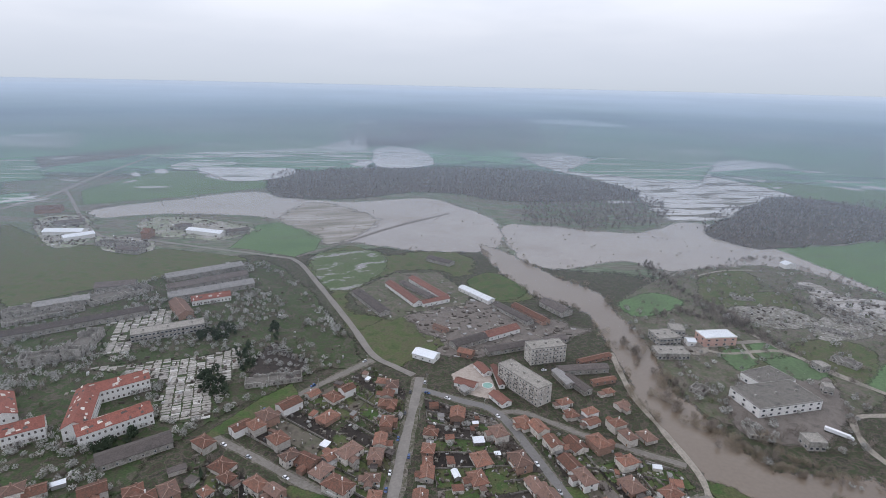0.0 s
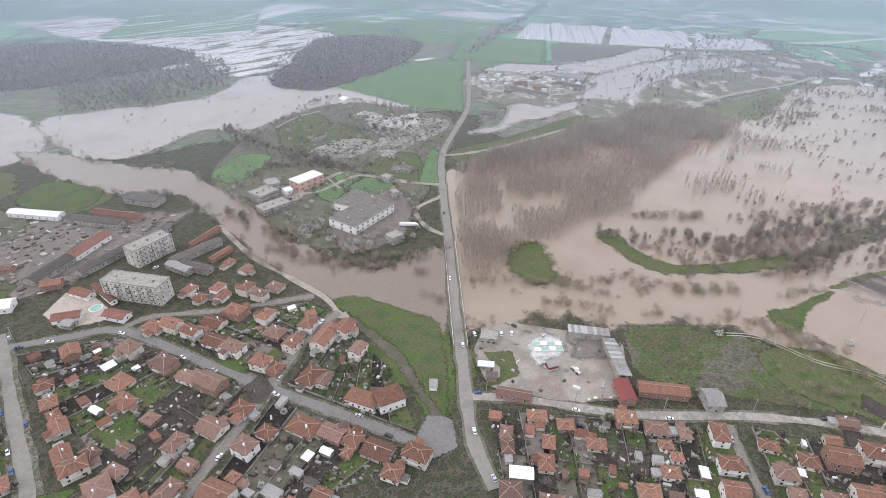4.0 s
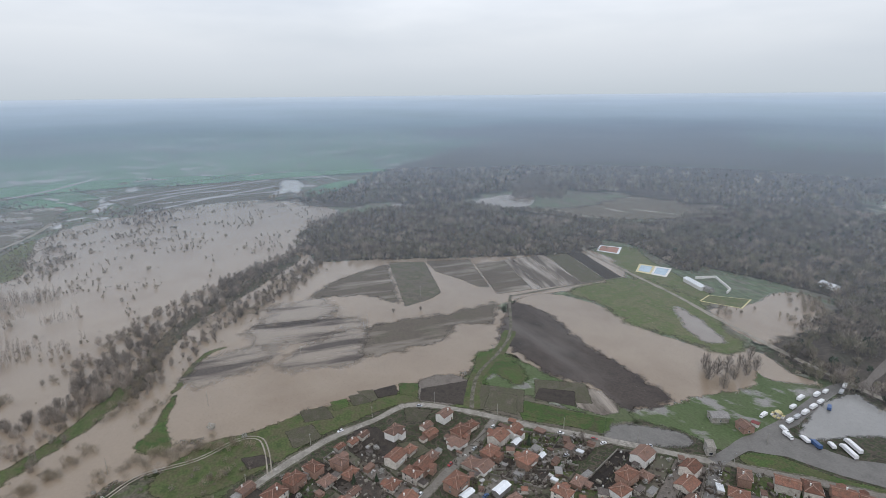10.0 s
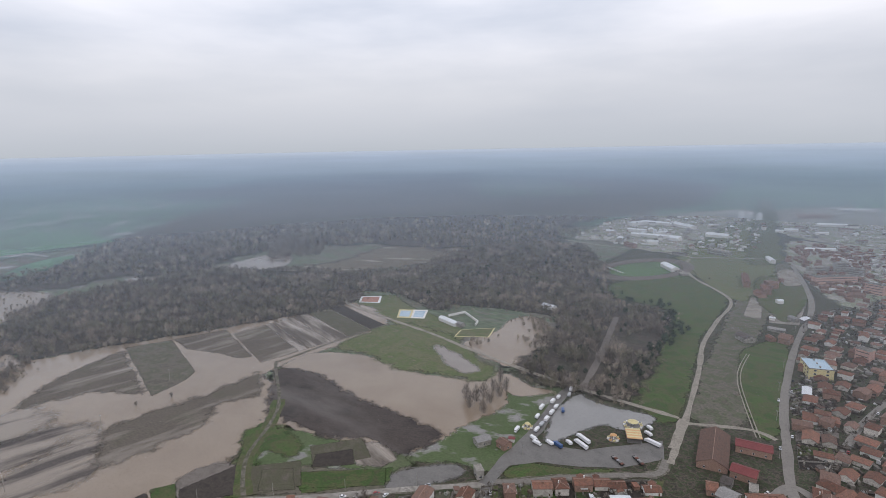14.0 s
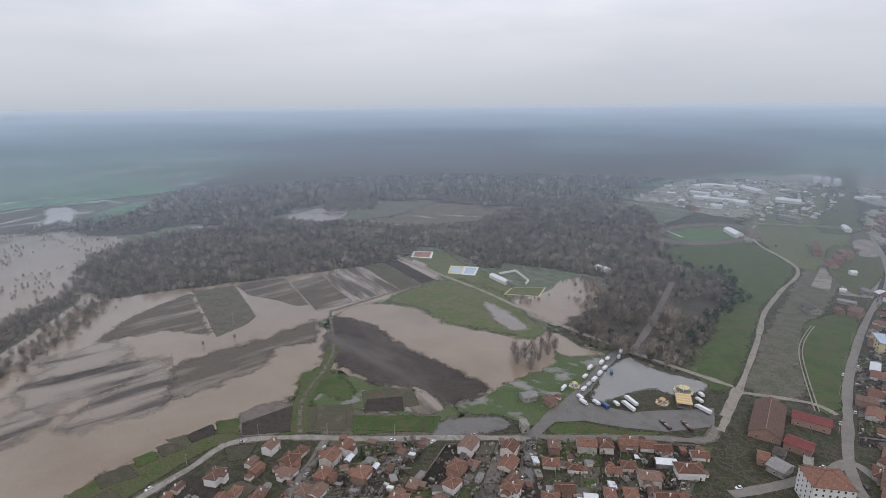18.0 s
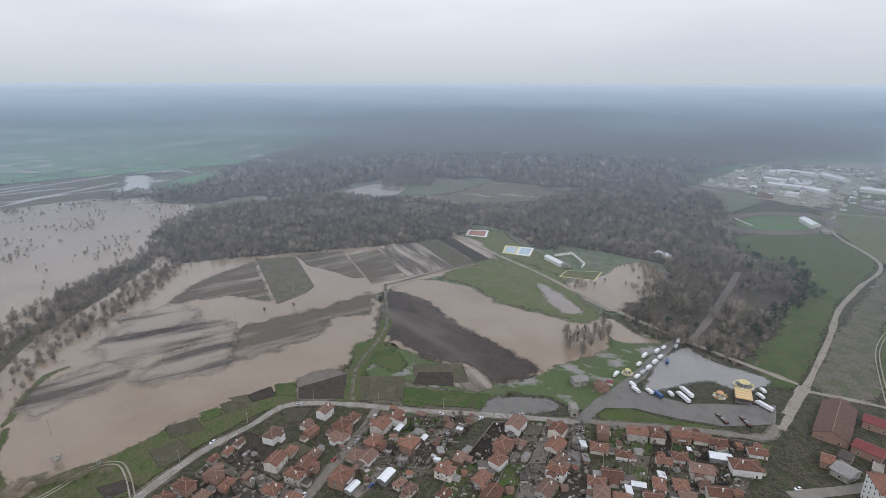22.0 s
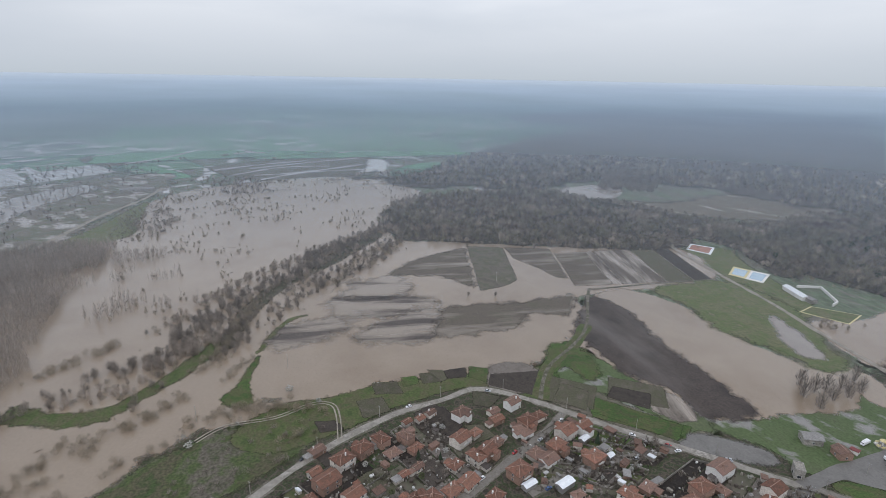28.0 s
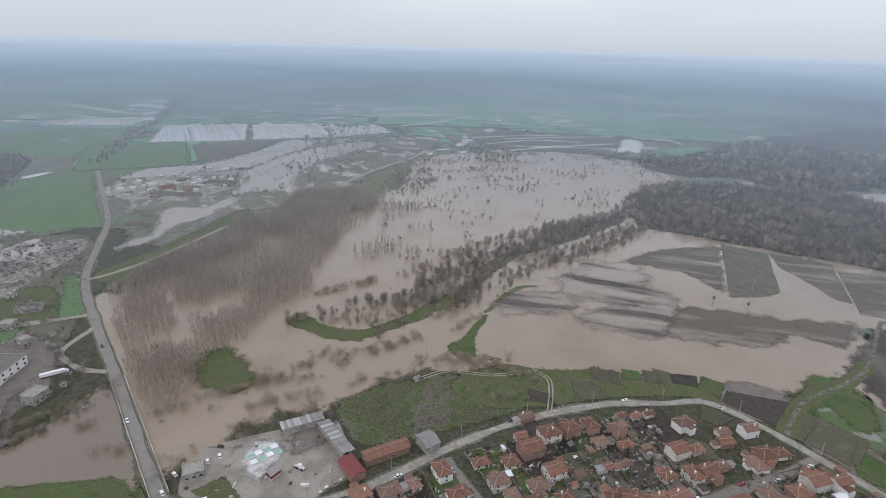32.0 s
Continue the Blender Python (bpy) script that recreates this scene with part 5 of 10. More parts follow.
# ---- builders ----
from mathutils.geometry import tessellate_polygon
RNG = np.random.default_rng(7)


def mesh_object(name, verts, faces, material=None, parent=None):
    me = bpy.data.meshes.new(name)
    me.from_pydata([tuple(v) for v in verts], [], [tuple(f) for f in faces])
    if material:
        me.materials.append(material)
    ob = new(name, me)
    if parent:
        ob.parent = parent
    return ob


def big_mesh(name, V, F, material):
    """One mesh out of arrays of vertices and triangles."""
    me = bpy.data.meshes.new(name)
    me.vertices.add(len(V))
    me.vertices.foreach_set("co", np.ascontiguousarray(V, dtype=np.float32).ravel())
    me.loops.add(len(F) * 3)
    me.loops.foreach_set("vertex_index", np.ascontiguousarray(F, dtype=np.int32).ravel())
    me.polygons.add(len(F))
    me.polygons.foreach_set("loop_start", np.arange(0, len(F) * 3, 3, dtype=np.int32))
    me.update(calc_edges=True)
    me.shade_flat()
    me.materials.append(material)
    return new(name, me)


def smooth(pts, closed, steps=5):
    """A Catmull-Rom curve through the points of the plan."""
    p = np.array(pts, float)
    n = len(p)
    out = []
    for i in range(n if closed else n - 1):
        if closed:
            a, b, c, d = p[(i - 1) % n], p[i], p[(i + 1) % n], p[(i + 2) % n]
        else:
            a, b, c, d = p[max(i - 1, 0)], p[i], p[i + 1], p[min(i + 2, n - 1)]
        for k in range(steps):
            u = k / steps
            out.append(0.5 * (2 * b + (c - a) * u + (2 * a - 5 * b + 4 * c - d) * u * u + (3 * b - a - 3 * c + d) * u ** 3))
    if not closed:
        out.append(p[-1])
    return np.array(out)


LAYER = [0.0]


def straight(pts, steps=6):
    p = np.array(pts, float)
    return np.concatenate([p[i] + (p[(i + 1) % len(p)] - p[i]) * np.linspace(0, 1, steps, endpoint=False)[:, None] for i in range(len(p))])


def patch(name, pts, material, z, ragged=0.0, steps=5, label="", category="ground", sharp=False, soft=0.0):
    """A stretch of land or water with a soft-running or straight, slightly ragged outline."""
    c = straight(pts) if sharp else smooth(pts, True, steps) if steps > 1 else np.array(pts, float)
    if ragged:
        c = c + np.array([[noise.noise((x * 0.03, y * 0.03, 3)) + 0.5 * noise.noise((x * 0.11, y * 0.11, 9)), noise.noise((x * 0.03, y * 0.03, 17)) + 0.5 * noise.noise((x * 0.11, y * 0.11, 23))] for x, y in c]) * ragged
    LAYER[0] += 0.0003
    z += LAYER[0]
    if soft:
        lo, hi = c.min(0) - soft, c.max(0) + soft
        cell = min(max((hi - lo).max() / (38 if name == "far_field" else 64), soft / 2.5, 1.5), 45)
        gx, gy = np.meshgrid(np.arange(lo[0], hi[0] + cell, cell), np.arange(lo[1], hi[1] + cell, cell))
        P = np.stack([gx.ravel(), gy.ravel()], 1)
        d2 = np.full(len(P), 1e12)
        for a, b in zip(c, np.roll(c, -1, 0)):
            ab = b - a
            u = np.clip(((P - a) @ ab) / (ab @ ab + 1e-9), 0, 1)
            d2 = np.minimum(d2, ((P - a - u[:, None] * ab) ** 2).sum(1))
        sd = np.sqrt(d2) * np.where(inside([tuple(q) for q in c], P), 1, -1)
        shore = np.clip(sd / soft * 0.5 + 0.45, 0, 1)
        nx = gx.shape[1]
        k = np.arange(len(P)).reshape(gx.shape)
        Q = np.stack([k[:-1, :-1], k[:-1, 1:], k[1:, 1:], k[1:, :-1]], -1).reshape(-1, 4)
        Q = Q[shore[Q].max(1) > 0.2]
        used = np.unique(Q)
        back = np.zeros(len(P), int)
        back[used] = np.arange(len(used))
        ob = mesh_object(name, [(x, y, z) for x, y in P[used]], back[Q].tolist(), shored(material, soft))
        ob.data.attributes.new("shore", "FLOAT", "POINT").data.foreach_set("value", shore[used].astype(np.float32))
        return tagged(ob, label or name.replace("_", " "), category, kind="structure")
    v = [Vector((x, y, 0)) for x, y in c]
    tris = tessellate_polygon([v])
    faces = []
    for a, b, d in tris:
        if (v[b] - v[a]).cross(v[d] - v[a]).z < 0:
            b, d = d, b
        faces.append((a, b, d))
    ob = mesh_object(name, [(x, y, z) for x, y in c], faces, material)
    return tagged(ob, label or name.replace("_", " "), category, kind="structure")


def ribbon(name, pts, width, material, z, label="", wobble=0.06, steps=6, crown=0.0):
    """A way of the given width along a line of the plan."""
    c = smooth(pts, False, steps)
    d = np.gradient(c, axis=0)
    d /= np.linalg.norm(d, axis=1)[:, None] + 1e-9
    nrm = np.stack([-d[:, 1], d[:, 0]], 1)
    LAYER[0] += 0.0003
    z += LAYER[0]
    verts, faces = [], []
    for i, (p, n) in enumerate(zip(c, nrm)):
        w = width / 2 * (1 + wobble * noise.noise((p[0] * 0.08, p[1] * 0.08, 1)) * 2)
        verts += [(*(p + n * w), z), (*p, z + crown), (*(p - n * w), z)]
        if i:
            k = 3 * i
            faces += [(k - 3, k - 2, k + 1, k), (k - 2, k - 1, k + 2, k + 1)]
    faces = [tuple(reversed(f)) for f in faces]
    ob = mesh_object(name, verts, faces, material)
    return tagged(ob, label or name.replace("_", " "), "road", kind="structure")


def box(x0, y0, z0, x1, y1, z1):
    v = [(x0, y0, z0), (x1, y0, z0), (x1, y1, z0), (x0, y1, z0), (x0, y0, z1), (x1, y0, z1), (x1, y1, z1), (x0, y1, z1)]
    f = [(3, 2, 1, 0), (4, 5, 6, 7), (0, 1, 5, 4), (1, 2, 6, 5), (2, 3, 7, 6), (3, 0, 4, 7)]
    return v, f


def boxes(parts):
    """Several boxes in one list of vertices and faces."""
    V, F = [], []
    for b in parts:
        v, f = box(*b)
        F += [tuple(i + len(V) for i in q) for q in f]
        V += v
    return V, F


def cylinder(r0, r1, z0, z1, n=10, cx=0, cy=0):
    V = [(cx + r * math.cos(2 * math.pi * i / n), cy + r * math.sin(2 * math.pi * i / n), z) for r, z in ((r0, z0), (r1, z1)) for i in range(n)]
    F = [(i, (i + 1) % n, n + (i + 1) % n, n + i) for i in range(n)] + [tuple(range(n, 2 * n)), tuple(reversed(range(n)))]
    return V, F


def part(name, vf, material, parent, label=""):
    ob = mesh_object(name, vf[0], vf[1], material, parent)
    if label:
        ob["label"] = label
    return ob


def thing(name, x, y, z, turn, label, category, group=""):
    ob = new(name)
    ob.matrix_world = pose(x, y, z, 0, 0, turn)
    ob.empty_display_size = 1
    return tagged(ob, label, category, group)


def share(name, me, parent, m, label=""):
    """A part on a mesh that is shared with alike parts."""
    ob = new(name, me)
    ob.parent = parent
    ob.matrix_basis = m
    if label:
        ob["label"] = label
    return ob


def inside(pts, P):
    x, y = P[:, 0], P[:, 1]
    res = np.zeros(len(P), bool)
    n = len(pts)
    for i in range(n):
        (x1, y1), (x2, y2) = pts[i], pts[(i + 1) % n]
        if y1 == y2:
            continue
        res ^= ((y1 > y) != (y2 > y)) & (x < (x2 - x1) * (y - y1) / (y2 - y1) + x1)
    return res


def scatter(pts, spacing, keep=1.0, jitter=0.9, ragged=0.0, gaps=0.0):
    """Places strewn over an outline, about spacing metres apart; ragged: how far the edge wanders; gaps: share of open ground."""
    if ragged:
        c = smooth(pts, True, 6)
        pts = [(x + ragged * (noise.noise((x * 0.012, y * 0.012, 5)) + 0.6 * noise.noise((x * 0.05, y * 0.05, 8))), y + ragged * (noise.noise((x * 0.012, y * 0.012, 15)) + 0.6 * noise.noise((x * 0.05, y * 0.05, 18)))) for x, y in c]
    a = np.array(pts, float)
    lo, hi = a.min(0), a.max(0)
    gx, gy = np.meshgrid(np.arange(lo[0], hi[0], spacing), np.arange(lo[1], hi[1], spacing))
    P = np.stack([gx.ravel(), gy.ravel()], 1)
    P = P + RNG.uniform(-0.5, 0.5, P.shape) * spacing * jitter
    P = P[inside(pts, P)]
    if gaps and len(P):
        field = np.array([noise.noise((x * 0.018, y * 0.018, 2)) + 0.5 * noise.noise((x * 0.06, y * 0.06, 4)) for x, y in P])
        P = P[field > np.quantile(field, gaps)]
    return P[RNG.random(len(P)) < keep]


def along(pts, spacing, spread, keep=1.0, clump=0.0):
    """Places strewn along a line."""
    c = smooth(pts, False, 8)
    seg = np.linalg.norm(np.diff(c, axis=0), axis=1)
    s = np.concatenate([[0], np.cumsum(seg)])
    q = np.arange(0, s[-1], spacing)
    P = np.stack([np.interp(q, s, c[:, 0]), np.interp(q, s, c[:, 1])], 1)
    if clump and len(P):
        field = np.array([noise.noise((x * 0.035, y * 0.035, 12)) + 0.4 * noise.noise((x * 0.11, y * 0.11, 14)) for x, y in P])
        P = P[field > np.quantile(field, clump)]
    P = P + RNG.normal(0, 1, P.shape) * spread
    return P[RNG.random(len(P)) < keep]


def tree_shape(rng, twigs, branches, crown=(0.32, 0.32, 0.42), centre=0.57, stem=0.02, twig=0.02, length=0.2, rise=0.6, dome=0.0):
    """A leafless tree one metre high: a tapered trunk, limbs, and a cloud of thin twigs."""
    V, F = [], []
    for i in range(3):
        a = 2.1 * i
        V += [(stem * math.cos(a), stem * math.sin(a), 0.0), (0.4 * stem * math.cos(a), 0.4 * stem * math.sin(a), centre)]
    for i in range(3):
        a, b = 2 * i, 2 * ((i + 1) % 3)
        F += [(a, b, b + 1), (a, b + 1, a + 1)]
    for i in range(branches + twigs):
        d = rng.normal(0, 1, 3)
        d /= np.linalg.norm(d)
        e = np.array(crown) * d * rng.uniform(0.55, 1.05) + (0, 0, centre)
        if i < branches:
            s, w = np.array([0, 0, rng.uniform(0.25, centre)]), stem * 0.8
        else:
            up = np.array([d[0] * 0.6, d[1] * 0.6, rise + 0.3 * d[2]])
            s, w = e - up / np.linalg.norm(up) * length * rng.uniform(0.6, 1.3), twig * rng.uniform(0.5, 1.1)
        side = np.cross(e - s, rng.normal(0, 1, 3) * (1 - dome) + d * dome * 2 if dome and i >= branches else rng.normal(0, 1, 3))
        side *= w / (np.linalg.norm(side) + 1e-9)
        k = len(V)
        V += [tuple(s - side), tuple(s + side), tuple(e)]
        F += [(k, k + 1, k + 2)]
    return np.array(V, float), np.array(F, int)


def leafy_shape(rng, clumps, crown=(0.34, 0.34, 0.32), centre=0.6, size=0.09):
    """A trunk under a loose cloud of small leaf or blossom clumps."""
    V, F = tree_shape(rng, 0, 6, crown, centre)
    trunk = (V, F)
    V2, F2 = [], []
    for i in range(clumps):
        d = rng.normal(0, 1, 3)
        d /= np.linalg.norm(d)
        c = np.array(crown) * d * rng.uniform(0.35, 1.0) ** 0.6 + (0, 0, centre)
        a, b = rng.normal(0, 1, 3), rng.normal(0, 1, 3)
        a *= size * rng.uniform(0.6, 1.2) / np.linalg.norm(a)
        b *= size * rng.uniform(0.6, 1.2) / np.linalg.norm(b)
        k = len(V2)
        V2 += [tuple(c - a), tuple(c + b), tuple(c + a), tuple(c - b * 0.8)]
        F2 += [(k, k + 1, k + 2), (k, k + 2, k + 3)]
    return trunk, (np.array(V2), np.array(F2))


def conifer_shape(rng, tiers=7):
    V, F = [], []
    for t in range(tiers):
        z, r = 0.1 + 0.85 * t / tiers, 0.2 * (1 - t / tiers) + 0.03
        for i in range(7):
            a = rng.uniform(0, 6.28)
            k = len(V)
            V += [(0, 0, z + 0.22), (r * math.cos(a - 0.35), r * math.sin(a - 0.35), z - rng.uniform(0, 0.05)), (r * math.cos(a + 0.35), r * math.sin(a + 0.35), z - rng.uniform(0, 0.05))]
            F += [(k, k + 1, k + 2)]
    return np.array(V), np.array(F)


def plant(name, shapes, P, height, material, label, z=0.0, wide=(0.85, 1.2), category="trees"):
    """Many plants of a few shapes, strewn over places, as one mesh."""
    VV, FF, TT, base = [], [], [], 0
    which = RNG.integers(0, len(shapes), len(P))
    for s, (V, F) in enumerate(shapes):
        Q = P[which == s]
        if not len(Q):
            continue
        n = len(Q)
        a = RNG.uniform(0, 6.28, n)
        h = RNG.uniform(*height, n) * np.array([1 + 0.45 * noise.noise((x * 0.02, y * 0.02, 31)) for x, y in Q])
        w = h * RNG.uniform(*wide, n)
        X = V[None, :, 0] * np.cos(a)[:, None] - V[None, :, 1] * np.sin(a)[:, None]
        Y = V[None, :, 0] * np.sin(a)[:, None] + V[None, :, 1] * np.cos(a)[:, None]
        W = np.stack([X * w[:, None] + Q[:, :1], Y * w[:, None] + Q[:, 1:2], V[None, :, 2] * h[:, None] + z], 2)
        VV.append(W.reshape(-1, 3))
        TT.append(np.repeat(RNG.uniform(-1, 1, n) * RNG.uniform(0.3, 1, n), len(V)))
        FF.append((F[None] + (np.arange(n) * len(V))[:, None, None]).reshape(-1, 3) + base)
        base += n * len(V)
    ob = big_mesh(name, np.concatenate(VV), np.concatenate(FF), material)
    ob.data.attributes.new("tone", "FLOAT", "POINT").data.foreach_set("value", np.concatenate(TT).astype(np.float32))
    return tagged(ob, label, category, kind="stuff")


# ---- the ground, the distance and the water ----
def ground_sheet():
    rings, n = [0, 300, 700, 1400, 2600, 3800, 4870], 96
    V, F = [(0, 0, -0.05)], []
    for r in rings[1:]:
        V += [(r * math.cos(2 * math.pi * i / n), r * math.sin(2 * math.pi * i / n), -0.05) for i in range(n)]
    for k in range(len(rings) - 1):
        for i in range(n):
            j = (i + 1) % n
            if k == 0:
                F.append((0, 1 + i, 1 + j))
            else:
                a, b = 1 + (k - 1) * n, 1 + k * n
                F.append((a + i, b + i, b + j, a + j))
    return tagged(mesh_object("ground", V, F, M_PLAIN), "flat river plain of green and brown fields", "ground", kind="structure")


# Glowing backdrop ring: the haze is painted as a gradient over its height.
def distance_ring():
    m = bpy.data.materials.new("hazy_distance")
    m.use_nodes = True
    n, l = m.node_tree.nodes, m.node_tree.links
    n.remove(n["Principled BSDF"])
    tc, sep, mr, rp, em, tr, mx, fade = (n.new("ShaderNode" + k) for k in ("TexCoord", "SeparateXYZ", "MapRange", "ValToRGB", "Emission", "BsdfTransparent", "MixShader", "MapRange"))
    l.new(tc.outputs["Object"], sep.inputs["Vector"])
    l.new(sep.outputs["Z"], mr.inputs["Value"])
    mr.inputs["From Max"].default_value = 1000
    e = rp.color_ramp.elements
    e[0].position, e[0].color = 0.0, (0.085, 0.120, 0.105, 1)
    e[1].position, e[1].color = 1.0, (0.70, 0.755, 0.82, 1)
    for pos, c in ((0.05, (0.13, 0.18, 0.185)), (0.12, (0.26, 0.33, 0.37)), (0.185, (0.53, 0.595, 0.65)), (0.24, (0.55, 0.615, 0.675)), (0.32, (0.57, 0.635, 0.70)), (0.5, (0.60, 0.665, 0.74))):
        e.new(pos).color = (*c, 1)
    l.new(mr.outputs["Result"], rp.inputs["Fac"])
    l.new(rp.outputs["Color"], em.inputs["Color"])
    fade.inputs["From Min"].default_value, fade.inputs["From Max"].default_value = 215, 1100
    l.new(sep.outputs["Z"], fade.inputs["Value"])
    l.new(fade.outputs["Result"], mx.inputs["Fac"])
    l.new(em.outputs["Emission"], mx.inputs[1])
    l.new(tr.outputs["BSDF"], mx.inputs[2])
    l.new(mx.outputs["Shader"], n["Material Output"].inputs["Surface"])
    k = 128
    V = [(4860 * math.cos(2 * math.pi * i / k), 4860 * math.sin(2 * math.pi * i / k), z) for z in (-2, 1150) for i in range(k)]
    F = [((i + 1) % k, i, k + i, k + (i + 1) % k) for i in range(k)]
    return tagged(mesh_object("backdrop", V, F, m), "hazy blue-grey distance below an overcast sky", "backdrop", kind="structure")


def haze_sheet():
    """An added stand-in for distance haze, thickening away from the town, lit by the sky."""
    m = bpy.data.materials.new("distance_haze")
    m.use_nodes = True
    n, l = m.node_tree.nodes, m.node_tree.links
    n.remove(n["Principled BSDF"])
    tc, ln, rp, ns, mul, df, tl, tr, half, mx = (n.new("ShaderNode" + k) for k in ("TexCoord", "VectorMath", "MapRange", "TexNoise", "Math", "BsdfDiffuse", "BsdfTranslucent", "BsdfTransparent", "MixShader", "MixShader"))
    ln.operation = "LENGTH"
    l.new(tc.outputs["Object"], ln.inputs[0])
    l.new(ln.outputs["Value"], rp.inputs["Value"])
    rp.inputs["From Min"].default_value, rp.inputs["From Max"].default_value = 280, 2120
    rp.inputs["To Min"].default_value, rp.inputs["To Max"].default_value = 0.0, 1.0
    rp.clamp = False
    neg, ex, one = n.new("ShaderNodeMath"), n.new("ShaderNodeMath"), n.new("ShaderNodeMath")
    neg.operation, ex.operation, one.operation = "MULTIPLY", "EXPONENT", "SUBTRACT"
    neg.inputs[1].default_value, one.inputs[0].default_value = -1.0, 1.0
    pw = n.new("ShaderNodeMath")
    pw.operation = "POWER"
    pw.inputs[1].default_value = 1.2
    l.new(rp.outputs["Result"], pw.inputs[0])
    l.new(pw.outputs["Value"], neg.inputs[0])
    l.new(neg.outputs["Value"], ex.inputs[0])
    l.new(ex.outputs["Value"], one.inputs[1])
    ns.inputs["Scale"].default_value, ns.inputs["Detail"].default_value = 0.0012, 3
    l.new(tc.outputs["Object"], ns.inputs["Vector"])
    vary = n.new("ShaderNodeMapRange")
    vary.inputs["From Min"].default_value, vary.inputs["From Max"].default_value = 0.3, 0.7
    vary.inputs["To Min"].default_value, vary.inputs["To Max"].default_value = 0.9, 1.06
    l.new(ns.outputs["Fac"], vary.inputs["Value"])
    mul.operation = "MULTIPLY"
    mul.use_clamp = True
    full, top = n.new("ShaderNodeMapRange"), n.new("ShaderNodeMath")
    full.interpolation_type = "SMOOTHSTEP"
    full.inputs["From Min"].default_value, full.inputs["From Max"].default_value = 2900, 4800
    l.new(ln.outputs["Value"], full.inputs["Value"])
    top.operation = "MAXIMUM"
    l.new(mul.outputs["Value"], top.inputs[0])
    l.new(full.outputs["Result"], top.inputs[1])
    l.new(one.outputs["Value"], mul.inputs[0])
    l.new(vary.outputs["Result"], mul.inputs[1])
    # haze colour painted by distance: bluer first, then paler
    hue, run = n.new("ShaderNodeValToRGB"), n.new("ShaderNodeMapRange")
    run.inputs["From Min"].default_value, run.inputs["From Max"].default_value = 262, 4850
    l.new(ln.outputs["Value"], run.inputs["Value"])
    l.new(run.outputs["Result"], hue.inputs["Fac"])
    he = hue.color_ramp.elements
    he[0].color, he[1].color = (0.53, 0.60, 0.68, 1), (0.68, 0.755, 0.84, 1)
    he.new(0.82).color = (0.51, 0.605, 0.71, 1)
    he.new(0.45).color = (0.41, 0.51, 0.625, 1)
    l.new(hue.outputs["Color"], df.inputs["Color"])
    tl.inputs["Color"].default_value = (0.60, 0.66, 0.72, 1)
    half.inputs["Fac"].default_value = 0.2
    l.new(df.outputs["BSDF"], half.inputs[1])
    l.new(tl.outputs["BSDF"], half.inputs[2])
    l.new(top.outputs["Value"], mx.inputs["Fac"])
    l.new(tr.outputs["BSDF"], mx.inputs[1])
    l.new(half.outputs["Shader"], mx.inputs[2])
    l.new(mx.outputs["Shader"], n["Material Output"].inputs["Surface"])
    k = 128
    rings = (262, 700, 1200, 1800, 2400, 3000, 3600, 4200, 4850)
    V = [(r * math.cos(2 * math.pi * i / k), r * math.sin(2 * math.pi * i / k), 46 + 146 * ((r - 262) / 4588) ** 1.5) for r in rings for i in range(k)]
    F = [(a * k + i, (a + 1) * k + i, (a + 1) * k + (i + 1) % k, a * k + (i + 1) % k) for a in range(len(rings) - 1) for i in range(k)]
    return tagged(mesh_object("mist", V, F, m), "thin pale haze sheet added over the far plain", "mist", kind="structure")


ground_sheet()
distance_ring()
haze_sheet()
TOWN = [(-620, 330), (-420, 560), (-200, 640), (0, 690), (160, 610), (300, 560), (500, 520), (470, 380), (330, 250), (360, 60), (420, -60), (380, -240), (300, -380), (250, -520), (330, -760), (420, -1150), (250, -1700), (-250, -1700), (-500, -900), (-500, -300), (-400, 0)]
patch("river_plain", [(1500 * math.cos(a), 1500 * math.sin(a) - 60) for a in np.linspace(0, 2 * math.pi, 24, endpoint=False)], M_RIVERPLAIN, -0.035, 60, label="dull olive river plain", category="ground", soft=260)
patch("town_ground", TOWN, M_GROUND, -0.02, 6, label="mottled earth and rough grass of the town", category="ground", soft=9)

# ---- land and water, laid in thin steps ----
SHARP = ("hall_court", "industry_yard", "station_lot", "depot_lawn", "field_west", "field_west_far", "field_by_track", "field_big", "paddy", "olive_field", "junction", "dark_field_back", "wet_field", "wet_field_back", "ploughed_field", "dark_field", "depot_yard", "hall_yard", "fair_lot", "school_lot", "drowned_rows", "green_strip", "brown_strip")
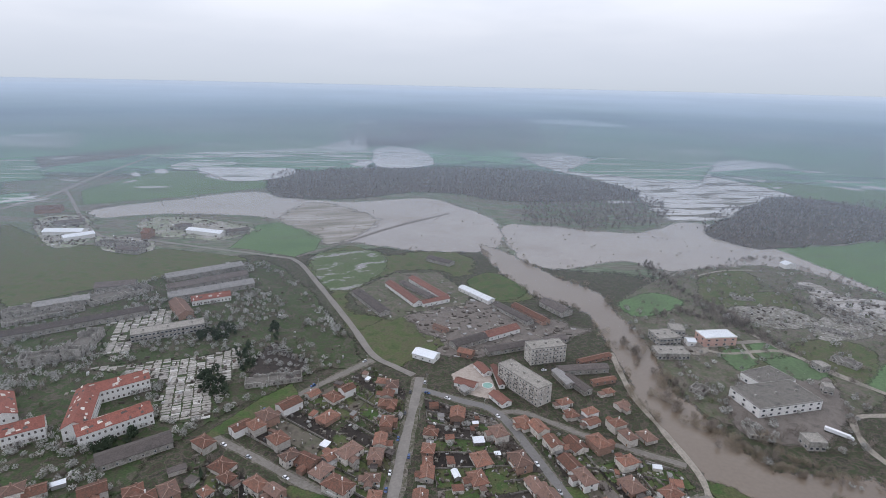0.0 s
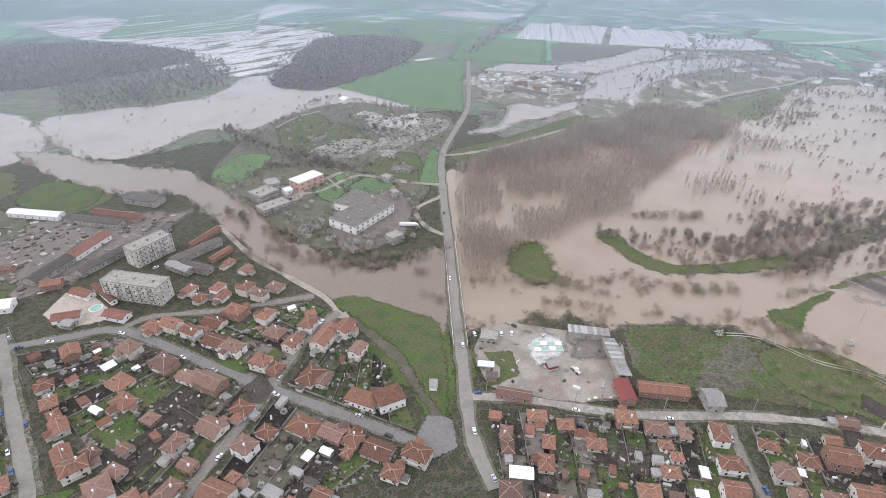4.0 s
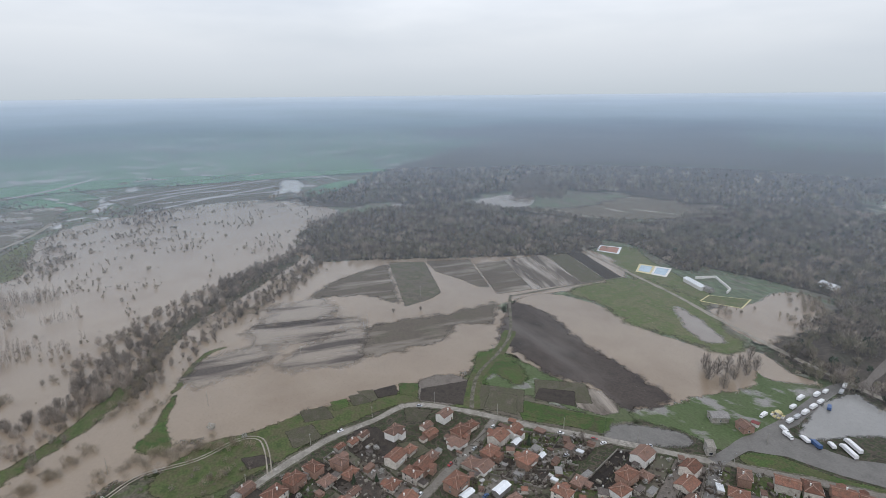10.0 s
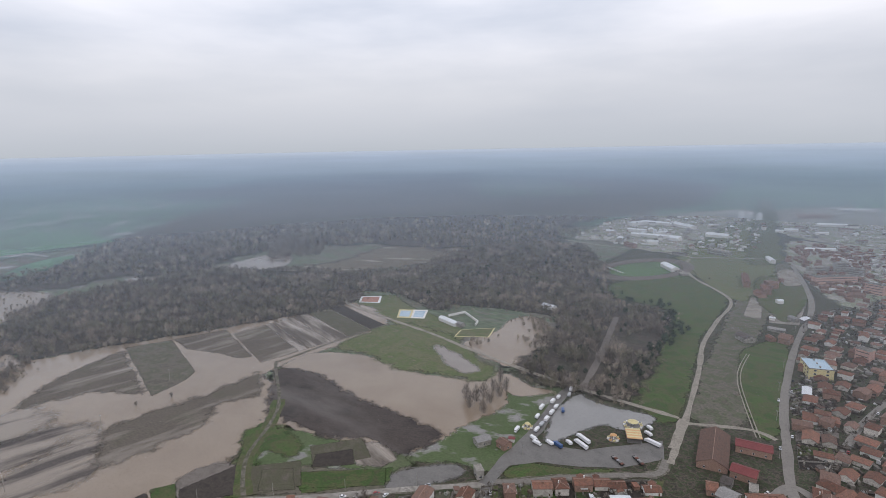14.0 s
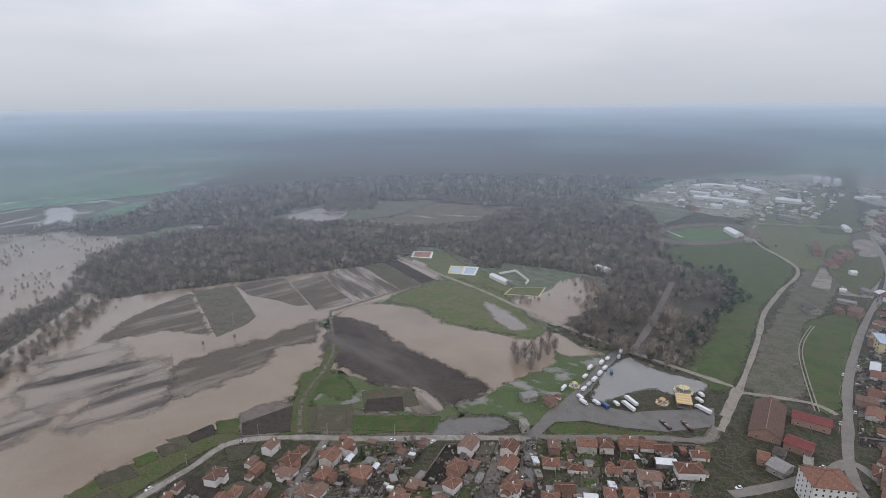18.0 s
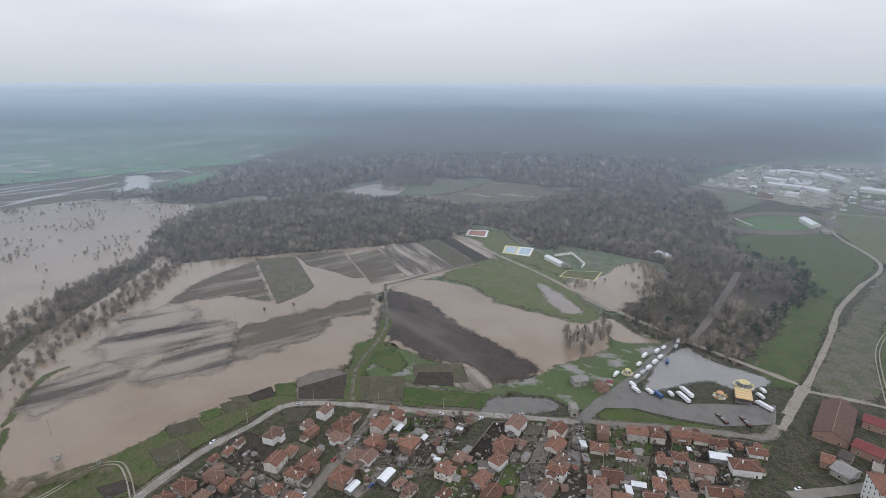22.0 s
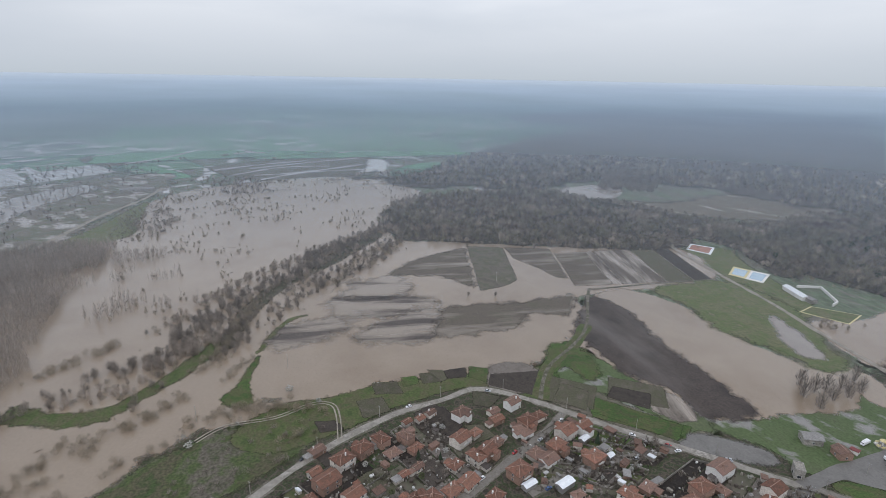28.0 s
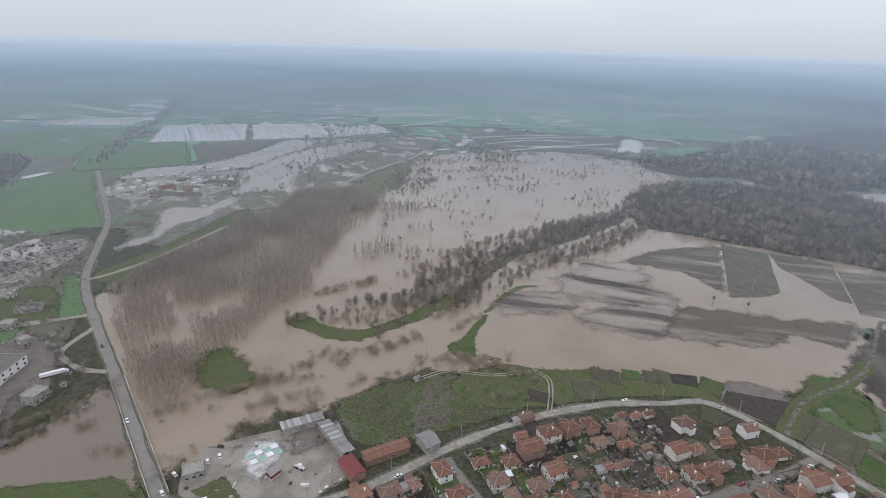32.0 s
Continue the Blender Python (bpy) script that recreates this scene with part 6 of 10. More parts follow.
# how wide the edge of a patch runs out, where it is neither crisp nor the usual few metres
EDGE = {"far_woodland": 90, "dark_field_west": 45, "streaked_field": 14, "roadside_grass": 12, "wet_meadow_north": 22, "paddy": 0, "drowned_rows": 0, "depot_yard": 0, "fair_lot": 0, "school_lot": 0, "green_strip": 0, "brown_strip": 0, "field_west": 3, "field_west_far": 6, "field_by_track": 3, "field_big": 4, "olive_field": 3, "dark_field_back": 12, "wet_field": 5, "wet_field_back": 4, "ploughed_field": 11, "dark_field": 14, "lawn": 18, "lawn_water": 9, "plough_water": 10, "plot_water": 7, "industry_yard": 8, "works_ground": 40, "works_ground_back": 40, "far_town_ground": 20, "drowned_field": 22, "drowned_field_back": 26, "wet_grass": 8, "island": 16, "island_long": 6, "island_ridge": 6, "lot_verge": 2, "island_bank": 3, "hall_yard": 16, "far_meadow": 30, "depot_lawn": 2, "station_lot": 2, "flood_meadow": 6, "flood_north_far": 30, "drowned_village_ground": 20, "flood_north": 9, "flood_north_east": 9, "marsh": 30, "sheet_water": 14, "dark_field_west": 12, "clearing": 30, "fair_pond": 5, "river_bank_grass": 4, "mud_path": 3, "junction": 2, "shore_plots": 3, "rail_meadow": 8, "stadium_meadow": 9, "grass_stripe": 4}
for nm, pts, m, z, rag, lab in (
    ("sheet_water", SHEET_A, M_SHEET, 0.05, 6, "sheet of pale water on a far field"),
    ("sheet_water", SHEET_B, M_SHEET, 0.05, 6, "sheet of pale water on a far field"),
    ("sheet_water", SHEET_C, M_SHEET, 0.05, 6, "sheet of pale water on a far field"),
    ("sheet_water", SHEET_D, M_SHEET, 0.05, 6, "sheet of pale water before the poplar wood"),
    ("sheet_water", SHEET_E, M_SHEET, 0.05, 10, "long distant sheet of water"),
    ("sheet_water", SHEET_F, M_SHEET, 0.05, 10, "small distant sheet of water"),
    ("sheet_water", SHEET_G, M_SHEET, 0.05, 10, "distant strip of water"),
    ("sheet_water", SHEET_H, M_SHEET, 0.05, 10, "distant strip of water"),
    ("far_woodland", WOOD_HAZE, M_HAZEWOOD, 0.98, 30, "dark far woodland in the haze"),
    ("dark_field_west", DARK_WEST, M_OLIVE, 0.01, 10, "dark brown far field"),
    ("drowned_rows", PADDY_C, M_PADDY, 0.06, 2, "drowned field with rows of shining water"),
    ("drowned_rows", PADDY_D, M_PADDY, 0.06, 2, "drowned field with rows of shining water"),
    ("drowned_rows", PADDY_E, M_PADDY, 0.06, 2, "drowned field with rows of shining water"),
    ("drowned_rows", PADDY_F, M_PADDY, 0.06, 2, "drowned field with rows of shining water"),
    ("drowned_rows", PADDY_G, M_WETGREEN, 0.06, 2, "soaked field with strips of water"),
    ("green_strip", STRIP_GREEN, M_GREEN, 0.04, 2, "long green wheat field"),
    ("green_strip", STRIP_GREEN_B, M_GREEN, 0.04, 2, "bright green wheat field"),
    ("brown_strip", STRIP_BROWN, M_OLIVE, 0.04, 2, "brown stubble field"),
    ("field_west", GREEN_WEST, M_GREEN, 0.02, 3, "bright green field of young wheat"),
    ("field_west_far", GREEN_WEST_FAR, M_WETGREEN, 0.02, 5, "green wheat field with standing water"),
    ("meadow_west", MEADOW_WEST, M_GRASS, 0.02, 6, "dull green open meadow"),
    ("field_by_track", GREEN_TRACK, M_GREEN, 0.02, 3, "green wheat field by the dike"),
    ("roadside_grass", GREEN_ROADSIDE, M_GRASS, 0.02, 8, "soaked grass beside the road"),
    ("field_big", GREEN_BIG, M_GREEN, 0.02, 3, "large flat green field"),
    ("river_bank_grass", GREEN_BANK, M_BANK, 0.04, 3, "fresh green grass on the river bank"),
    ("scrub_west", SCRUB_WEST, M_SCRUB, 0.02, 6, "scrubby ground between abandoned barracks"),
    ("scrub_east", SCRUB_EAST, M_RAILLAND, 0.02, 6, "scrubby ground behind the factory"),
    ("factory_grass", GREEN_FACTORY, M_GRASS, 0.05, 3, "green grass by the factory"),
    ("stadium_meadow", MEADOW_STADIUM, M_BANK, 0.02, 5, "green meadow beside the stadium"),
    ("rail_meadow", MEADOW_RAIL, M_RAILLAND, 0.02, 5, "dull olive waste ground along the old railway"),
    ("town_edge_grass", GREEN_TOWN_EDGE, M_BANK, 0.05, 3, "green strip beside the boulevard"),
    ("fair_grass", GREEN_FAIR, M_WETGRASS, 0.05, 5, "soaked green grass by the fairground"),
    ("camp_lawn", LAWN_CAMP, M_MEADOW, 0.05, 3, "green lawn by the swimming pools"),
    ("garden_strip", MUD_GARDENS, M_OLIVE, 0.04, 2, "brown and olive vegetable plots"),
    ("flood_east", FLOOD_EAST, M_WATER, 0.06, 5, "brown flood water over the river meadows"),
    ("flood_meadow", FLOOD_MEADOW, M_WATER, 0.10, 6, "brown flood water over the lower meadow"),
    ("flood_pond", FLOOD_POND, M_WATER, 0.06, 4, "brown flood water among trees"),
    ("flood_north", FLOOD_NORTH, M_PALE, 0.06, 6, "pale flood water over fields"),
    ("flood_north_east", FLOOD_NORTH_EAST, M_PALE, 0.06, 6, "pale flood water beside the poplar woods"),
    ("flood_north_far", FLOOD_NORTH_FAR, M_MARSHNORTH, 0.05, 8, "drowned marsh with shining water"),
    ("flood_far", FLOOD_FAR_RIGHT, M_PALE, 0.06, 6, "sheet of water in a forest clearing"),
    ("pond_west", POND_WEST, M_PALE, 0.06, 5, "pale water standing on a field"),
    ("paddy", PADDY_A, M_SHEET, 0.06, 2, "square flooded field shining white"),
    ("drowned_village_ground", PADDY_B, M_MARSH, 0.05, 5, "flooded ground round a farm"),
    ("lagoon", LAGOON_A, M_STREAKWATER, 0.06, 8, "long sheet of water on a field"),
    ("lagoon_east", LAGOON_B, M_STREAKWATER, 0.96, 8, "sheet of water before the woods"),
    ("grass_slope", GREEN_SLOPE, M_GRASS, 0.09, 3, "green slope beside the flooded poplars"),
    ("grass_stripe", GREEN_STRIPE, M_MEADOW, 0.09, 3, "green strip of land in the flood"),
    ("island", ISLAND_A, M_GRASS, 0.10, 4, "green island in the flood"),
    ("island_long", ISLAND_B, M_GRASS, 0.10, 4, "long wooded island in the flood"),
    ("island_ridge", ISLAND_RIDGE, M_FALLOW, 0.10, 4, "wooded ridge along the drowned river bank"),
    ("river_bank_grass", SPIT, M_BANK, 0.10, 2, "green spit with wheel ruts at the water"),
    ("garden_strip", GARDEN_BROWN, M_MUDTRACK, 0.145, 1, "wide brown dug field beside the street"),
    ("lot_verge", LOT_VERGE, M_BANK, 0.11, 1.5, "green verge beside the fairground"),
    ("island_bank", ISLAND_C, M_GRASS, 0.10, 2, "narrow grassy bank in the flood"),
    ("scrub_meadow", GREEN_SCRUB, M_WASTE, 0.10, 3, "rough green meadow behind the depot"),
    ("shore_plots", GREEN_SHORE, M_GRASS, 0.10, 2, "green shore with vegetable plots"),
    ("drowned_field", FIELD_STREAK_A, M_STREAK, 0.10, 6, "drowned field with streaks of mud"),
    ("drowned_field", FIELD_STREAK_B, M_STREAK, 0.10, 6, "drowned field with streaks of mud"),
    ("drowned_field", FIELD_STREAK_C, M_STREAK, 0.10, 6, "drowned field with streaks of mud"),
    ("drowned_field_back", FIELD_SMUDGE, M_STREAK, 0.10, 6, "muddy shoal under shallow flood water"),
    ("lawn_water", LAWN_WATER, M_PALE, 0.13, 3, "rain water standing on the meadow"),
    ("flood_pond", POND_TONGUE, M_WATER, 0.065, 3, "shallow flood water beside the track"),
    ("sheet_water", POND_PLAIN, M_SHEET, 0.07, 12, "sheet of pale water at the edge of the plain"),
    ("grass_stripe", STRIP_PLAIN, M_TEAL, 0.07, 8, "long green field before the forest"),
    ("dark_field_west", DARK_PLAIN, M_OLIVE, 0.05, 10, "dull drowned stubble field"),
    ("dark_field_west", DARK_PLAIN_B, M_OLIVE, 0.05, 10, "dark far field"),
    ("dark_field", FIELD_DARK, M_WETSOIL, 0.12, 4, "brown stubble field standing out of the flood"),
    ("dark_field_back", FIELD_DARK_B, M_WETSOIL, 0.12, 2, "soaked brown field"),
    ("olive_field", FIELD_OLIVE, M_OLIVE, 0.13, 1, "olive field beside the forest"),
    ("wet_field", FIELD_WET_A, M_WETSOIL, 0.12, 2, "half-drowned brown field"),
    ("plot_water", PLOT_WET, M_WETGRASS, 0.10, 6, "soaked grass between plots"),
    ("works_ground", INDUSTRY_LAND, M_TOWNLAND, 0.03, 20, "pale yards round far workshops"),
    ("works_ground_back", INDUSTRY_LAND_B, M_TOWNLAND, 0.03, 20, "pale yards round far workshops"),
    ("far_town_ground", TOWN_FAR_B, M_TOWNLAND, 0.03, 10, "pale streets and yards of the far town"),
    ("far_meadow", MEADOW_FAR, M_MEADOW, 0.03, 10, "dull green meadow before the works"),
    ("station_lot", LOT_STATION, M_CONCRETE, 0.10, 0.5, "pale concrete lot"),
    ("industry_yard", YARD_INDUSTRY, M_MUDTRACK, 0.06, 3, "muddy yard between workshops"),
    ("industry_grass", GRASS_INDUSTRY, M_GRASS, 0.06, 3, "green waste ground beside the road"),
    ("industry_grass_back", GRASS_INDUSTRY_B, M_GRASS, 0.06, 3, "green waste ground by the river"),
    ("ploughed_field", PLOUGHED, M_PLOUGH, 0.12, 1, "dark ploughed field, wet at its edges"),
    ("lawn", LAWN, M_MEADOW, 0.12, 4, "flat green meadow between flood and track"),
    ("depot_yard", YARD_DEPOT, M_CONCRETE, 0.12, 1, "worn concrete yard of the depot"),
    ("hall_yard", YARD_NORTH, M_MUDTRACK, 0.06, 2, "muddy yard between long halls"),
    ("marsh", MARSH_A, M_MARSH, 0.05, 14, "brown marsh with sheets of water"),
    ("sheet_water", MARSH_SHEET_A, M_PALE, 0.085, 8, "sheet of flood water between scrub"),
    ("sheet_water", MARSH_SHEET_B, M_PALE, 0.085, 8, "long arm of flood water"),
    ("sheet_water", MARSH_SHEET_C, M_PALE, 0.085, 8, "flood water beside the road"),
    ("works_yard", VILLAGE_YARD, M_TOWNLAND, 0.09, 4, "pale yards of a drowned village"),
    ("clearing", CLEARING, M_CLEARING, 0.10, 14, "pale damp clearing between the woods"),
    ("clearing_green", CLEARING_B, M_OLIVE, 0.11, 8, "green glade in the wood"),
    ("clearing_green", CAMP_GLADE, M_GRASS, 0.11, 8, "green glade in the wood"),
    ("ruin_yard_back", YARD_RUIN_B, M_SCRUB, 0.06, 3, "broken concrete slabs with weeds"),
    ("wet_meadow_north", WET_NORTH, M_SHOAL, 0.09, 6, "soaked meadow under shallow flood water"),
    ("hall_court", COURT_HALLS, M_RAILLAND, 0.065, 3, "weedy court round the long halls"),
    ("wet_grass", WET_ROADSIDE, M_WETGRASS, 0.08, 4, "green meadow with pools of rain water"),
    ("river_bank_grass", GREEN_RIVERSIDE, M_BANK, 0.08, 3, "fresh green grass beside the river"),
    ("field_green", GREEN_E1, M_GREEN, 0.05, 3, "green field beside the river"),
    ("field_green", GREEN_E2, M_GRASS, 0.05, 3, "dull green field"),
    ("field_green", GREEN_E5, M_GRASS, 0.045, 3, "rough green slope behind the hedges"),
    ("field_green", GREEN_E6, M_GREEN, 0.055, 2, "small bright green lawn by the factory"),
    ("field_green", GREEN_E7, M_GREEN, 0.055, 2, "small bright green lawn by the factory"),
    ("field_green", GREEN_E8, M_GREEN, 0.055, 2, "bright green grass along the track"),
    ("white_hall_yard", YARD_E, M_CONCRETE, 0.06, 2, "pale dirt yard before the white hall"),
    ("rail_yard", RUBBLE_E3, M_SLABLAND, 0.06, 5, "pale bare ground of an old rail yard"),
    ("burnt_rubble", RUBBLE_E4, M_RUBBLE, 0.06, 4, "smoking rubble and ash"),
    ("works_yard", WORKS_A, M_TOWNLAND, 0.06, 3, "grey yard full of scrap and stacks"),
    ("works_yard", WORKS_B, M_TOWNLAND, 0.06, 3, "grey farm yard with sheds"),
    ("works_yard", WORKS_C, M_TOWNLAND, 0.06, 3, "grey yard full of stacks beside the road"),
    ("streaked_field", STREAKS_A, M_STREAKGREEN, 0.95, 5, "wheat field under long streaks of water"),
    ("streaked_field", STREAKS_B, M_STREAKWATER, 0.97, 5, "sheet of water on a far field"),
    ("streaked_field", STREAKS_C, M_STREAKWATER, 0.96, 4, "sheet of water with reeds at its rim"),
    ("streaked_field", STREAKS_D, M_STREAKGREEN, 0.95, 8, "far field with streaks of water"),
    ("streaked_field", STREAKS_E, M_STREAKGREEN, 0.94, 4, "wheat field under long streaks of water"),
    ("field_green", GREEN_E3, M_GRASS, 0.05, 3, "green field behind the factory"),
    ("field_green", GREEN_E4, M_GREEN, 0.05, 3, "green strip beside the road"),
    ("factory_yard", FACTORY_YARD, M_MUDTRACK, 0.05, 3, "grey yard round the factory"),
    ("rubble_ground", RUBBLE_E1, M_RUBBLE, 0.05, 5, "pale rubble of demolished sheds"),
    ("rubble_ground", RUBBLE_E2, M_RUBBLE, 0.05, 4, "rows of pale foundations in weeds"),
    ("burnt_ground", BURNT, M_SOIL, 0.06, 3, "black burnt ground beside a ruin"),
    ("ruin_yard", YARD_RUIN, M_SCRUB, 0.06, 4, "broken concrete slabs with weeds"),
    ("depot_lawn", DEPOT_LAWN, M_GRASS, 0.14, 1, "small fenced lawn beside the depot"),
    ("depot_verge", DEPOT_VERGE, M_GRASS, 0.14, 1, "green verge beside the road"),
    ("fair_lot", LOT_FAIR, M_LOT, 0.10, 1, "wet grey asphalt of the fairground"),
    ("fair_pond", FAIR_POND, M_PUDDLE, 0.12, 4, "grey rain water over the fairground"),
    ("river_bank_grass", BANK_LAWN, M_BANK, 0.105, 2, "trodden green lawn beside the bridge road"),
    ("river_bank_grass", YARD_LAWN, M_BANK, 0.10, 2, "green yard behind the corner house"),
    ("wet_grass", TRACK_GREEN, M_BANK, 0.108, 3, "bright grass along the field track"),
    ("plot_pool", PLOT_POOL, M_WETSTRIP, 0.11, 2, "grey rain water between garden plots"),
    ("street_bay", LOT_BAY, M_LOT, 0.19, 1, "wet asphalt bay beside the street"),
    ("rail_strip", RAIL_GREEN, M_GRASS, 0.10, 6, "dull green strip along the railway"),
    ("rail_strip", RAIL_MEADOW_FAR, M_MEADOW, 0.09, 6, "rough meadow beside the stadium road"),
    ("far_town_ground", TOWN_FIELD, M_TOWNLAND, 0.06, 8, "pale streets and yards of the far town"),
    ("rail_strip", STATION_GREEN, M_GRASS, 0.11, 4, "green yards beside the boulevard"),
    ("bare_lot", BARE_LOT, M_CONCRETE, 0.13, 3, "bare pale lot"),
    ("mud_path", MUD_PATH, M_FALLOW, 0.125, 2.5, "trodden muddy path across the lawn"),
    ("junction", JUNCTION, M_DARKROAD, 0.128, 1, "worn asphalt where the streets meet"),
    ("school_lot", LOT_SCHOOL, M_CONCRETE, 0.10, 0, "pale concrete yard"),
):
    patch(nm, pts, m, z, rag, sharp=nm in SHARP, label=lab, category="water" if m in (M_WATER, M_PALE, M_PUDDLE, M_RIVER) else "ground", soft=EDGE.get(nm, 6))
RIVER = RIVER_WEST_BANK + RIVER_EAST_BANK[::-1]
patch("river", RIVER, M_RIVER, 0.065, 2, label="swollen brown river", category="water", soft=3)

for rows, m, z, lab in ((DUG_GARDENS, M_TILLED, 0.185, "dark dug vegetable garden"), (FALLOW_GARDENS, M_FALLOW, 0.175, "dull brown fallow garden"), (HOUSE_LAWNS, M_BANK, 0.165, "fresh green lawn behind a house")):
    for pts in rows:
        patch("garden_plot", pts, m, z, 0.8, steps=1, sharp=True, label=lab, category="garden", soft=1.6)

# strips of the half-drowned field before the wood
STRIPS = ((0.0, 0.27, M_WETSOIL, "brown field strip, half drowned"), (0.27, 0.34, M_WETSTRIP, "narrow drowned field strip"), (0.34, 0.52, M_WETSTRIP, "field strip with water in its furrows"), (0.52, 0.66, M_WETSTRIP, "field strip with water in its furrows"), (0.66, 0.86, M_FALLOW, "dull brown field strip"), (0.86, 1.0, M_TILLED, "dark ploughed field strip"))
for u0, u1, m, lab in STRIPS:
    a, b, c, d = (np.array(p, float) for p in STRIP_FIELD)
    u0, u1 = u0 + 0.003, u1 - 0.003
    pts = [tuple(p) for p in (a + (b - a) * u0, a + (b - a) * u1, d + (c - d) * u1, d + (c - d) * u0)]
    patch("field_strip", pts, m, 0.12, 0.6, sharp=True, label=lab, category="field", soft=2.5)

# wet and green parcels of the far plain, laid out as strips beside one another
rng = random.Random(5)
def parcel(x, y, w, d, turn, m, z, lab):
    c, s = math.cos(radians(turn)), math.sin(radians(turn))
    pts = [(x + c * a - s * b, y + s * a + c * b) for a, b in ((-w, -d), (0, -d), (w, -d), (w, 0), (w, d), (0, d), (-w, d), (-w, 0))]
    patch("far_field", pts, m, z, 6, steps=1, label=lab, category="field", soft=18)
PARCEL = [0.02 * k for k in range(40)]
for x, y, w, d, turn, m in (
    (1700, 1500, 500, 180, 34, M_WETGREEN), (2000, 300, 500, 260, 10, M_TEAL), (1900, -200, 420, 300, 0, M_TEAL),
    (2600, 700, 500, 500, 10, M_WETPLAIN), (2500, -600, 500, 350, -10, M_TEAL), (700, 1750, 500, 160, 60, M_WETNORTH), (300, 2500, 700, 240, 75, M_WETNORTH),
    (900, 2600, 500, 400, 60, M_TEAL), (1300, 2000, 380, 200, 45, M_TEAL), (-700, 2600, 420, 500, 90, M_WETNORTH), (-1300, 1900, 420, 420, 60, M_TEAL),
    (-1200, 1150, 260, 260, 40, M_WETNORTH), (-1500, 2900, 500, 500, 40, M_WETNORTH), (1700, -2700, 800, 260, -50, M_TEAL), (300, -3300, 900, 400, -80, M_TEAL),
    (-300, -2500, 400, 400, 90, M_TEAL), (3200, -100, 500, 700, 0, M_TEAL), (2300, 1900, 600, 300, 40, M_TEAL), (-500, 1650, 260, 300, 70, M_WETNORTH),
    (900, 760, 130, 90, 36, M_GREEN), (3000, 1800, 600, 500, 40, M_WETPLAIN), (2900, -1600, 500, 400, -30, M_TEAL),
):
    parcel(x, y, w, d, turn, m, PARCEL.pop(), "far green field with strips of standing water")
for x, y, w, d, turn in ((2350, -2600, 130, 18, 50), (2700, -2400, 220, 22, 45), (650, 3250, 330, 40, -20), (250, 3300, 200, 40, 10), (3600, -1300, 260, 30, 70), (1250, -2500, 200, 26, 20), (-420, 3000, 60, 90, 0)):
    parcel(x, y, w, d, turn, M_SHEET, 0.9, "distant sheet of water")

# the chequer of the far plain: long narrow fields, green, brown and drowned
fp = random.Random(17)
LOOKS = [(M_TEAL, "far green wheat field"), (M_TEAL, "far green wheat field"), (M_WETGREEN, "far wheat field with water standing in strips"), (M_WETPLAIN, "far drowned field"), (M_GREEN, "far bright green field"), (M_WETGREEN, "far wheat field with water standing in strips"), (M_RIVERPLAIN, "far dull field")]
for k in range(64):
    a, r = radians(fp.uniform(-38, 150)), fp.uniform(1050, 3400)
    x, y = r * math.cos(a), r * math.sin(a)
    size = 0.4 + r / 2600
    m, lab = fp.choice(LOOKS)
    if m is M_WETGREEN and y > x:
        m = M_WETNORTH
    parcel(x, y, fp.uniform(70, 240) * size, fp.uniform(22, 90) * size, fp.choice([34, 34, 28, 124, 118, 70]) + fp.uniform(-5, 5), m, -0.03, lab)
V, F = [], []
for k in range(720):
    a, r = radians(fp.choice([fp.uniform(-22, 20), fp.uniform(-12, 14), fp.uniform(20, 60), fp.uniform(60, 140)])), fp.uniform(1050, 3300)
    x, y = r * math.cos(a) + fp.gauss(0, 40), r * math.sin(a) + fp.gauss(0, 40)
    w, d, t = fp.uniform(5, 42) * (0.5 + r / 2400), fp.uniform(4, 14) * (0.4 + r / 2000), radians(fp.choice([34, 124, 70, -10, 10]) + fp.uniform(-9, 9))
    c, sn = math.cos(t), math.sin(t)
    n0 = len(V)
    for u, v in ((-w, -0.3 * d), (-w * 0.5, -d), (w * 0.4, -d * 0.8), (w, 0), (w * 0.5, d), (-w * 0.6, d * 0.9)):
        V.append((x + c * u - sn * v, y + sn * u + c * v, 0.032 + 0.00003 * k))
    F += [(n0, n0 + 1, n0 + 5), (n0 + 1, n0 + 2, n0 + 5), (n0 + 2, n0 + 4, n0 + 5), (n0 + 2, n0 + 3, n0 + 4)]
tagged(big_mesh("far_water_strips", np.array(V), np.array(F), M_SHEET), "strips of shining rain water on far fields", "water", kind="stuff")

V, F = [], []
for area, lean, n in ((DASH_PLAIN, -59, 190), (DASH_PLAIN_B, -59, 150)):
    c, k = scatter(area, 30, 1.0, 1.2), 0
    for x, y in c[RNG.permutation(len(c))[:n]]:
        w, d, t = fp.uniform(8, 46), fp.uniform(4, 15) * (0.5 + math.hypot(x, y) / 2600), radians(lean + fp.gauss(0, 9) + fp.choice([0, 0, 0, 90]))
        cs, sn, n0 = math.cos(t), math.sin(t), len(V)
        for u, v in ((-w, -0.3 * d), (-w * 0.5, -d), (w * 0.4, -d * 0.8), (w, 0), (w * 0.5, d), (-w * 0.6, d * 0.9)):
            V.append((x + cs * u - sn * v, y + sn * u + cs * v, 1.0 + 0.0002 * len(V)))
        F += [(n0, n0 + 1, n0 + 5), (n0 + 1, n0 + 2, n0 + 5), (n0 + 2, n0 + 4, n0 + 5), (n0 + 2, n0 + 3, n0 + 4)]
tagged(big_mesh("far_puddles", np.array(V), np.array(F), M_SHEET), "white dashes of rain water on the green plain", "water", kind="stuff")
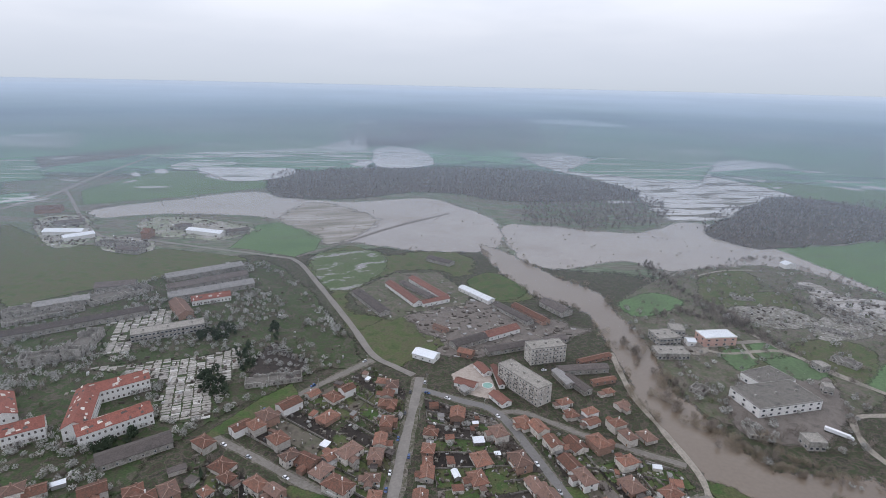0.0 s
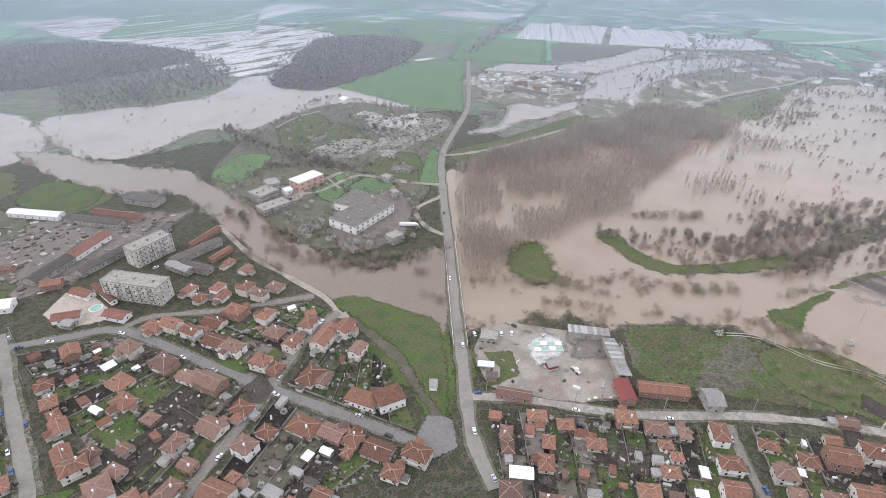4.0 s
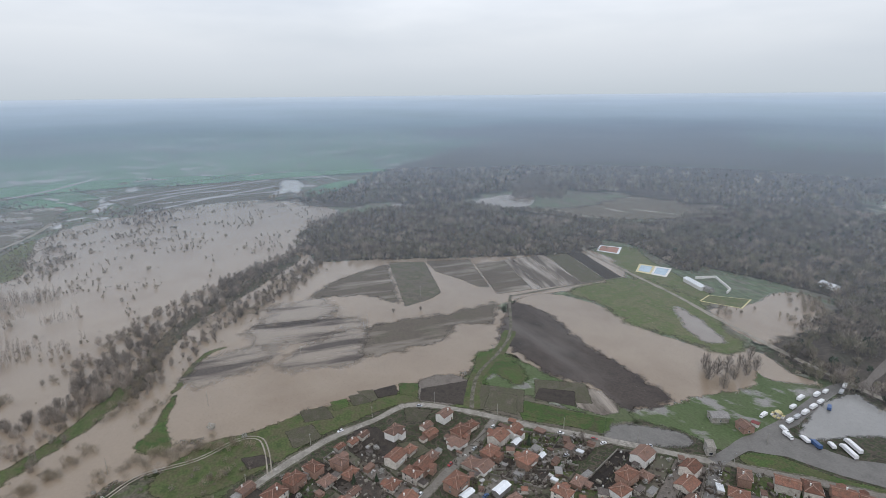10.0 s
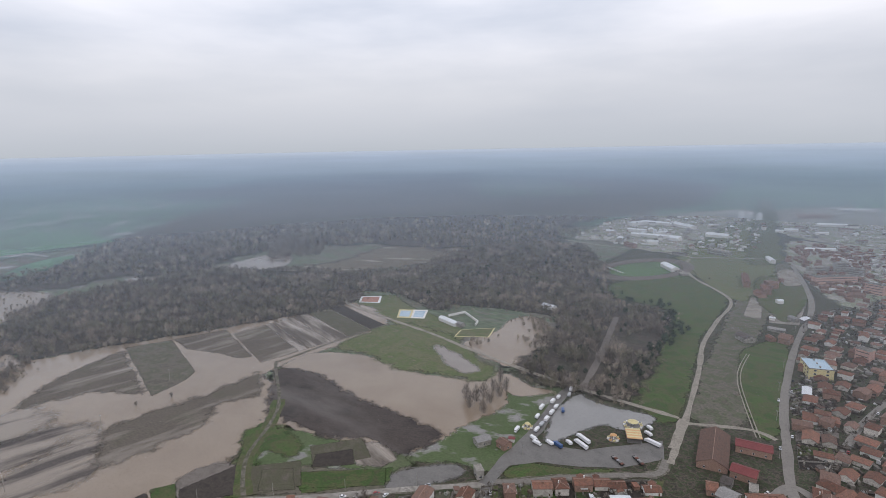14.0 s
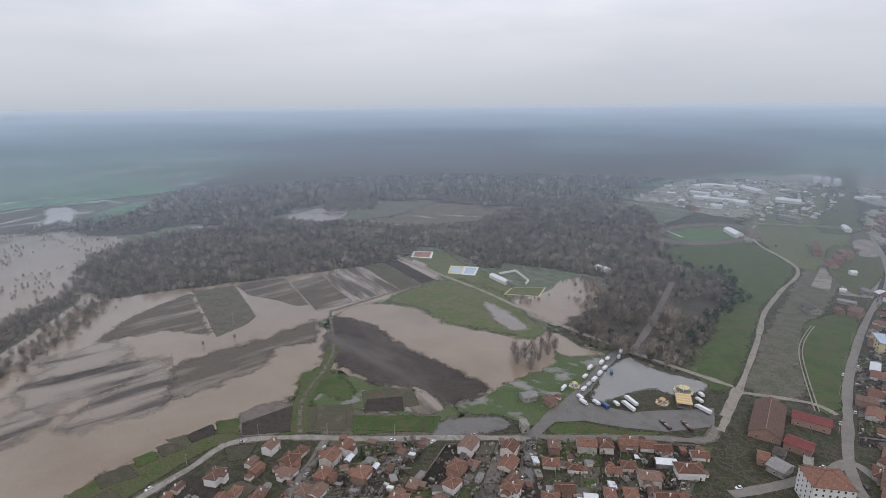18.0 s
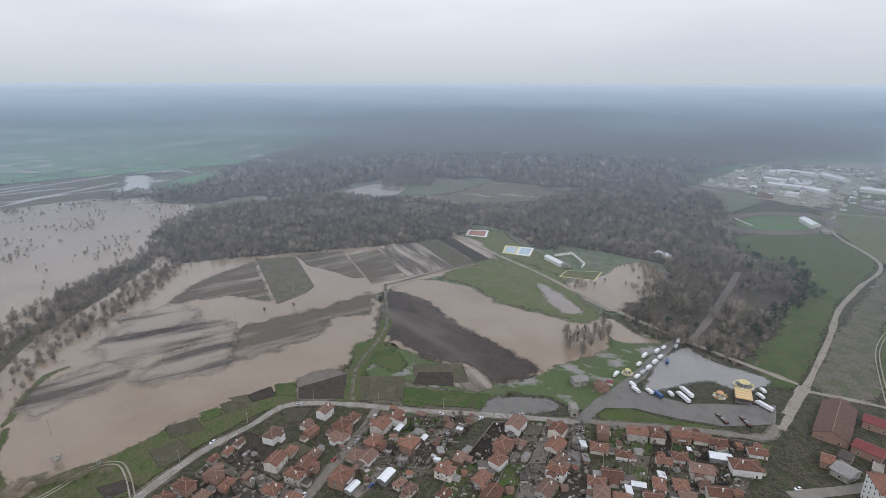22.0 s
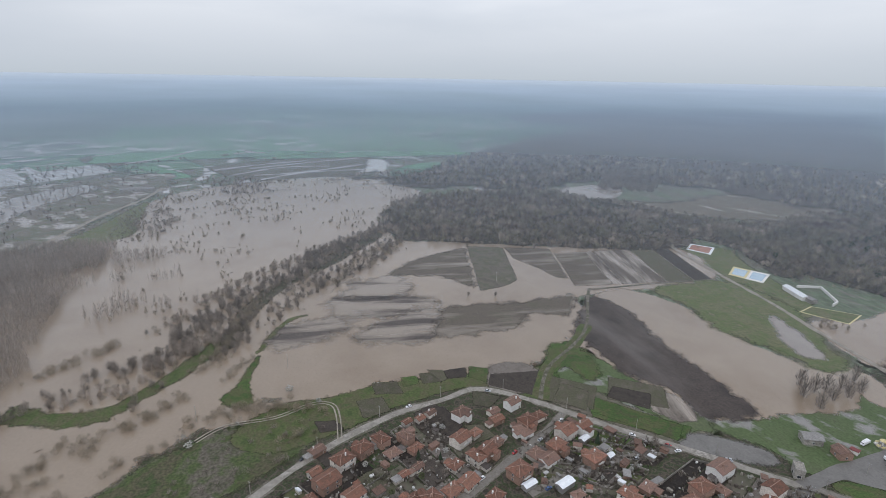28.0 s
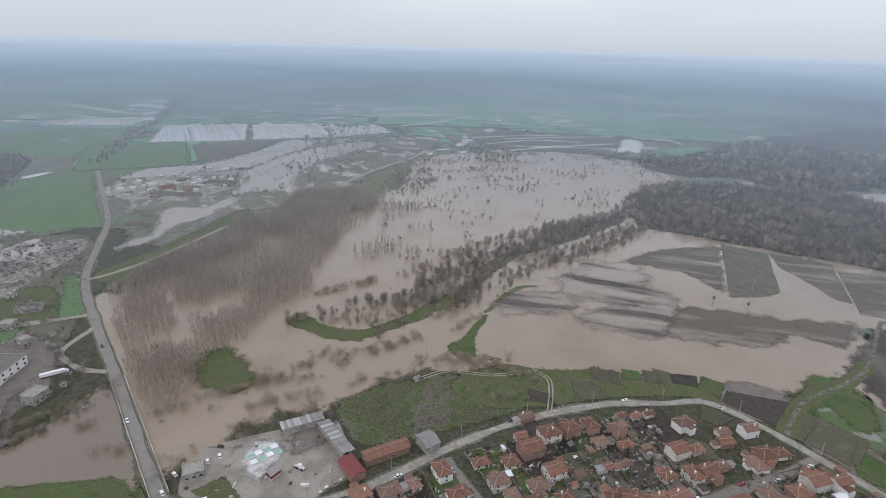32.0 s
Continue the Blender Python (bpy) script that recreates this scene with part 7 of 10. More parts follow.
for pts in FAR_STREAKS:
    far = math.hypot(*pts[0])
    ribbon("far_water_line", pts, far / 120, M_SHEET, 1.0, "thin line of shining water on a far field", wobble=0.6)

# ---- ways ----
for nm, pts, w, m, z, lab in (
    ("main_verge", ROAD_MAIN[:10], 9.5, M_RAILLAND, 0.13, "gravel verge of the main road"),
    ("main_road", ROAD_MAIN, 6.6, M_MAINROAD, 0.15, "straight grey asphalt road to the bridge"),
    ("northwest_road", ROAD_NORTHWEST, 5.6, M_MAINROAD, 0.13, "grey asphalt road out of town"),
    ("far_west_road", ROAD_FAR_WEST, 9.0, M_MAINROAD, 0.13, "distant country road"),
    ("centre_pavement", STREET_CENTRE, 11.0, M_VERGE, 0.10, "muddy verges of the street"),
    ("centre_street", STREET_CENTRE, 6.0, M_MAINROAD, 0.14, "patched grey street"),
    ("ring_street", STREET_RING, 5.0, M_ASPHALT, 0.12, "narrow patched street"),
    ("diagonal_street", STREET_DIAGONAL, 5.6, M_DARKROAD, 0.125, "dark asphalt street"),
    ("cross_street", STREET_CROSS, 5.2, M_ASPHALT, 0.12, "worn asphalt street"),
    ("back_street", STREET_BACK, 4.2, M_ASPHALT, 0.115, "narrow back street"),
    ("bank_track", TRACK_BANK, 4.2, M_DIRT, 0.115, "dirt track along the river"),
    ("east_street", STREET_EAST, 5.2, M_PALESTREET, 0.135, "worn asphalt street round the houses"),
    ("side_street", STREET_B, 4.6, M_ASPHALT, 0.125, "narrow side street"),
    ("middle_street", STREET_C, 5.4, M_ASPHALT, 0.13, "grey street between houses"),
    ("field_street", STREET_D, 4.8, M_ASPHALT, 0.125, "grey street towards the fields"),
    ("fair_house_street", STREET_HOUSES, 5.0, M_ASPHALT, 0.125, "worn street before the row of houses"),
    ("south_street", STREET_E, 6.4, M_DARKROAD, 0.13, "dark street towards the town"),
    ("fair_street", STREET_FAIR, 9.0, M_LOT, 0.14, "wet asphalt road past the fair"),
    ("lot_road", ROAD_FAIR, 5.5, M_DIRT, 0.14, "worn road beside the fairground"),
    ("forest_ride", WOOD_TRACK, 7.0, M_MUDTRACK, 0.14, "bare earth ride through the wood"),
    ("sand_road", ROAD_SAND, 5.0, M_DIRT, 0.15, "pale sandy road towards the stadium"),
    ("boulevard", BOULEVARD, 6.6, M_MAINROAD, 0.14, "long straight boulevard"),
    ("rail_road", RAIL_ROAD, 9.0, M_MAINROAD, 0.16, "long straight road beside the railway"),
    ("works_road", WORKS_ROAD, 7.0, M_DIRT, 0.15, "pale road between far workshops"),
    ("works_lane", WORKS_LANE, 5.5, M_DIRT, 0.15, "lane behind the stadium"),
    ("town_street", STREET_TOWN, 6.5, M_MAINROAD, 0.15, "grey street at the school"),
    ("town_back_street", STREET_TOWN_B, 5.0, M_MAINROAD, 0.13, "grey town street"),
    ("lot_track", TRACK_LOT, 4.0, M_DIRT, 0.12, "dirt track"),
    ("forest_track", TRACK_FOREST, 5.0, M_DIRT, 0.15, "straight track along the forest"),
    ("field_track_verge", TRACK_FIELD[:len(TRACK_FIELD) // 2 + 1], 11, M_GRASS, 0.15, "green verge of the field track"),
    ("field_track", TRACK_FIELD, 3.0, M_VERGE, 0.16, "muddy field track"),
    ("dike_track", TRACK_DIKE, 5.0, M_MUDTRACK, 0.16, "narrow dike through the flood"),
    ("factory_road", ROAD_FACTORY, 4.6, M_DIRT, 0.12, "road to the factory"),
    ("hall_path", PATH_E1, 5.5, M_CONCRETE, 0.13, "pale path before the white hall"),
    ("lawn_path", PATH_E2, 2.6, M_CONCRETE, 0.125, "pale path across a lawn"),
    ("hedge_track", TRACK_E, 4.4, M_DIRT, 0.125, "pale track along the hedges"),
    ("slope_track", TRACK_E2, 3.0, M_DIRT, 0.11, "faint track over the green slope"),
    ("loop_road", ROAD_LOOP, 4.2, M_DIRT, 0.12, "looping slip road"),
    ("plantation_road", ROAD_PLANTATION, 5.0, M_DIRT, 0.13, "track beside the flooded poplars"),
    ("stripe_road", ROAD_STRIPE, 8.0, M_DIRT, 0.15, "pale track on a strip of land"),
):
    if m in (M_ASPHALT, M_DARKROAD, M_PALESTREET):
        ribbon(nm + "_verge", pts, w + 2.6, M_VERGE, z - 0.03, "dusty verge of the street", wobble=0.35)
    ribbon(nm, pts, w, m, z, lab, wobble=0.3 if m in (M_DIRT, M_MUDTRACK) else 0.14)
def wheel_track(nm, pts, gauge, lab):
    c = smooth(pts, False, 6)
    d = np.gradient(c, axis=0)
    nn = np.stack([-d[:, 1], d[:, 0]], 1) / (np.linalg.norm(d, axis=1)[:, None] + 1e-9)
    for s in (-1, 1):
        ribbon(nm, [tuple(p) for p in c + nn * s * gauge / 2], 0.9, M_DIRT, 0.17, lab, steps=1, wobble=0.2)
wheel_track("wheel_track", TRACK_SHORE, 2.4, "wheel ruts in grass")
wheel_track("wheel_track", TRACK_MEADOW, 2.6, "wheel ruts in grass")

# ---- woods and scrub ----
rr = np.random.default_rng(3)
BARE = [tree_shape(rr, 110, 9, crown=(0.36, 0.36, 0.42), centre=0.55) for _ in range(5)]
FOREST = [tree_shape(rr, 92, 5, crown=(0.40 + 0.06 * (k % 3), 0.40 + 0.05 * (k % 2), 0.40), twig=0.034, length=0.22, dome=0.55) for k in range(6)]
FARWOOD = [tree_shape(rr, 26, 0, crown=(0.46, 0.46, 0.40), twig=0.085, length=0.3, dome=0.85) for _ in range(5)]
POPLAR = [tree_shape(rr, 30, 2, crown=(0.14, 0.14, 0.40), centre=0.56, stem=0.004, twig=0.0085, length=0.2, rise=1.8) for _ in range(4)]
WILLOW = [tree_shape(rr, 230, 10, crown=(0.60, 0.60, 0.44), centre=0.5, stem=0.012, twig=0.0115, length=0.2, rise=0.9) for _ in range(4)]
SHRUB = [tree_shape(rr, 92, 10, crown=(0.55, 0.55, 0.46), centre=0.48, stem=0.02, twig=0.022, length=0.26, rise=0.9) for _ in range(4)]
BANK = [tree_shape(rr, 150, 12, crown=(0.42, 0.42, 0.47), centre=0.5, stem=0.018, twig=0.018, length=0.26, rise=0.8) for _ in range(5)]
patch("forest_floor", WOOD_CAMP, M_WOODFLOOR, 0.09, 10, label="brown woodland floor", soft=14)
patch("forest_floor_river", WOOD_RIVER, M_WOODFLOOR, 0.09, 10, label="brown woodland floor", soft=14)
patch("forest_floor_mid", WOOD_MID, M_WOODFLOOR, 0.09, 10, label="brown woodland floor", soft=14)
patch("forest_floor_left", WOOD_LEFT, M_WOODFLOOR, 0.03, 20, label="brown woodland floor", soft=40)
patch("forest_floor_far", WOOD_FAR, M_WOODFLOOR, 0.03, 20, label="brown woodland floor", soft=80)
for nm, pts in (("wood_floor_north", WOOD_NORTH), ("wood_floor_north_far", WOOD_NORTH_FAR), ("wood_floor_strip", WOOD_GREEN_EDGE)):
    patch(nm, pts, M_WOODFLOOR, 0.09, 10, label="brown floor of a poplar wood", soft=14)
def off_ride(P):
    """Leaves the earth ride and the green glade in the wood open."""
    c = smooth(WOOD_TRACK, False, 8)
    d = np.min(np.hypot(P[:, None, 0] - c[None, :, 0], P[:, None, 1] - c[None, :, 1]), 1)
    return P[(d > 7) & ~(inside(CAMP_GLADE, P) & (RNG.random(len(P)) < 0.7))]


for pts, nm in ((WOOD_CAMP, "camp_wood"), (WOOD_RIVER, "river_wood"), (WOOD_MID, "clearing_wood")):
    plant(nm, FOREST, off_ride(scatter(pts, 7.6, ragged=14, gaps=0.14, jitter=1.5)), (6, 14), M_TWIGDARK, "leafless mixed wood beside the flooded fields", wide=(0.7, 1.3))
    plant(nm + "_pale", BARE, scatter(pts, 17, 0.7, ragged=26, gaps=0.3, jitter=1.5), (8, 15), M_TWIG, "paler leafless trees among the wood", wide=(0.9, 1.4))
    plant(nm + "_edge", SHRUB, np.concatenate([along(pts + pts[:1], 6, 9, 0.8)]), (2.5, 6), M_WILLOW, "brown scrub along the edge of the wood")
EVERGREEN = [leafy_shape(rr, 70, crown=(0.32, 0.32, 0.42), centre=0.5, size=0.12)[1] for _ in range(3)]
plant("camp_evergreens", EVERGREEN, np.concatenate([scatter(WOOD_CAMP, 27, 0.4, ragged=8), along(MEADOW_STADIUM[-4:], 6, 9, 0.8)]), (5, 11), M_EVERGREEN, "dark evergreens among bare trees", wide=(0.9, 1.3))
P = np.concatenate([scatter(WOOD_FAR, 15, ragged=90, gaps=0.10, jitter=1.3), scatter(WOOD_LEFT, 13, ragged=40, gaps=0.15, jitter=1.3)])
far = np.hypot(P[:, 0], P[:, 1])
P = P[(far < 1500) | (RNG.random(len(P)) < 0.16)]
far = np.hypot(P[:, 0], P[:, 1])
plant("far_wood", FARWOOD, P[far < 1500], (8, 17), M_TWIGDARK, "wide dark leafless forest", wide=(0.8, 1.3))
plant("far_wood_beyond", FARWOOD, P[far >= 1500], (12, 20), M_TWIGDARK, "distant edge of the wide forest", wide=(1.3, 1.9))
plant("far_wood_pale", FARWOOD, scatter(WOOD_FAR, 44, 0.5, ragged=110, gaps=0.4, jitter=1.5), (10, 18), M_TWIG, "paler trees in the wide forest")
for pts, lab in ((WOOD_NORTH, "brown leafless poplar wood"), (WOOD_NORTH_B, "brown leafless poplar plantation in the flood"), (WOOD_NORTH_C, "leafless poplar wood in the flood"), (WOOD_GREEN_EDGE, "leafless wood beside a field"), (WOOD_FLOOD_FAR, "distant leafless wood"), (WOOD_WEST_STRIP, "leafless scrub in the flood")):
    plant("poplar_wood", FARWOOD if pts is not WOOD_NORTH_B else FOREST, scatter(pts, 12.5 if pts is not WOOD_NORTH_B else 9, 0.35 if pts is WOOD_WEST_STRIP else 1, ragged=36, gaps=0.05, jitter=1.4), (5, 9), M_FARTWIG, lab)
plant("distant_wood", FARWOOD, scatter(WOOD_NORTH_FAR, 32, ragged=60, jitter=1.2), (11, 18), M_TWIGDARK, "distant dark wood", wide=(1.3, 1.9))
plant("flooded_poplars", POPLAR, np.concatenate([scatter(WOOD_POPLAR_FLOODED, 2.9, 0.9, 0.6, ragged=12, gaps=0.12), scatter(WOOD_POPLAR_FLOODED[:6], 3.0, 0.85, 0.5, ragged=10), (lambda P: P[~inside(ISLAND_A, P)])(scatter(POPLAR_LOW, 3.0, 0.85, 0.6, ragged=12, gaps=0.15)), scatter(POPLAR_SPARSE, 4.2, 0.8, 1.2, ragged=24, gaps=0.72)]), (9, 17), M_POPLAR, "rows of thin leafless poplars standing in flood water")
# scattered trees in the flood and along the banks
plant("flood_bushes", WILLOW, np.concatenate([along(RIVER_WEST_BANK[:9], 2.6, 2.5, clump=0.42), along(RIVER_EAST_BANK, 2.6, 3, clump=0.42), along(FLOOD_EAST[-9:], 4, 4, 0.8, clump=0.5), along([(190, 170), (260, 130), (330, 100), (420, 60)], 4, 7, 0.7, clump=0.55)]), (2.5, 6.5), M_WILLOW, "brown leafless willow bushes at the water")
plant("bank_bushes", WILLOW, np.concatenate([along(BUSH_A, 2, 2.2, clump=0.3), along(BUSH_B, 3, 3.5, 0.8, clump=0.55), along(BUSH_C, 2, 2.2, clump=0.3), along(BUSH_D, 3, 5, clump=0.3), along(BUSH_F, 2.6, 3, clump=0.3), along(BUSH_G, 2.2, 3, clump=0.3), along(BUSH_I, 3, 4, clump=0.3)]), (2.5, 7), M_WILLOW, "brown willow bushes standing in the flood")
plant("bank_trees", BANK, np.concatenate([along(BUSH_E, 3.2, 8), along(BUSH_H, 4, 7), along(BUSH_I, 6, 6), along(BUSH_D, 8, 7), along(BUSH_G, 7, 5)]), (5, 11), M_TWIG, "grey leafless trees along the drowned river bank")
plant("island_trees", BANK, np.concatenate([along(ISLAND_TREES, 2.2, 7), along(ISLAND_TREES[3:], 2.2, 5), along(RIDGE_TREES, 4.2, 6), along(RIDGE_TREES_B, 6, 5)]), (4, 10), M_POPLAR, "grey leafless trees on an island in the flood")
plant("island_scrub", SHRUB, np.concatenate([along(ISLAND_TREES, 5, 8), along(RIDGE_TREES, 3, 7), along(RIDGE_TREES_B, 2.4, 6), scatter(BANK_SCRUB, 5, 0.8, jitter=1.4)]), (2.5, 6), M_WILLOW, "brown scrub under the bank trees")
plant("willow_clumps", WILLOW, np.concatenate([along(q, 2.2, 2.4) for q in WILLOW_CLUMPS]), (3.5, 7), M_WILLOW, "thick brown willow clumps standing in the flood")
plant("pond_trees", BANK, np.concatenate([scatter(FLOOD_POND, 7, 0.8, gaps=0.62, jitter=1.4), along(FLOOD_POND[3:8], 5, 6)]), (4, 8), M_WILLOW, "leafless trees standing in the brown pond")
plant("marsh_thicket", SHRUB, np.concatenate([scatter(SCRUB_FLOOD, 7, 0.8, jitter=1.4), scatter(VILLAGE_YARD, 14, 0.6), along(MARSH_SHEET_A, 9, 7), along(MARSH_SHEET_B, 11, 7), along(GREEN_STRIPE, 9, 5)]), (2.5, 5.5), M_TWIG, "grey leafless thicket round the flooded meadows", category="bushes")
plant("plain_scrub", FARWOOD, scatter(SCRUB_PLAIN, 14, 0.8, ragged=50, gaps=0.2, jitter=1.4), (4, 9), M_TWIG, "pale brown scrub before the wide forest", wide=(1.0, 1.8))
plant("bank_wood", BANK, np.concatenate([along([(420, 60), (480, 20), (560, -40), (640, -100), (740, -150)], 4, 9), along([(360, 110), (440, 90), (520, 40), (620, -20), (720, -90)], 4, 9)]), (4, 11), M_TWIG, "leafless trees on the flooded river bank")
plant("bank_scrub", SHRUB, np.concatenate([along([(420, 60), (480, 20), (560, -40), (640, -100), (740, -150)], 5, 12), along([(360, 110), (440, 90), (520, 40), (620, -20), (720, -90)], 5, 12)]), (2, 5), M_WILLOW, "brown scrub on the flooded river bank")
DROWNED = FLOOD_EAST[9:17] + [(700, -60), (560, 60), (480, 160)]
plant("drowned_trees", BANK, np.concatenate([scatter(DROWNED, 10, 0.7, gaps=0.6, jitter=1.5), scatter(MARSH_C, 12, 0.7, gaps=0.5, jitter=1.5), scatter(MARSH_B, 14, 0.7, gaps=0.5, jitter=1.5)]), (2.5, 6), M_WILLOW, "groups of leafless trees standing in the flood")
plant("flood_tufts", SHRUB, np.concatenate([scatter(DROWNED, 15, 0.6, gaps=0.5, jitter=1.4), along(BUSH_B, 12, 14), scatter(FLOOD_NORTH_EAST, 24, 0.5, gaps=0.5), scatter(FLOOD_NORTH, 26, 0.5, gaps=0.55)]), (0.5, 1.3), M_WOODFLOOR, "mats of drowned grass and twigs in the flood", wide=(2.5, 5), category="bushes")
plant("flood_scrub", SHRUB, np.concatenate([scatter(FLOOD_NORTH_EAST, 16, 0.6, gaps=0.7, jitter=1.4), scatter(FLOOD_NORTH, 18, 0.6, gaps=0.75, jitter=1.4), along(FLOOD_NORTH + FLOOD_NORTH[:1], 11, 6, 0.6), along(FLOOD_NORTH_EAST + FLOOD_NORTH_EAST[:1], 9, 6, 0.6)]), (1.5, 4.5), M_WILLOW, "brown bushes in the pale flood", category="bushes")
plant("marsh_scrub", FARWOOD, np.concatenate([scatter(FLOOD_NORTH_FAR, 26, 0.5), scatter(PADDY_B, 20, 0.5), scatter(MARSH_A, 20, 0.6, gaps=0.4), scatter(MARSH_B, 18, 0.5, gaps=0.4), scatter(MARSH_C, 16, 0.6, gaps=0.4), scatter(CLEARING, 20, 0.6, gaps=0.4)]), (1.6, 4.5), M_WILLOW, "brown scrub in the marsh", wide=(1.0, 1.8))
plant("pale_grove", BANK, scatter(PALE_GROVE, 7, 0.8, gaps=0.2, jitter=1.4), (9, 16), M_TWIG, "pale leafless poplars beside the clearing")
plant("far_hedgerows", FARWOOD, np.concatenate([along(q, 8, 5, 0.85, clump=0.15) for q in FAR_HEDGES]), (4, 9), M_TWIGDARK, "dark hedgerows between the far fields", wide=(1.2, 2.0))
plant("road_avenue", FARWOOD, along(ROAD_MAIN[-4:], 5, 7), (5, 10), M_TWIGDARK, "row of leafless trees along the far road")
plant("factory_hedge_trees", BANK, np.concatenate([along(HEDGE_E5, 3.2, 5), along(HEDGE_E6, 3.2, 5), along(HEDGE_E7, 4, 5)]), (4, 9), M_TWIG, "grey leafless trees in thick hedges behind the factory")
plant("factory_hedge_scrub", SHRUB, np.concatenate([along(HEDGE_E5, 2.4, 6), along(HEDGE_E6, 2.4, 6), along(HEDGE_E7, 3, 6)]), (2.5, 5), M_VINE, "dark scrub under the hedge trees", category="bushes")
plant("works_scrub", SHRUB, np.concatenate([along(WORKS_B + WORKS_B[:1], 6, 5, 0.8), along(WORKS_A + WORKS_A[:1], 8, 5, 0.7), scatter(WORKS_B, 14, 0.6)]), (2.5, 6), M_TWIG, "leafless bushes round the yards", category="bushes")
plant("hedges", SHRUB, np.concatenate([along(HEDGE_E1, 3, 3), along(HEDGE_E2, 4, 4), along(HEDGE_E3, 3.5, 5), along(HEDGE_E4, 4, 5)]), (3, 6), M_TWIG, "grey leafless hedges behind the factory", category="bushes")
plant("scrub_bushes", SHRUB, np.concatenate([scatter(SCRUB_EAST, 8, 0.55, jitter=1.4, gaps=0.35), (lambda P: P[~(inside(YARD_RUIN, P) | inside(YARD_RUIN_B, P))])(scatter(SCRUB_WEST, 7, 0.6, jitter=1.4, gaps=0.25)), scatter(GREEN_SCRUB, 8, 0.6, jitter=1.4, gaps=0.35), scatter(MEADOW_RAIL, 26, 0.25)]), (2, 5.5), M_TWIG, "grey-brown leafless scrub")

# ---- shared small meshes ----
def two_tone(name, outer, inner, m_out, m_in):
    V, F = boxes([outer])
    v, f = boxes([inner])
    me = bpy.data.meshes.new(name)
    me.from_pydata(V + v, [], F + [tuple(i + len(V) for i in q) for q in f])
    me.materials.append(m_out)
    me.materials.append(m_in)
    for i, p in enumerate(me.polygons):
        p.material_index = 1 if i >= 6 else 0
    return me


WINDOW = two_tone("window", (-0.62, -0.05, 0, 0.62, 0.05, 1.45), (-0.5, -0.075, 0.12, 0.5, 0.03, 1.33), M_FRAME, M_GLASS)
WIDE_WINDOW = two_tone("wide_window", (-1.15, -0.05, 0, 1.15, 0.05, 1.6), (-1.0, -0.075, 0.12, 1.0, 0.03, 1.48), M_FRAME, M_GLASS)
# Solid panel, coloured dark to stand for the shade inside an open window.
HOLE = two_tone("empty_window", (-0.6, -0.03, 0, 0.6, 0.03, 1.6), (-0.58, -0.045, 0.02, 0.58, 0.02, 1.58), M_FRAME, M_ROOFDARK)
DOOR = two_tone("door", (-0.6, -0.05, 0, 0.6, 0.05, 2.15), (-0.48, -0.08, 0, 0.48, 0.03, 2.05), M_FRAME, M_DOOR)


def bar(p, q, w, h):
    """A thin square bar from p to q."""
    p, q = Vector(p), Vector(q)
    d = (q - p).normalized()
    s = d.cross(Vector((0, 0, 1)))
    s = s.normalized() * w if s.length > 1e-6 else Vector((w, 0, 0))
    u = Vector((0, 0, h))
    V = [p - s, p + s, p + s + u, p - s + u, q - s, q + s, q + s + u, q - s + u]
    return [tuple(v) for v in V], [(0, 1, 2, 3), (7, 6, 5, 4), (0, 4, 5, 1), (1, 5, 6, 2), (2, 6, 7, 3), (3, 7, 4, 0)]


def join(lists):
    V, F = [], []
    for v, f in lists:
        F += [tuple(i + len(V) for i in q) for q in f]
        V += v
    return V, F


def hip_roof(L, D, z, rise, over=0.5, thick=0.2):
    a, b = L / 2 + over, D / 2 + over
    r = max(0.15, L / 2 - D / 2)
    V = [(-a, -b, z), (a, -b, z), (a, b, z), (-a, b, z), (-a, -b, z + thick), (a, -b, z + thick), (a, b, z + thick), (-a, b, z + thick), (-r, 0, z + thick + rise), (r, 0, z + thick + rise)]
    F = [(3, 2, 1, 0), (0, 1, 5, 4), (1, 2, 6, 5), (2, 3, 7, 6), (3, 0, 4, 7), (4, 5, 9, 8), (5, 6, 9), (6, 7, 8, 9), (7, 4, 8)]
    caps = [bar(V[i], V[j], 0.14, 0.1) for i, j in ((8, 9), (4, 8), (7, 8), (5, 9), (6, 9))]
    return (V, F), join(caps)


def gable_roof(L, D, z, rise, over=0.45, thick=0.2):
    a, b = L / 2 + over, D / 2 + over
    V = [(-a, -b, z), (a, -b, z), (a, b, z), (-a, b, z), (-a, -b, z + thick), (a, -b, z + thick), (a, b, z + thick), (-a, b, z + thick), (-a, 0, z + thick + rise), (a, 0, z + thick + rise), (-a, 0, z + rise), (a, 0, z + rise)]
    F = [(4, 5, 9, 8), (6, 7, 8, 9), (0, 1, 5, 4), (2, 3, 7, 6), (1, 0, 10, 11), (3, 2, 11, 10), (0, 4, 8, 10), (3, 10, 8, 7), (1, 11, 9, 5), (2, 6, 9, 11)]
    return (V, F), bar(V[8], V[9], 0.16, 0.1)


def gable_walls(L, D, h, rise):
    """Walls of a house with its two gables, closed at the top."""
    a, b = L / 2, D / 2
    V = [(-a, -b, 0), (a, -b, 0), (a, b, 0), (-a, b, 0), (-a, -b, h), (a, -b, h), (a, b, h), (-a, b, h), (-a, 0, h + rise - 0.08), (a, 0, h + rise - 0.08)]
    F = [(3, 2, 1, 0), (0, 1, 5, 4), (1, 2, 6, 9, 5), (2, 3, 7, 6), (3, 0, 4, 8, 7), (4, 5, 9, 8), (6, 7, 8, 9)]
    return V, F


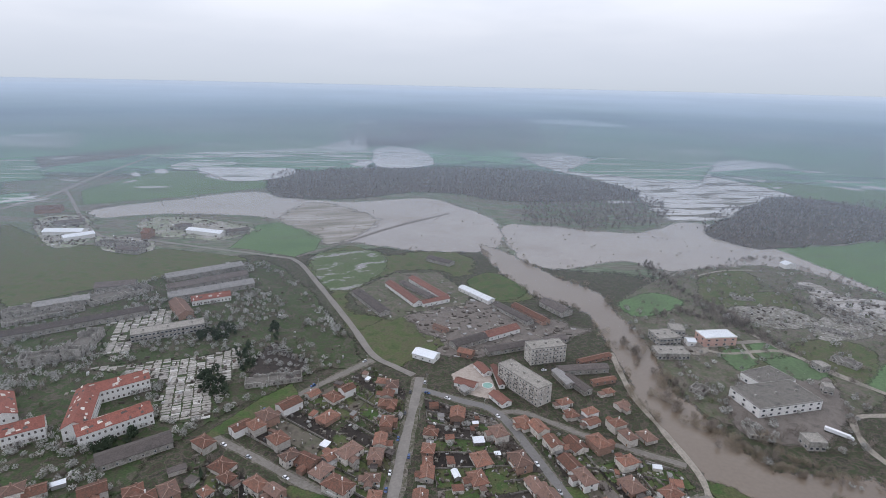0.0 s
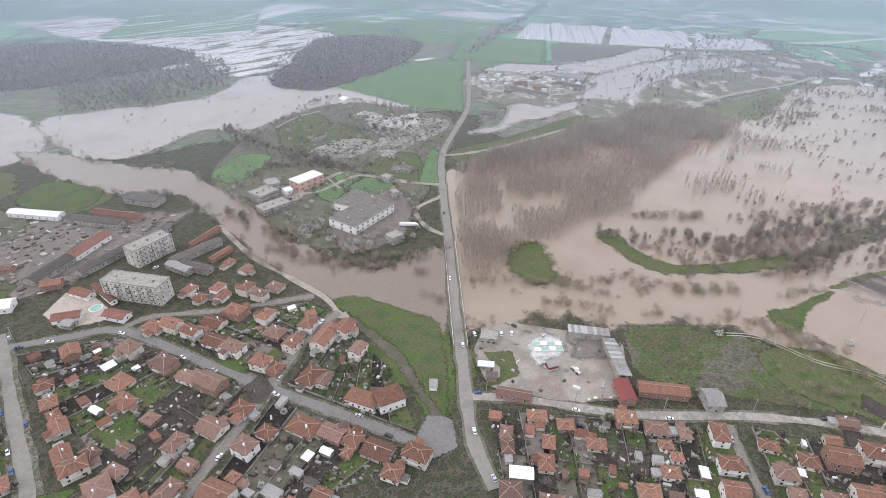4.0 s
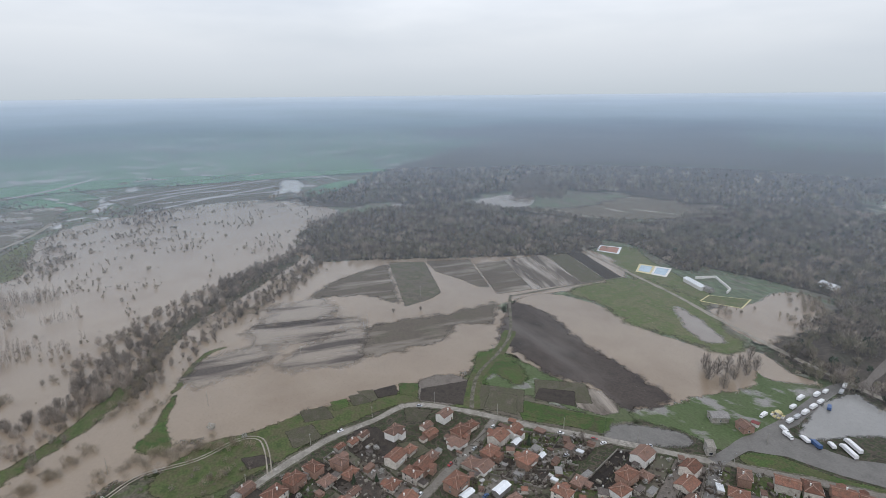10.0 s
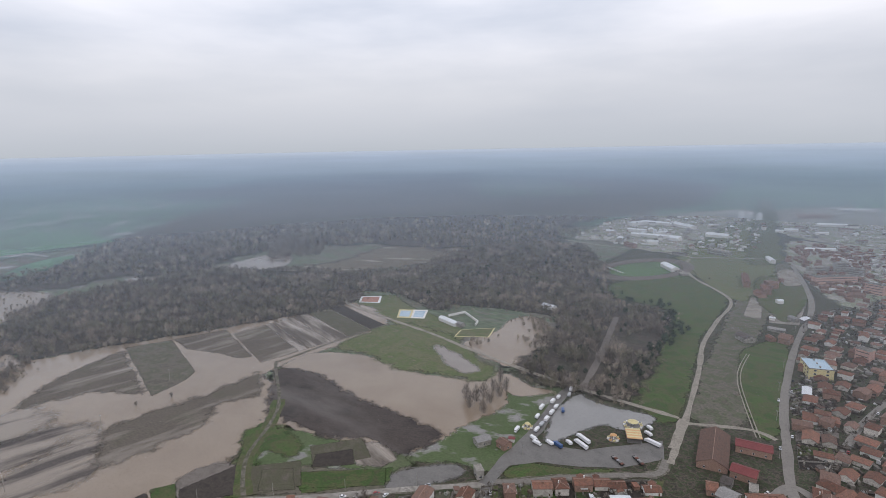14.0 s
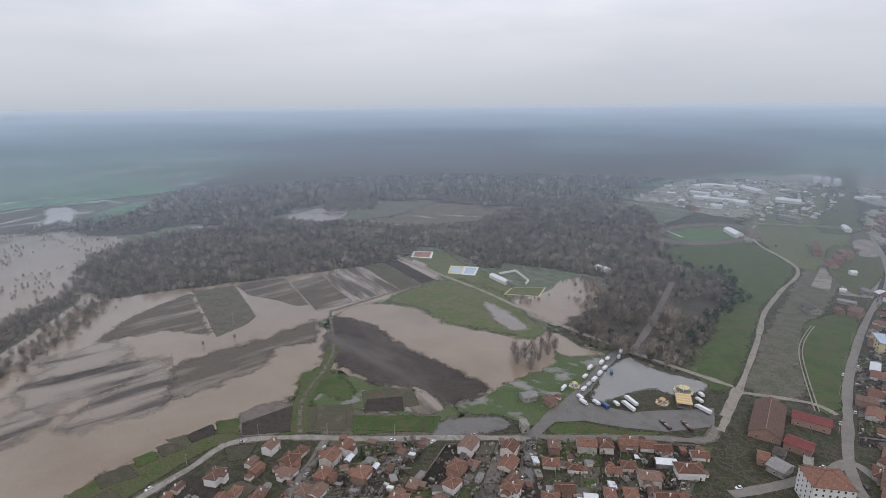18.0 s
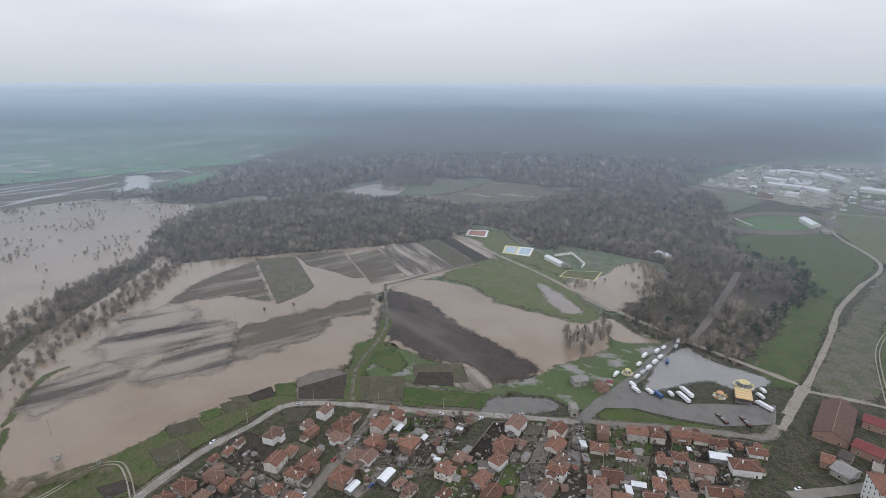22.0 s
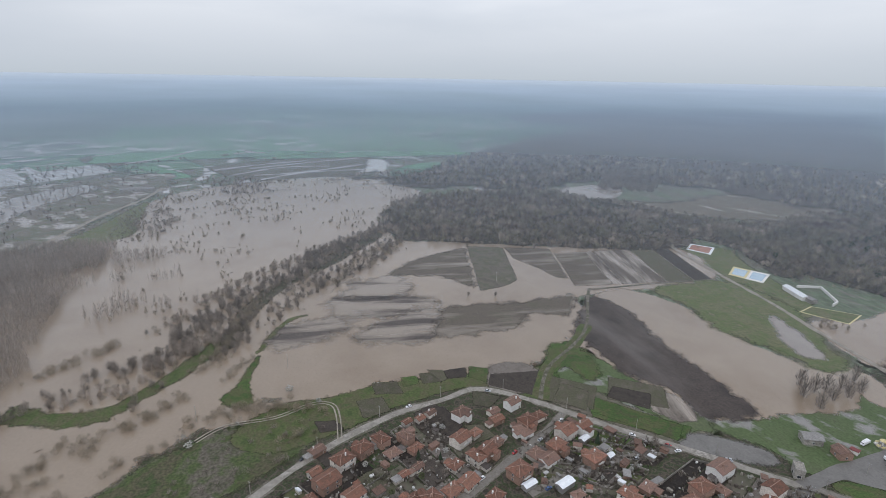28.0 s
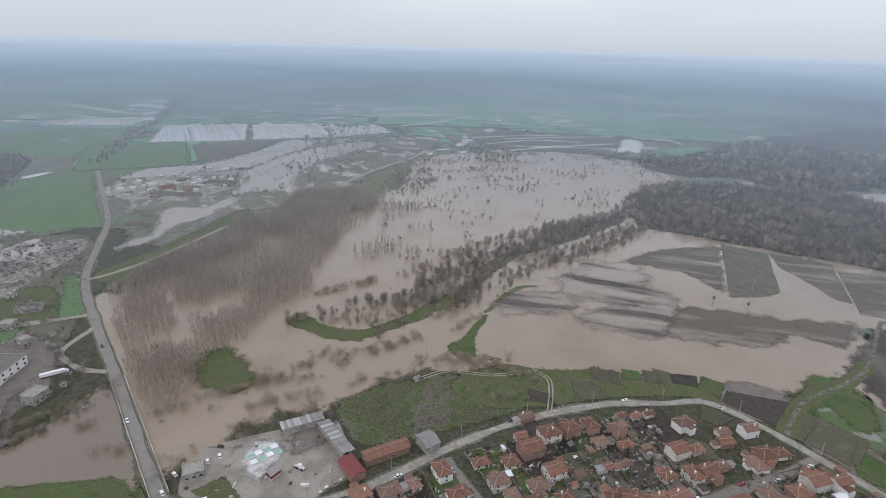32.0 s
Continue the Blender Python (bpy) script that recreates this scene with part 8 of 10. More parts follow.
def put_windows(body, me, L, D, h, floors, per_long, per_short, z0=0.9, name="window", sides=(0, 1, 2, 3)):
    step = h / floors
    for k in range(floors):
        z = z0 + k * step
        for side in sides:
            n, span = (per_long, L) if side < 2 else (per_short, D)
            for i in range(n):
                u = (i + 0.5) / n * span - span / 2
                if side == 0:
                    m = pose(u, -D / 2, z)
                elif side == 1:
                    m = pose(u, D / 2, z, 0, 0, 180)
                elif side == 2:
                    m = pose(L / 2, u, z, 0, 0, 90)
                else:
                    m = pose(-L / 2, u, z, 0, 0, -90)
                share(name, me, body, m)


def facing(x, y, turn):
    """The two sides of a house that look to the square in the middle of the town."""
    a = radians(turn)
    u, v = -x * math.cos(a) - y * math.sin(a), x * math.sin(a) - y * math.cos(a)
    return (0 if v < 0 else 1, 2 if u > 0 else 3)


WALL_WORDS = {id(M_WALL): "pale plastered", id(M_WHITE): "white plastered", id(M_BRICKWALL): "brown brick"}


def house(x, y, turn, L, form, rnd):
    """A dwelling with walls, tiled roof, chimney, windows and door."""
    L *= 0.86 if form < 3 else 0.95
    far = math.hypot(x, y) > 395
    near = math.hypot(x, y) < 260
    D = min(max(L * rnd.uniform(0.66, 0.86), 4.5), 10)
    if form == 2:
        turn += 90
    if form in (3, 4):
        ob = thing("garden_shed" if L < 10 else "storage_shed", x, y, 0, turn + rnd.uniform(-4, 4), "bright sheet-metal shed in a garden" if form == 4 else "grey flat-roofed shed in a garden", "shed", "garden sheds")
        h = 2.6 if L < 10 else 3.6
        if form == 4:
            part("wall", gable_walls(L, D * 0.7, h, 1.0), M_ROOFGREY, ob)
            part("roof", gable_roof(L, D * 0.7, h, 1.0, 0.3, 0.08)[0], M_ROOFBRIGHT, ob, "bright metal roof")
        else:
            part("wall", box(-L / 2, -D * 0.35, 0, L / 2, D * 0.35, h), M_WALL, ob)
            part("roof", box(-L / 2 - 0.3, -D * 0.35 - 0.3, h, L / 2 + 0.3, D * 0.35 + 0.3, h + 0.18), M_ROOFGREY if rnd.random() < 0.6 else M_ROOFDARK, ob)
        return ob
    two = L > 8.6 and rnd.random() < (0.3 if far else 0.55)
    h = rnd.uniform(4.9, 5.7) if two else rnd.uniform(2.5, 3.1)
    wall = rnd.choice([M_WALL, M_WALL, M_WHITE, M_WALL, M_BRICKWALL] if not two else [M_WALL, M_WALL, M_WHITE, M_BRICKWALL])
    tile = M_ROOFOLD if rnd.random() < 0.3 else M_ROOF
    rise = D * rnd.uniform(0.2, 0.27)
    words = WALL_WORDS[id(wall)]
    ob = thing("house", x, y, 0, turn + rnd.uniform(-4, 4), f"{'two-storey' if two else 'low'} {words} house with {'weathered brown' if tile is M_ROOFOLD else 'red'} tiled {'gable' if form == 1 else 'hipped'} roof", "house", "houses of the town")
    if form == 1:
        body = part("wall", gable_walls(L, D, h, rise), wall, ob)
        roof, cap = gable_roof(L, D, h, rise)
    else:
        body = part("wall", box(-L / 2, -D / 2, 0, L / 2, D / 2, h), wall, ob)
        roof, cap = hip_roof(L, D, h, rise)
    r = part("roof", roof, tile, ob)
    if not far:
        part("ridge_tiles", cap, M_RIDGE, r)
    cx, cy = rnd.uniform(-0.25, 0.25) * L, rnd.choice([-1, 1]) * D * 0.16
    if not far:
        part("chimney", join([box(cx - 0.35, cy - 0.3, h + 0.3, cx + 0.35, cy + 0.3, h + rise + 1.1), box(cx - 0.45, cy - 0.4, h + rise + 1.1, cx + 0.45, cy + 0.4, h + rise + 1.25)]), M_BRICKWALL if rnd.random() < 0.6 else M_WHITE, ob)
    if not far:
        if math.hypot(x, y) < 275:
            put_windows(body, WINDOW, L, D, h, 2 if two else 1, 2, 1, sides=facing(x, y, turn))
        share("door", DOOR, body, pose(L * 0.33, -D / 2, 0.02))
        if two and rnd.random() < 0.5:
            part("balcony", join([box(-L * 0.2, -D / 2 - 1.2, 2.75, L * 0.2, -D / 2, 2.9), box(-L * 0.2, -D / 2 - 1.2, 2.9, L * 0.2, -D / 2 - 1.12, 3.8)]), M_FRAME, body)
        if L > 8 and rnd.random() < 0.4:
            s, wl, wd, wh = rnd.choice([-1, 1]), rnd.uniform(3.2, 4.8), rnd.uniform(3.6, 5.0), h * rnd.uniform(0.72, 0.95)
            ux, uy = rnd.uniform(-0.22, 0.22) * L, s * (D / 2 + wl / 2 - 0.6)
            wr_ = wd * 0.24
            def turned(vf):
                return [(ux - b_, uy + a_, c_) for a_, b_, c_ in vf[0]], vf[1]
            part("wing", turned(gable_walls(wl, wd, wh, wr_)), wall, ob)
            part("wing_roof", turned(gable_roof(wl, wd, wh, wr_, 0.35)[0]), tile, ob)
        if rnd.random() < 0.45:
            s = rnd.choice([-1, 1])
            w, d2 = rnd.uniform(3, 5), rnd.uniform(3, 4.5)
            part("lean_to", box(s * L / 2, -d2 / 2, 0, s * (L / 2 + w), d2 / 2, 2.3) if s > 0 else box(-L / 2 - w, -d2 / 2, 0, -L / 2, d2 / 2, 2.3), M_WALL, ob)
            x0, x1 = (L / 2 - 0.1, L / 2 + w + 0.3) if s > 0 else (-L / 2 - w - 0.3, -L / 2 + 0.1)
            part("lean_to_roof", box(x0, -d2 / 2 - 0.3, 2.3, x1, d2 / 2 + 0.3, 2.45), rnd.choice([M_ROOFOLD, M_ROOFGREY, M_ROOFDARK]), ob, "low roof of the annex")
    return ob


hr = random.Random(11)
HOUSE_SPOTS = []
for turn, spots in (HOUSES_WEST_STREET, HOUSES_RING, HOUSES_LOWER, HOUSES_MIDDLE, HOUSES_MIDDLE_B, HOUSES_RIVER, HOUSES_RIVER_B, HOUSES_SOUTH, HOUSES_EAST_STREET, HOUSES_EAST_STREET_B, HOUSES_EAST, HOUSES_EAST_B, HOUSES_EAST_FAR, HOUSES_FIELD_SIDE, HOUSES_FAIR_SIDE, HOUSES_BOULEVARD, HOUSES_TOWN, HOUSES_TOWN_B, HOUSES_WEST_EDGE, HOUSES_MORE_A, HOUSES_MORE_B, HOUSES_MORE_C, HOUSES_MORE_D, HOUSES_MORE_E, HOUSES_MORE_F):
    for x, y, L, form in spots:
        house(x, y, turn, L, form, hr)
        HOUSE_SPOTS.append((x, y, L * 0.86))

# ---- large buildings ----
def long_building(x1, y1, x2, y2, W, H, form, name, label, rnd):
    L = math.hypot(x2 - x1, y2 - y1)
    turn = math.degrees(math.atan2(y2 - y1, x2 - x1))
    x, y = (x1 + x2) / 2, (y1 + y2) / 2
    dist = math.hypot(x, y)
    ob = thing(name, x, y, 0, turn, label, "building")
    wall = {0: M_WHITE, 1: M_PANEL, 2: M_BRICKWALL, 3: M_PANEL, 4: M_PANEL, 5: M_WHITE, 6: M_PANEL, 7: M_WHITE, 8: M_WHITE, 9: M_WHITE, 10: M_BRICKWALL, 11: M_YELLOW, 12: M_PINK, 13: M_WHITE}[form]
    if name == "apartment_block":
        wall = M_BLOCKWALL
    if form == 4:
        # roofless shell: broken walls, empty windows
        n = max(3, int(L / 5))
        for s in (-1, 1):
            for i in range(n):
                u0, u1 = -L / 2 + i * L / n, -L / 2 + (i + 1) * L / n
                hh = H * rnd.choice([1, 1, 0.95, 0.6, 0.85])
                w = part("wall_section", join([box(u0, s * W / 2 - 0.25, 0, u1 - 0.03, s * W / 2 + 0.25, hh), box(u0 + 0.4, s * W / 2 - 0.3, hh, u0 + rnd.uniform(1, 3), s * W / 2 + 0.28, hh + rnd.uniform(0.2, 0.7))]), wall, ob)
                for f in range(max(1, int(hh / 3.2))):
                    share("empty_window", HOLE, w, pose((u0 + u1) / 2, s * W / 2 + s * 0.24, 0.9 + 3.1 * f, 0, 0, 0 if s < 0 else 180))
        part("end_wall", box(-L / 2, -W / 2 + 0.25, 0, -L / 2 + 0.4, W / 2 - 0.25, H * 0.9), wall, ob)
        part("end_wall", box(L / 2 - 0.4, -W / 2 + 0.25, 0, L / 2, W / 2 - 0.25, H * 0.8), wall, ob)
        part("floor_slab", box(-L / 2 + 0.4, -W / 2 + 0.26, 0, L / 2 - 0.4, W / 2 - 0.26, 0.3), M_ROOFDARK, ob)
        for k in range(int(L / 6)):
            u = -L / 2 + (k + 0.7) * 6
            part("cross_wall", box(u, -W / 2 + 0.27, 0.3, u + 0.3, W / 2 - 0.27, H * rnd.uniform(0.3, 0.95)), wall, ob)
        part("upper_slab", box(-L / 2 + 0.41, -W / 2 + 0.27, H * 0.5, L / 2 - L * 0.3, W / 2 - 0.27, H * 0.5 + 0.3), M_FLATROOF, ob)
        return ob
    if form in (1, 9, 11, 12, 13):
        body = part("wall", box(-L / 2, -W / 2, 0, L / 2, W / 2, H), wall if form != 9 else M_PINK, ob)
        flat = {1: M_GRAVELROOF, 9: M_ROOFBRIGHT, 11: M_POOL, 12: M_FLATROOF, 13: M_FLATROOF}[form]
        rf = part("roof", box(-L / 2 + 0.3, -W / 2 + 0.3, H, L / 2 - 0.3, W / 2 - 0.3, H + 0.2), flat, ob)
        part("parapet", join([box(-L / 2 - 0.1, -W / 2 - 0.1, H - 0.25, L / 2 + 0.1, -W / 2 + 0.28, H + 0.6), box(-L / 2 - 0.1, W / 2 - 0.28, H - 0.25, L / 2 + 0.1, W / 2 + 0.1, H + 0.6), box(-L / 2 - 0.1, -W / 2 + 0.28, H - 0.25, -L / 2 + 0.28, W / 2 - 0.28, H + 0.6), box(L / 2 - 0.28, -W / 2 + 0.28, H - 0.25, L / 2 + 0.1, W / 2 - 0.28, H + 0.6)]), M_WHITE if form == 9 else M_PANEL, ob)
        if L > 14 and form != 9:
            for k in range(3):
                u = -L / 3 + k * L / 3
                part("vent", box(u - 0.8, -0.6, H + 0.2, u + 0.8, 0.6, H + 1.6), M_PANEL, rf)
    else:
        rise = W * (0.2 if form in (3, 5, 6, 10) else 0.26)
        hip = form in (0,)
        body = part("wall", box(-L / 2, -W / 2, 0, L / 2, W / 2, H) if hip else gable_walls(L, W, H, rise), wall, ob)
        roof, cap = hip_roof(L, W, H, rise, 0.6) if hip else gable_roof(L, W, H, rise, 0.5)
        rmat = {0: M_ROOF, 2: M_ROOFOLD if rnd.random() < 0.55 else M_ROOF, 3: M_ROOFGREY, 5: M_ROOFBRIGHT, 6: M_ROOFDARK, 7: M_BARRACKROOF, 8: M_ROOFRUST, 10: M_RED}[form]
        rf = part("roof", roof, rmat, ob)
        if form in (0, 2, 7, 8, 10):
            part("ridge", cap, rmat if form != 2 else M_RIDGE, rf)
        if form == 7:
            # places where the tiles have slid off
            for k in range(int(L / 2.0)):
                u, s, v = rnd.uniform(-L / 2 + 1, L / 2 - 2), rnd.choice([-1, 1]), rnd.uniform(0.15, 0.85)
                z = H + 0.2 + rise * (1 - v) + 0.03
                yy = s * v * (W / 2 + 0.5)
                sl = rise / (W / 2 + 0.5)
                w, d = rnd.uniform(0.8, 4.0), rnd.uniform(0.4, 1.5)
                V = [(u, yy - d, z + s * sl * d), (u + w, yy - d * 0.6, z + s * sl * d * 0.6), (u + w * 0.8, yy + d, z - s * sl * d), (u + 0.2, yy + d * 0.7, z - s * sl * d * 0.7)]
                V2 = [(a, b, c + 0.06) for a, b, c in V]
                part("bare_patch", (V + V2, [(3, 2, 1, 0), (4, 5, 6, 7), (0, 1, 5, 4), (1, 2, 6, 5), (2, 3, 7, 6), (3, 0, 4, 7)]), M_ROOFDARK if rnd.random() < 0.35 else M_WALL, rf, "gap in the tiles")
    floors = max(1, int(H / 3.1)) if form in (0, 1, 7, 8, 9, 11, 12, 13) else 1
    if dist > 620:
        for k in range(floors if form in (0, 1, 12) else 0):
            z = 1.0 + k * H / floors
            for s in (-1, 1):
                yy = s * W / 2
                part("window_band", box(-L / 2 + 1, yy - 0.06, z, L / 2 - 1, yy + 0.06, z + 0.9), M_FLATROOF, body, "row of dark windows")
        return ob
    gap = 3.0 if form in (1, 7, 12, 0) else 6.0
    wm = HOLE if form == 7 else (WIDE_WINDOW if form in (1, 11, 12, 9, 13) and name != "apartment_block" else WINDOW)
    put_windows(body, wm, L, W, H, floors, max(1, int(L / gap)), max(1, int(W / (gap + 1.5))), z0=1.0, name="empty_window" if form == 7 else "window", sides=facing(x, y, turn))
    if name == "apartment_block":
        for k in range(floors):
            for i in range(int(L / 8)):
                u = -L / 2 + 4 + i * 8
                for s in (-1, 1):
                    z = 0.3 + k * H / floors
                    y0, y1 = sorted((s * (W / 2 + 0.02), s * (W / 2 + 1.2)))
                    part("balcony", join([box(u - 1.4, y0, z, u + 1.4, y1, z + 0.15), box(u - 1.4, y1 - 0.1 if s > 0 else y0, z + 0.15, u + 1.4, y1 if s > 0 else y0 + 0.1, z + 1.1)]), M_FENCE, body)
    return ob


br = random.Random(4)
FORM_WORDS = {0: "tall white building with red tiled roof", 1: "grey concrete building with a flat felt roof", 2: "long brick hall with red tiled roof", 3: "long shed with grey corrugated roof", 4: "roofless ruin with empty windows", 5: "white hall with bright metal roof", 6: "old hall with dark tarred roof", 7: "abandoned barracks with damaged red roof and empty windows", 8: "white restaurant with dark red roof", 9: "pale building with a white roof and pink walls", 10: "brick wing with bright red metal roof", 11: "yellow building with a blue roof", 12: "salmon apartment block with flat roof", 13: "white factory building with a flat dark roof"}
for rows, name in ((BLOCKS, "apartment_block"), (BARRACKS, "barracks"), (CORNER_HOUSE, "corner_house"), (HALLS, "hall"), (HALLS_NORTH, "storage_hall"), (RUINS, "ruin"), (RUINS_EAST, "ruin"), (FARM_WEST, "farm_building"), (FACTORY, "factory_building"), (DEPOT, "depot_building"), (FLOOD_VILLAGE, "farm_building"), (CAMP, "camp_building"), (SCHOOL_HALL, "school_building"), (SCHOOL, "school_building"), (SCHOOL_B, "station_building"), (CITY, "town_building"), (INDUSTRY, "industrial_building")):
    for r in rows:
        nm = name
        if name == "ruin" and r[6] == 1:
            nm = "pump_house"
        elif name == "ruin" and r[6] != 4:
            nm = "old_hall"
        if name == "school_building" and r[5] > 20:
            nm = "hotel"
        long_building(*r, nm, FORM_WORDS[r[6]] if nm != "apartment_block" else "weathered concrete apartment block with balconies", br)

# ---- bridge ----
BA, BB = Vector((181, 161, 0)), Vector((263, 255, 0))
blen = (BB - BA).length
bridge = thing("road_bridge", *((BA + BB) / 2), math.degrees(math.atan2(BB.y - BA.y, BB.x - BA.x)), "long concrete road bridge with pale parapets", "bridge")
part("deck", box(-blen / 2, -4.3, -1.0, blen / 2, 4.3, 0.22), M_MAINROAD, bridge)
for s in (-1, 1):
    y0, y1 = sorted((s * 4.3, s * 3.4))
    part("footway", box(-blen / 2, y0, 0.22, blen / 2, y1, 0.38), M_KERB, bridge)
    y0, y1 = sorted((s * 4.35, s * 4.1))
    for k in range(12):
        u = -blen / 2 + (k + 0.5) * blen / 12
        part("parapet", box(u - blen / 24 + 0.05, y0, 0.38, u + blen / 24 - 0.05, y1, 1.45), M_WALL, bridge)
for k in range(5):
    u = -blen / 2 + (k + 1) * blen / 6
    part("pier", box(u - 0.7, -3.6, -2.5, u + 0.7, 3.6, -1.0), M_PANEL, bridge)

# ---- gardens: plots and fences block by block ----
gr = random.Random(21)
def at(q, u, v):
    a, b, c, d = (np.array(p, float) for p in q)
    return (a * (1 - u) + b * u) * (1 - v) + (d * (1 - u) + c * u) * v


PLOT_LOOKS = [(M_SOIL, "dark dug garden plot"), (M_SOIL, "dark dug garden plot"), (M_BANK, "green garden lawn"), (M_OLIVE, "dull brown garden plot"), (M_GRASS, "rough green garden"), (M_SCRUB, "weedy garden plot"), (M_MUDTRACK, "trodden brown yard")]
for q in (BLOCK_A, BLOCK_B, BLOCK_C, BLOCK_D, BLOCK_E, BLOCK_F, BLOCK_G, BLOCK_H, BLOCK_I, BLOCK_J, BLOCK_K, BLOCK_L, BLOCK_M, BLOCK_N):
    wa = np.linalg.norm(at(q, 1, 0.5) - at(q, 0, 0.5))
    wb = np.linalg.norm(at(q, 0.5, 1) - at(q, 0.5, 0))
    n, mrow = (max(2, round(wa / 12)), max(1, round(wb / 34))) if wa > wb else (max(1, round(wa / 34)), max(2, round(wb / 12)))
    cuts = [0] + [min(1, max(0, (i + gr.uniform(-0.25, 0.25)) / n)) for i in range(1, n)] + [1]
    rows_ = [0] + [min(1, max(0, (i + gr.uniform(-0.2, 0.2)) / mrow)) for i in range(1, mrow)] + [1]
    for j in range(mrow):
        for i in range(n):
            u0, u1, v0, v1 = cuts[i] + 0.006, cuts[i + 1] - 0.006, rows_[j] + 0.006, rows_[j + 1] - 0.006
            m, lab = gr.choice(PLOT_LOOKS)
            pts = [tuple(at(q, a, b)) for a, b in ((u0, v0), ((u0 + u1) / 2, v0), (u1, v0), (u1, (v0 + v1) / 2), (u1, v1), ((u0 + u1) / 2, v1), (u0, v1), (u0, (v0 + v1) / 2))]
            patch("garden_plot", pts, m, 0.0, 0.8, steps=1, label=lab, category="garden")
            # beds along part of the plot
            if gr.random() < 0.3:
                k0, k1 = gr.uniform(0.1, 0.4), gr.uniform(0.6, 0.9)
                m2, lab2 = gr.choice(PLOT_LOOKS)
                pts = [tuple(at(q, u0 + (u1 - u0) * a, v0 + (v1 - v0) * b)) for a, b in ((0.1, k0), (0.9, k0), (0.9, k1), (0.1, k1))]
                patch("garden_bed", pts, m2, 0.03, 0.5, steps=1, label=lab2, category="garden")
            for (ua, va), (ub, vb) in (((u0, v0), (u0, v1)), ((u0, v0), (u1, v0))):
                if gr.random() < 0.55:
                    p, r2 = at(q, ua, va), at(q, ub, vb)
                    ln = np.linalg.norm(r2 - p)
                    hgt = gr.uniform(0.9, 1.5)
                    rail = [(-ln / 2, -0.07, 0, ln / 2, 0.07, hgt), (-ln / 2, -0.12, hgt, ln / 2, 0.12, hgt + 0.08)]
                    rail += [(-ln / 2 + k * 2.5, -0.15, 0, -ln / 2 + k * 2.5 + 0.3, 0.15, hgt + 0.2) for k in range(int(ln / 2.5))]
                    f = mesh_object("garden_fence", *boxes(rail), M_FENCE)
                    f.matrix_world = pose(*((p + r2) / 2), 0, 0, 0, math.degrees(math.atan2(r2[1] - p[1], r2[0] - p[0])))
                    tagged(f, "low grey garden wall with posts between plots", "fence", "garden fences")
            # sheds at the back of plots
            for _ in range(gr.choice([1, 1, 2, 2])):
                x, y = at(q, gr.uniform(u0, u1), gr.uniform(v0, v1))
                if all(math.hypot(x - hx, y - hy) > L * 0.6 + 3.0 for hx, hy, L in HOUSE_SPOTS):
                    L = gr.uniform(3.2, 6.8)
                    HOUSE_SPOTS.append((x, y, L))
                    d = L * gr.uniform(0.5, 0.8)
                    dr = at(q, 1, 0.5) - at(q, 0, 0.5)
                    s = thing("garden_shed", x, y, 0, math.degrees(math.atan2(dr[1], dr[0])) + gr.choice([0, 90]), "small old garden shed with a patched roof", "shed", "garden sheds")
                    h = gr.uniform(1.9, 2.5)
                    tall = gr.uniform(0.3, 0.9)
                    part("wall", box(-L / 2, -d / 2, 0, L / 2, d / 2, h), gr.choice([M_FENCE, M_WALL, M_BRICKWALL]), s)
                    V = [(-L / 2 - 0.2, -d / 2 - 0.2, h), (L / 2 + 0.2, -d / 2 - 0.2, h), (L / 2 + 0.2, d / 2 + 0.2, h), (-L / 2 - 0.2, d / 2 + 0.2, h), (-L / 2 - 0.2, -d / 2 - 0.2, h + 0.12), (L / 2 + 0.2, -d / 2 - 0.2, h + 0.12), (L / 2 + 0.2, d / 2 + 0.2, h + 0.12 + tall), (-L / 2 - 0.2, d / 2 + 0.2, h + 0.12 + tall)]
                    part("roof", (V, [(3, 2, 1, 0), (4, 5, 6, 7), (0, 1, 5, 4), (1, 2, 6, 5), (2, 3, 7, 6), (3, 0, 4, 7)]), gr.choice([M_ROOFOLD, M_ROOFOLD, M_ROOF, M_ROOF, M_ROOFGREY, M_ROOFDARK, M_ROOFBRIGHT]), s)

# further houses of the town, street after street
fr = random.Random(33)
for pts, gap in ((TOWN_FAR, 19), (TOWN_FAR_B, 24), (TOWN_NEAR, 17)):
    for x, y in scatter(pts, gap, 0.9, 0.5):
        if all(math.hypot(x - hx, y - hy) > L * 0.55 + 6.5 for hx, hy, L in HOUSE_SPOTS):
            L = fr.uniform(9, 14)
            house(float(x), float(y), 82 + fr.choice([0, 90]), L, fr.choice([0, 1, 0, 2, 1]), fr)
            HOUSE_SPOTS.append((x, y, L))
for pts, gap in ((INDUSTRY_LAND, 62), (INDUSTRY_LAND_B, 75)):
    for x, y in scatter(pts, gap, 0.75, 0.8):
        L, D, h = fr.uniform(9, 30), fr.uniform(7, 14), fr.uniform(3.5, 8)
        s = thing("workshop", float(x), float(y), 0, fr.choice([20, 110, 35, 80]), "low pale workshop on the edge of town", "building", "workshops on the edge of town")
        part("wall", gable_walls(L, D, h, D * 0.18), fr.choice([M_WHITE, M_WALL, M_PANEL]), s)
        part("roof", gable_roof(L, D, h, D * 0.18)[0], fr.choice([M_ROOFGREY, M_ROOFBRIGHT, M_ROOFOLD, M_ROOFDARK, M_ROOFGREY]), s)
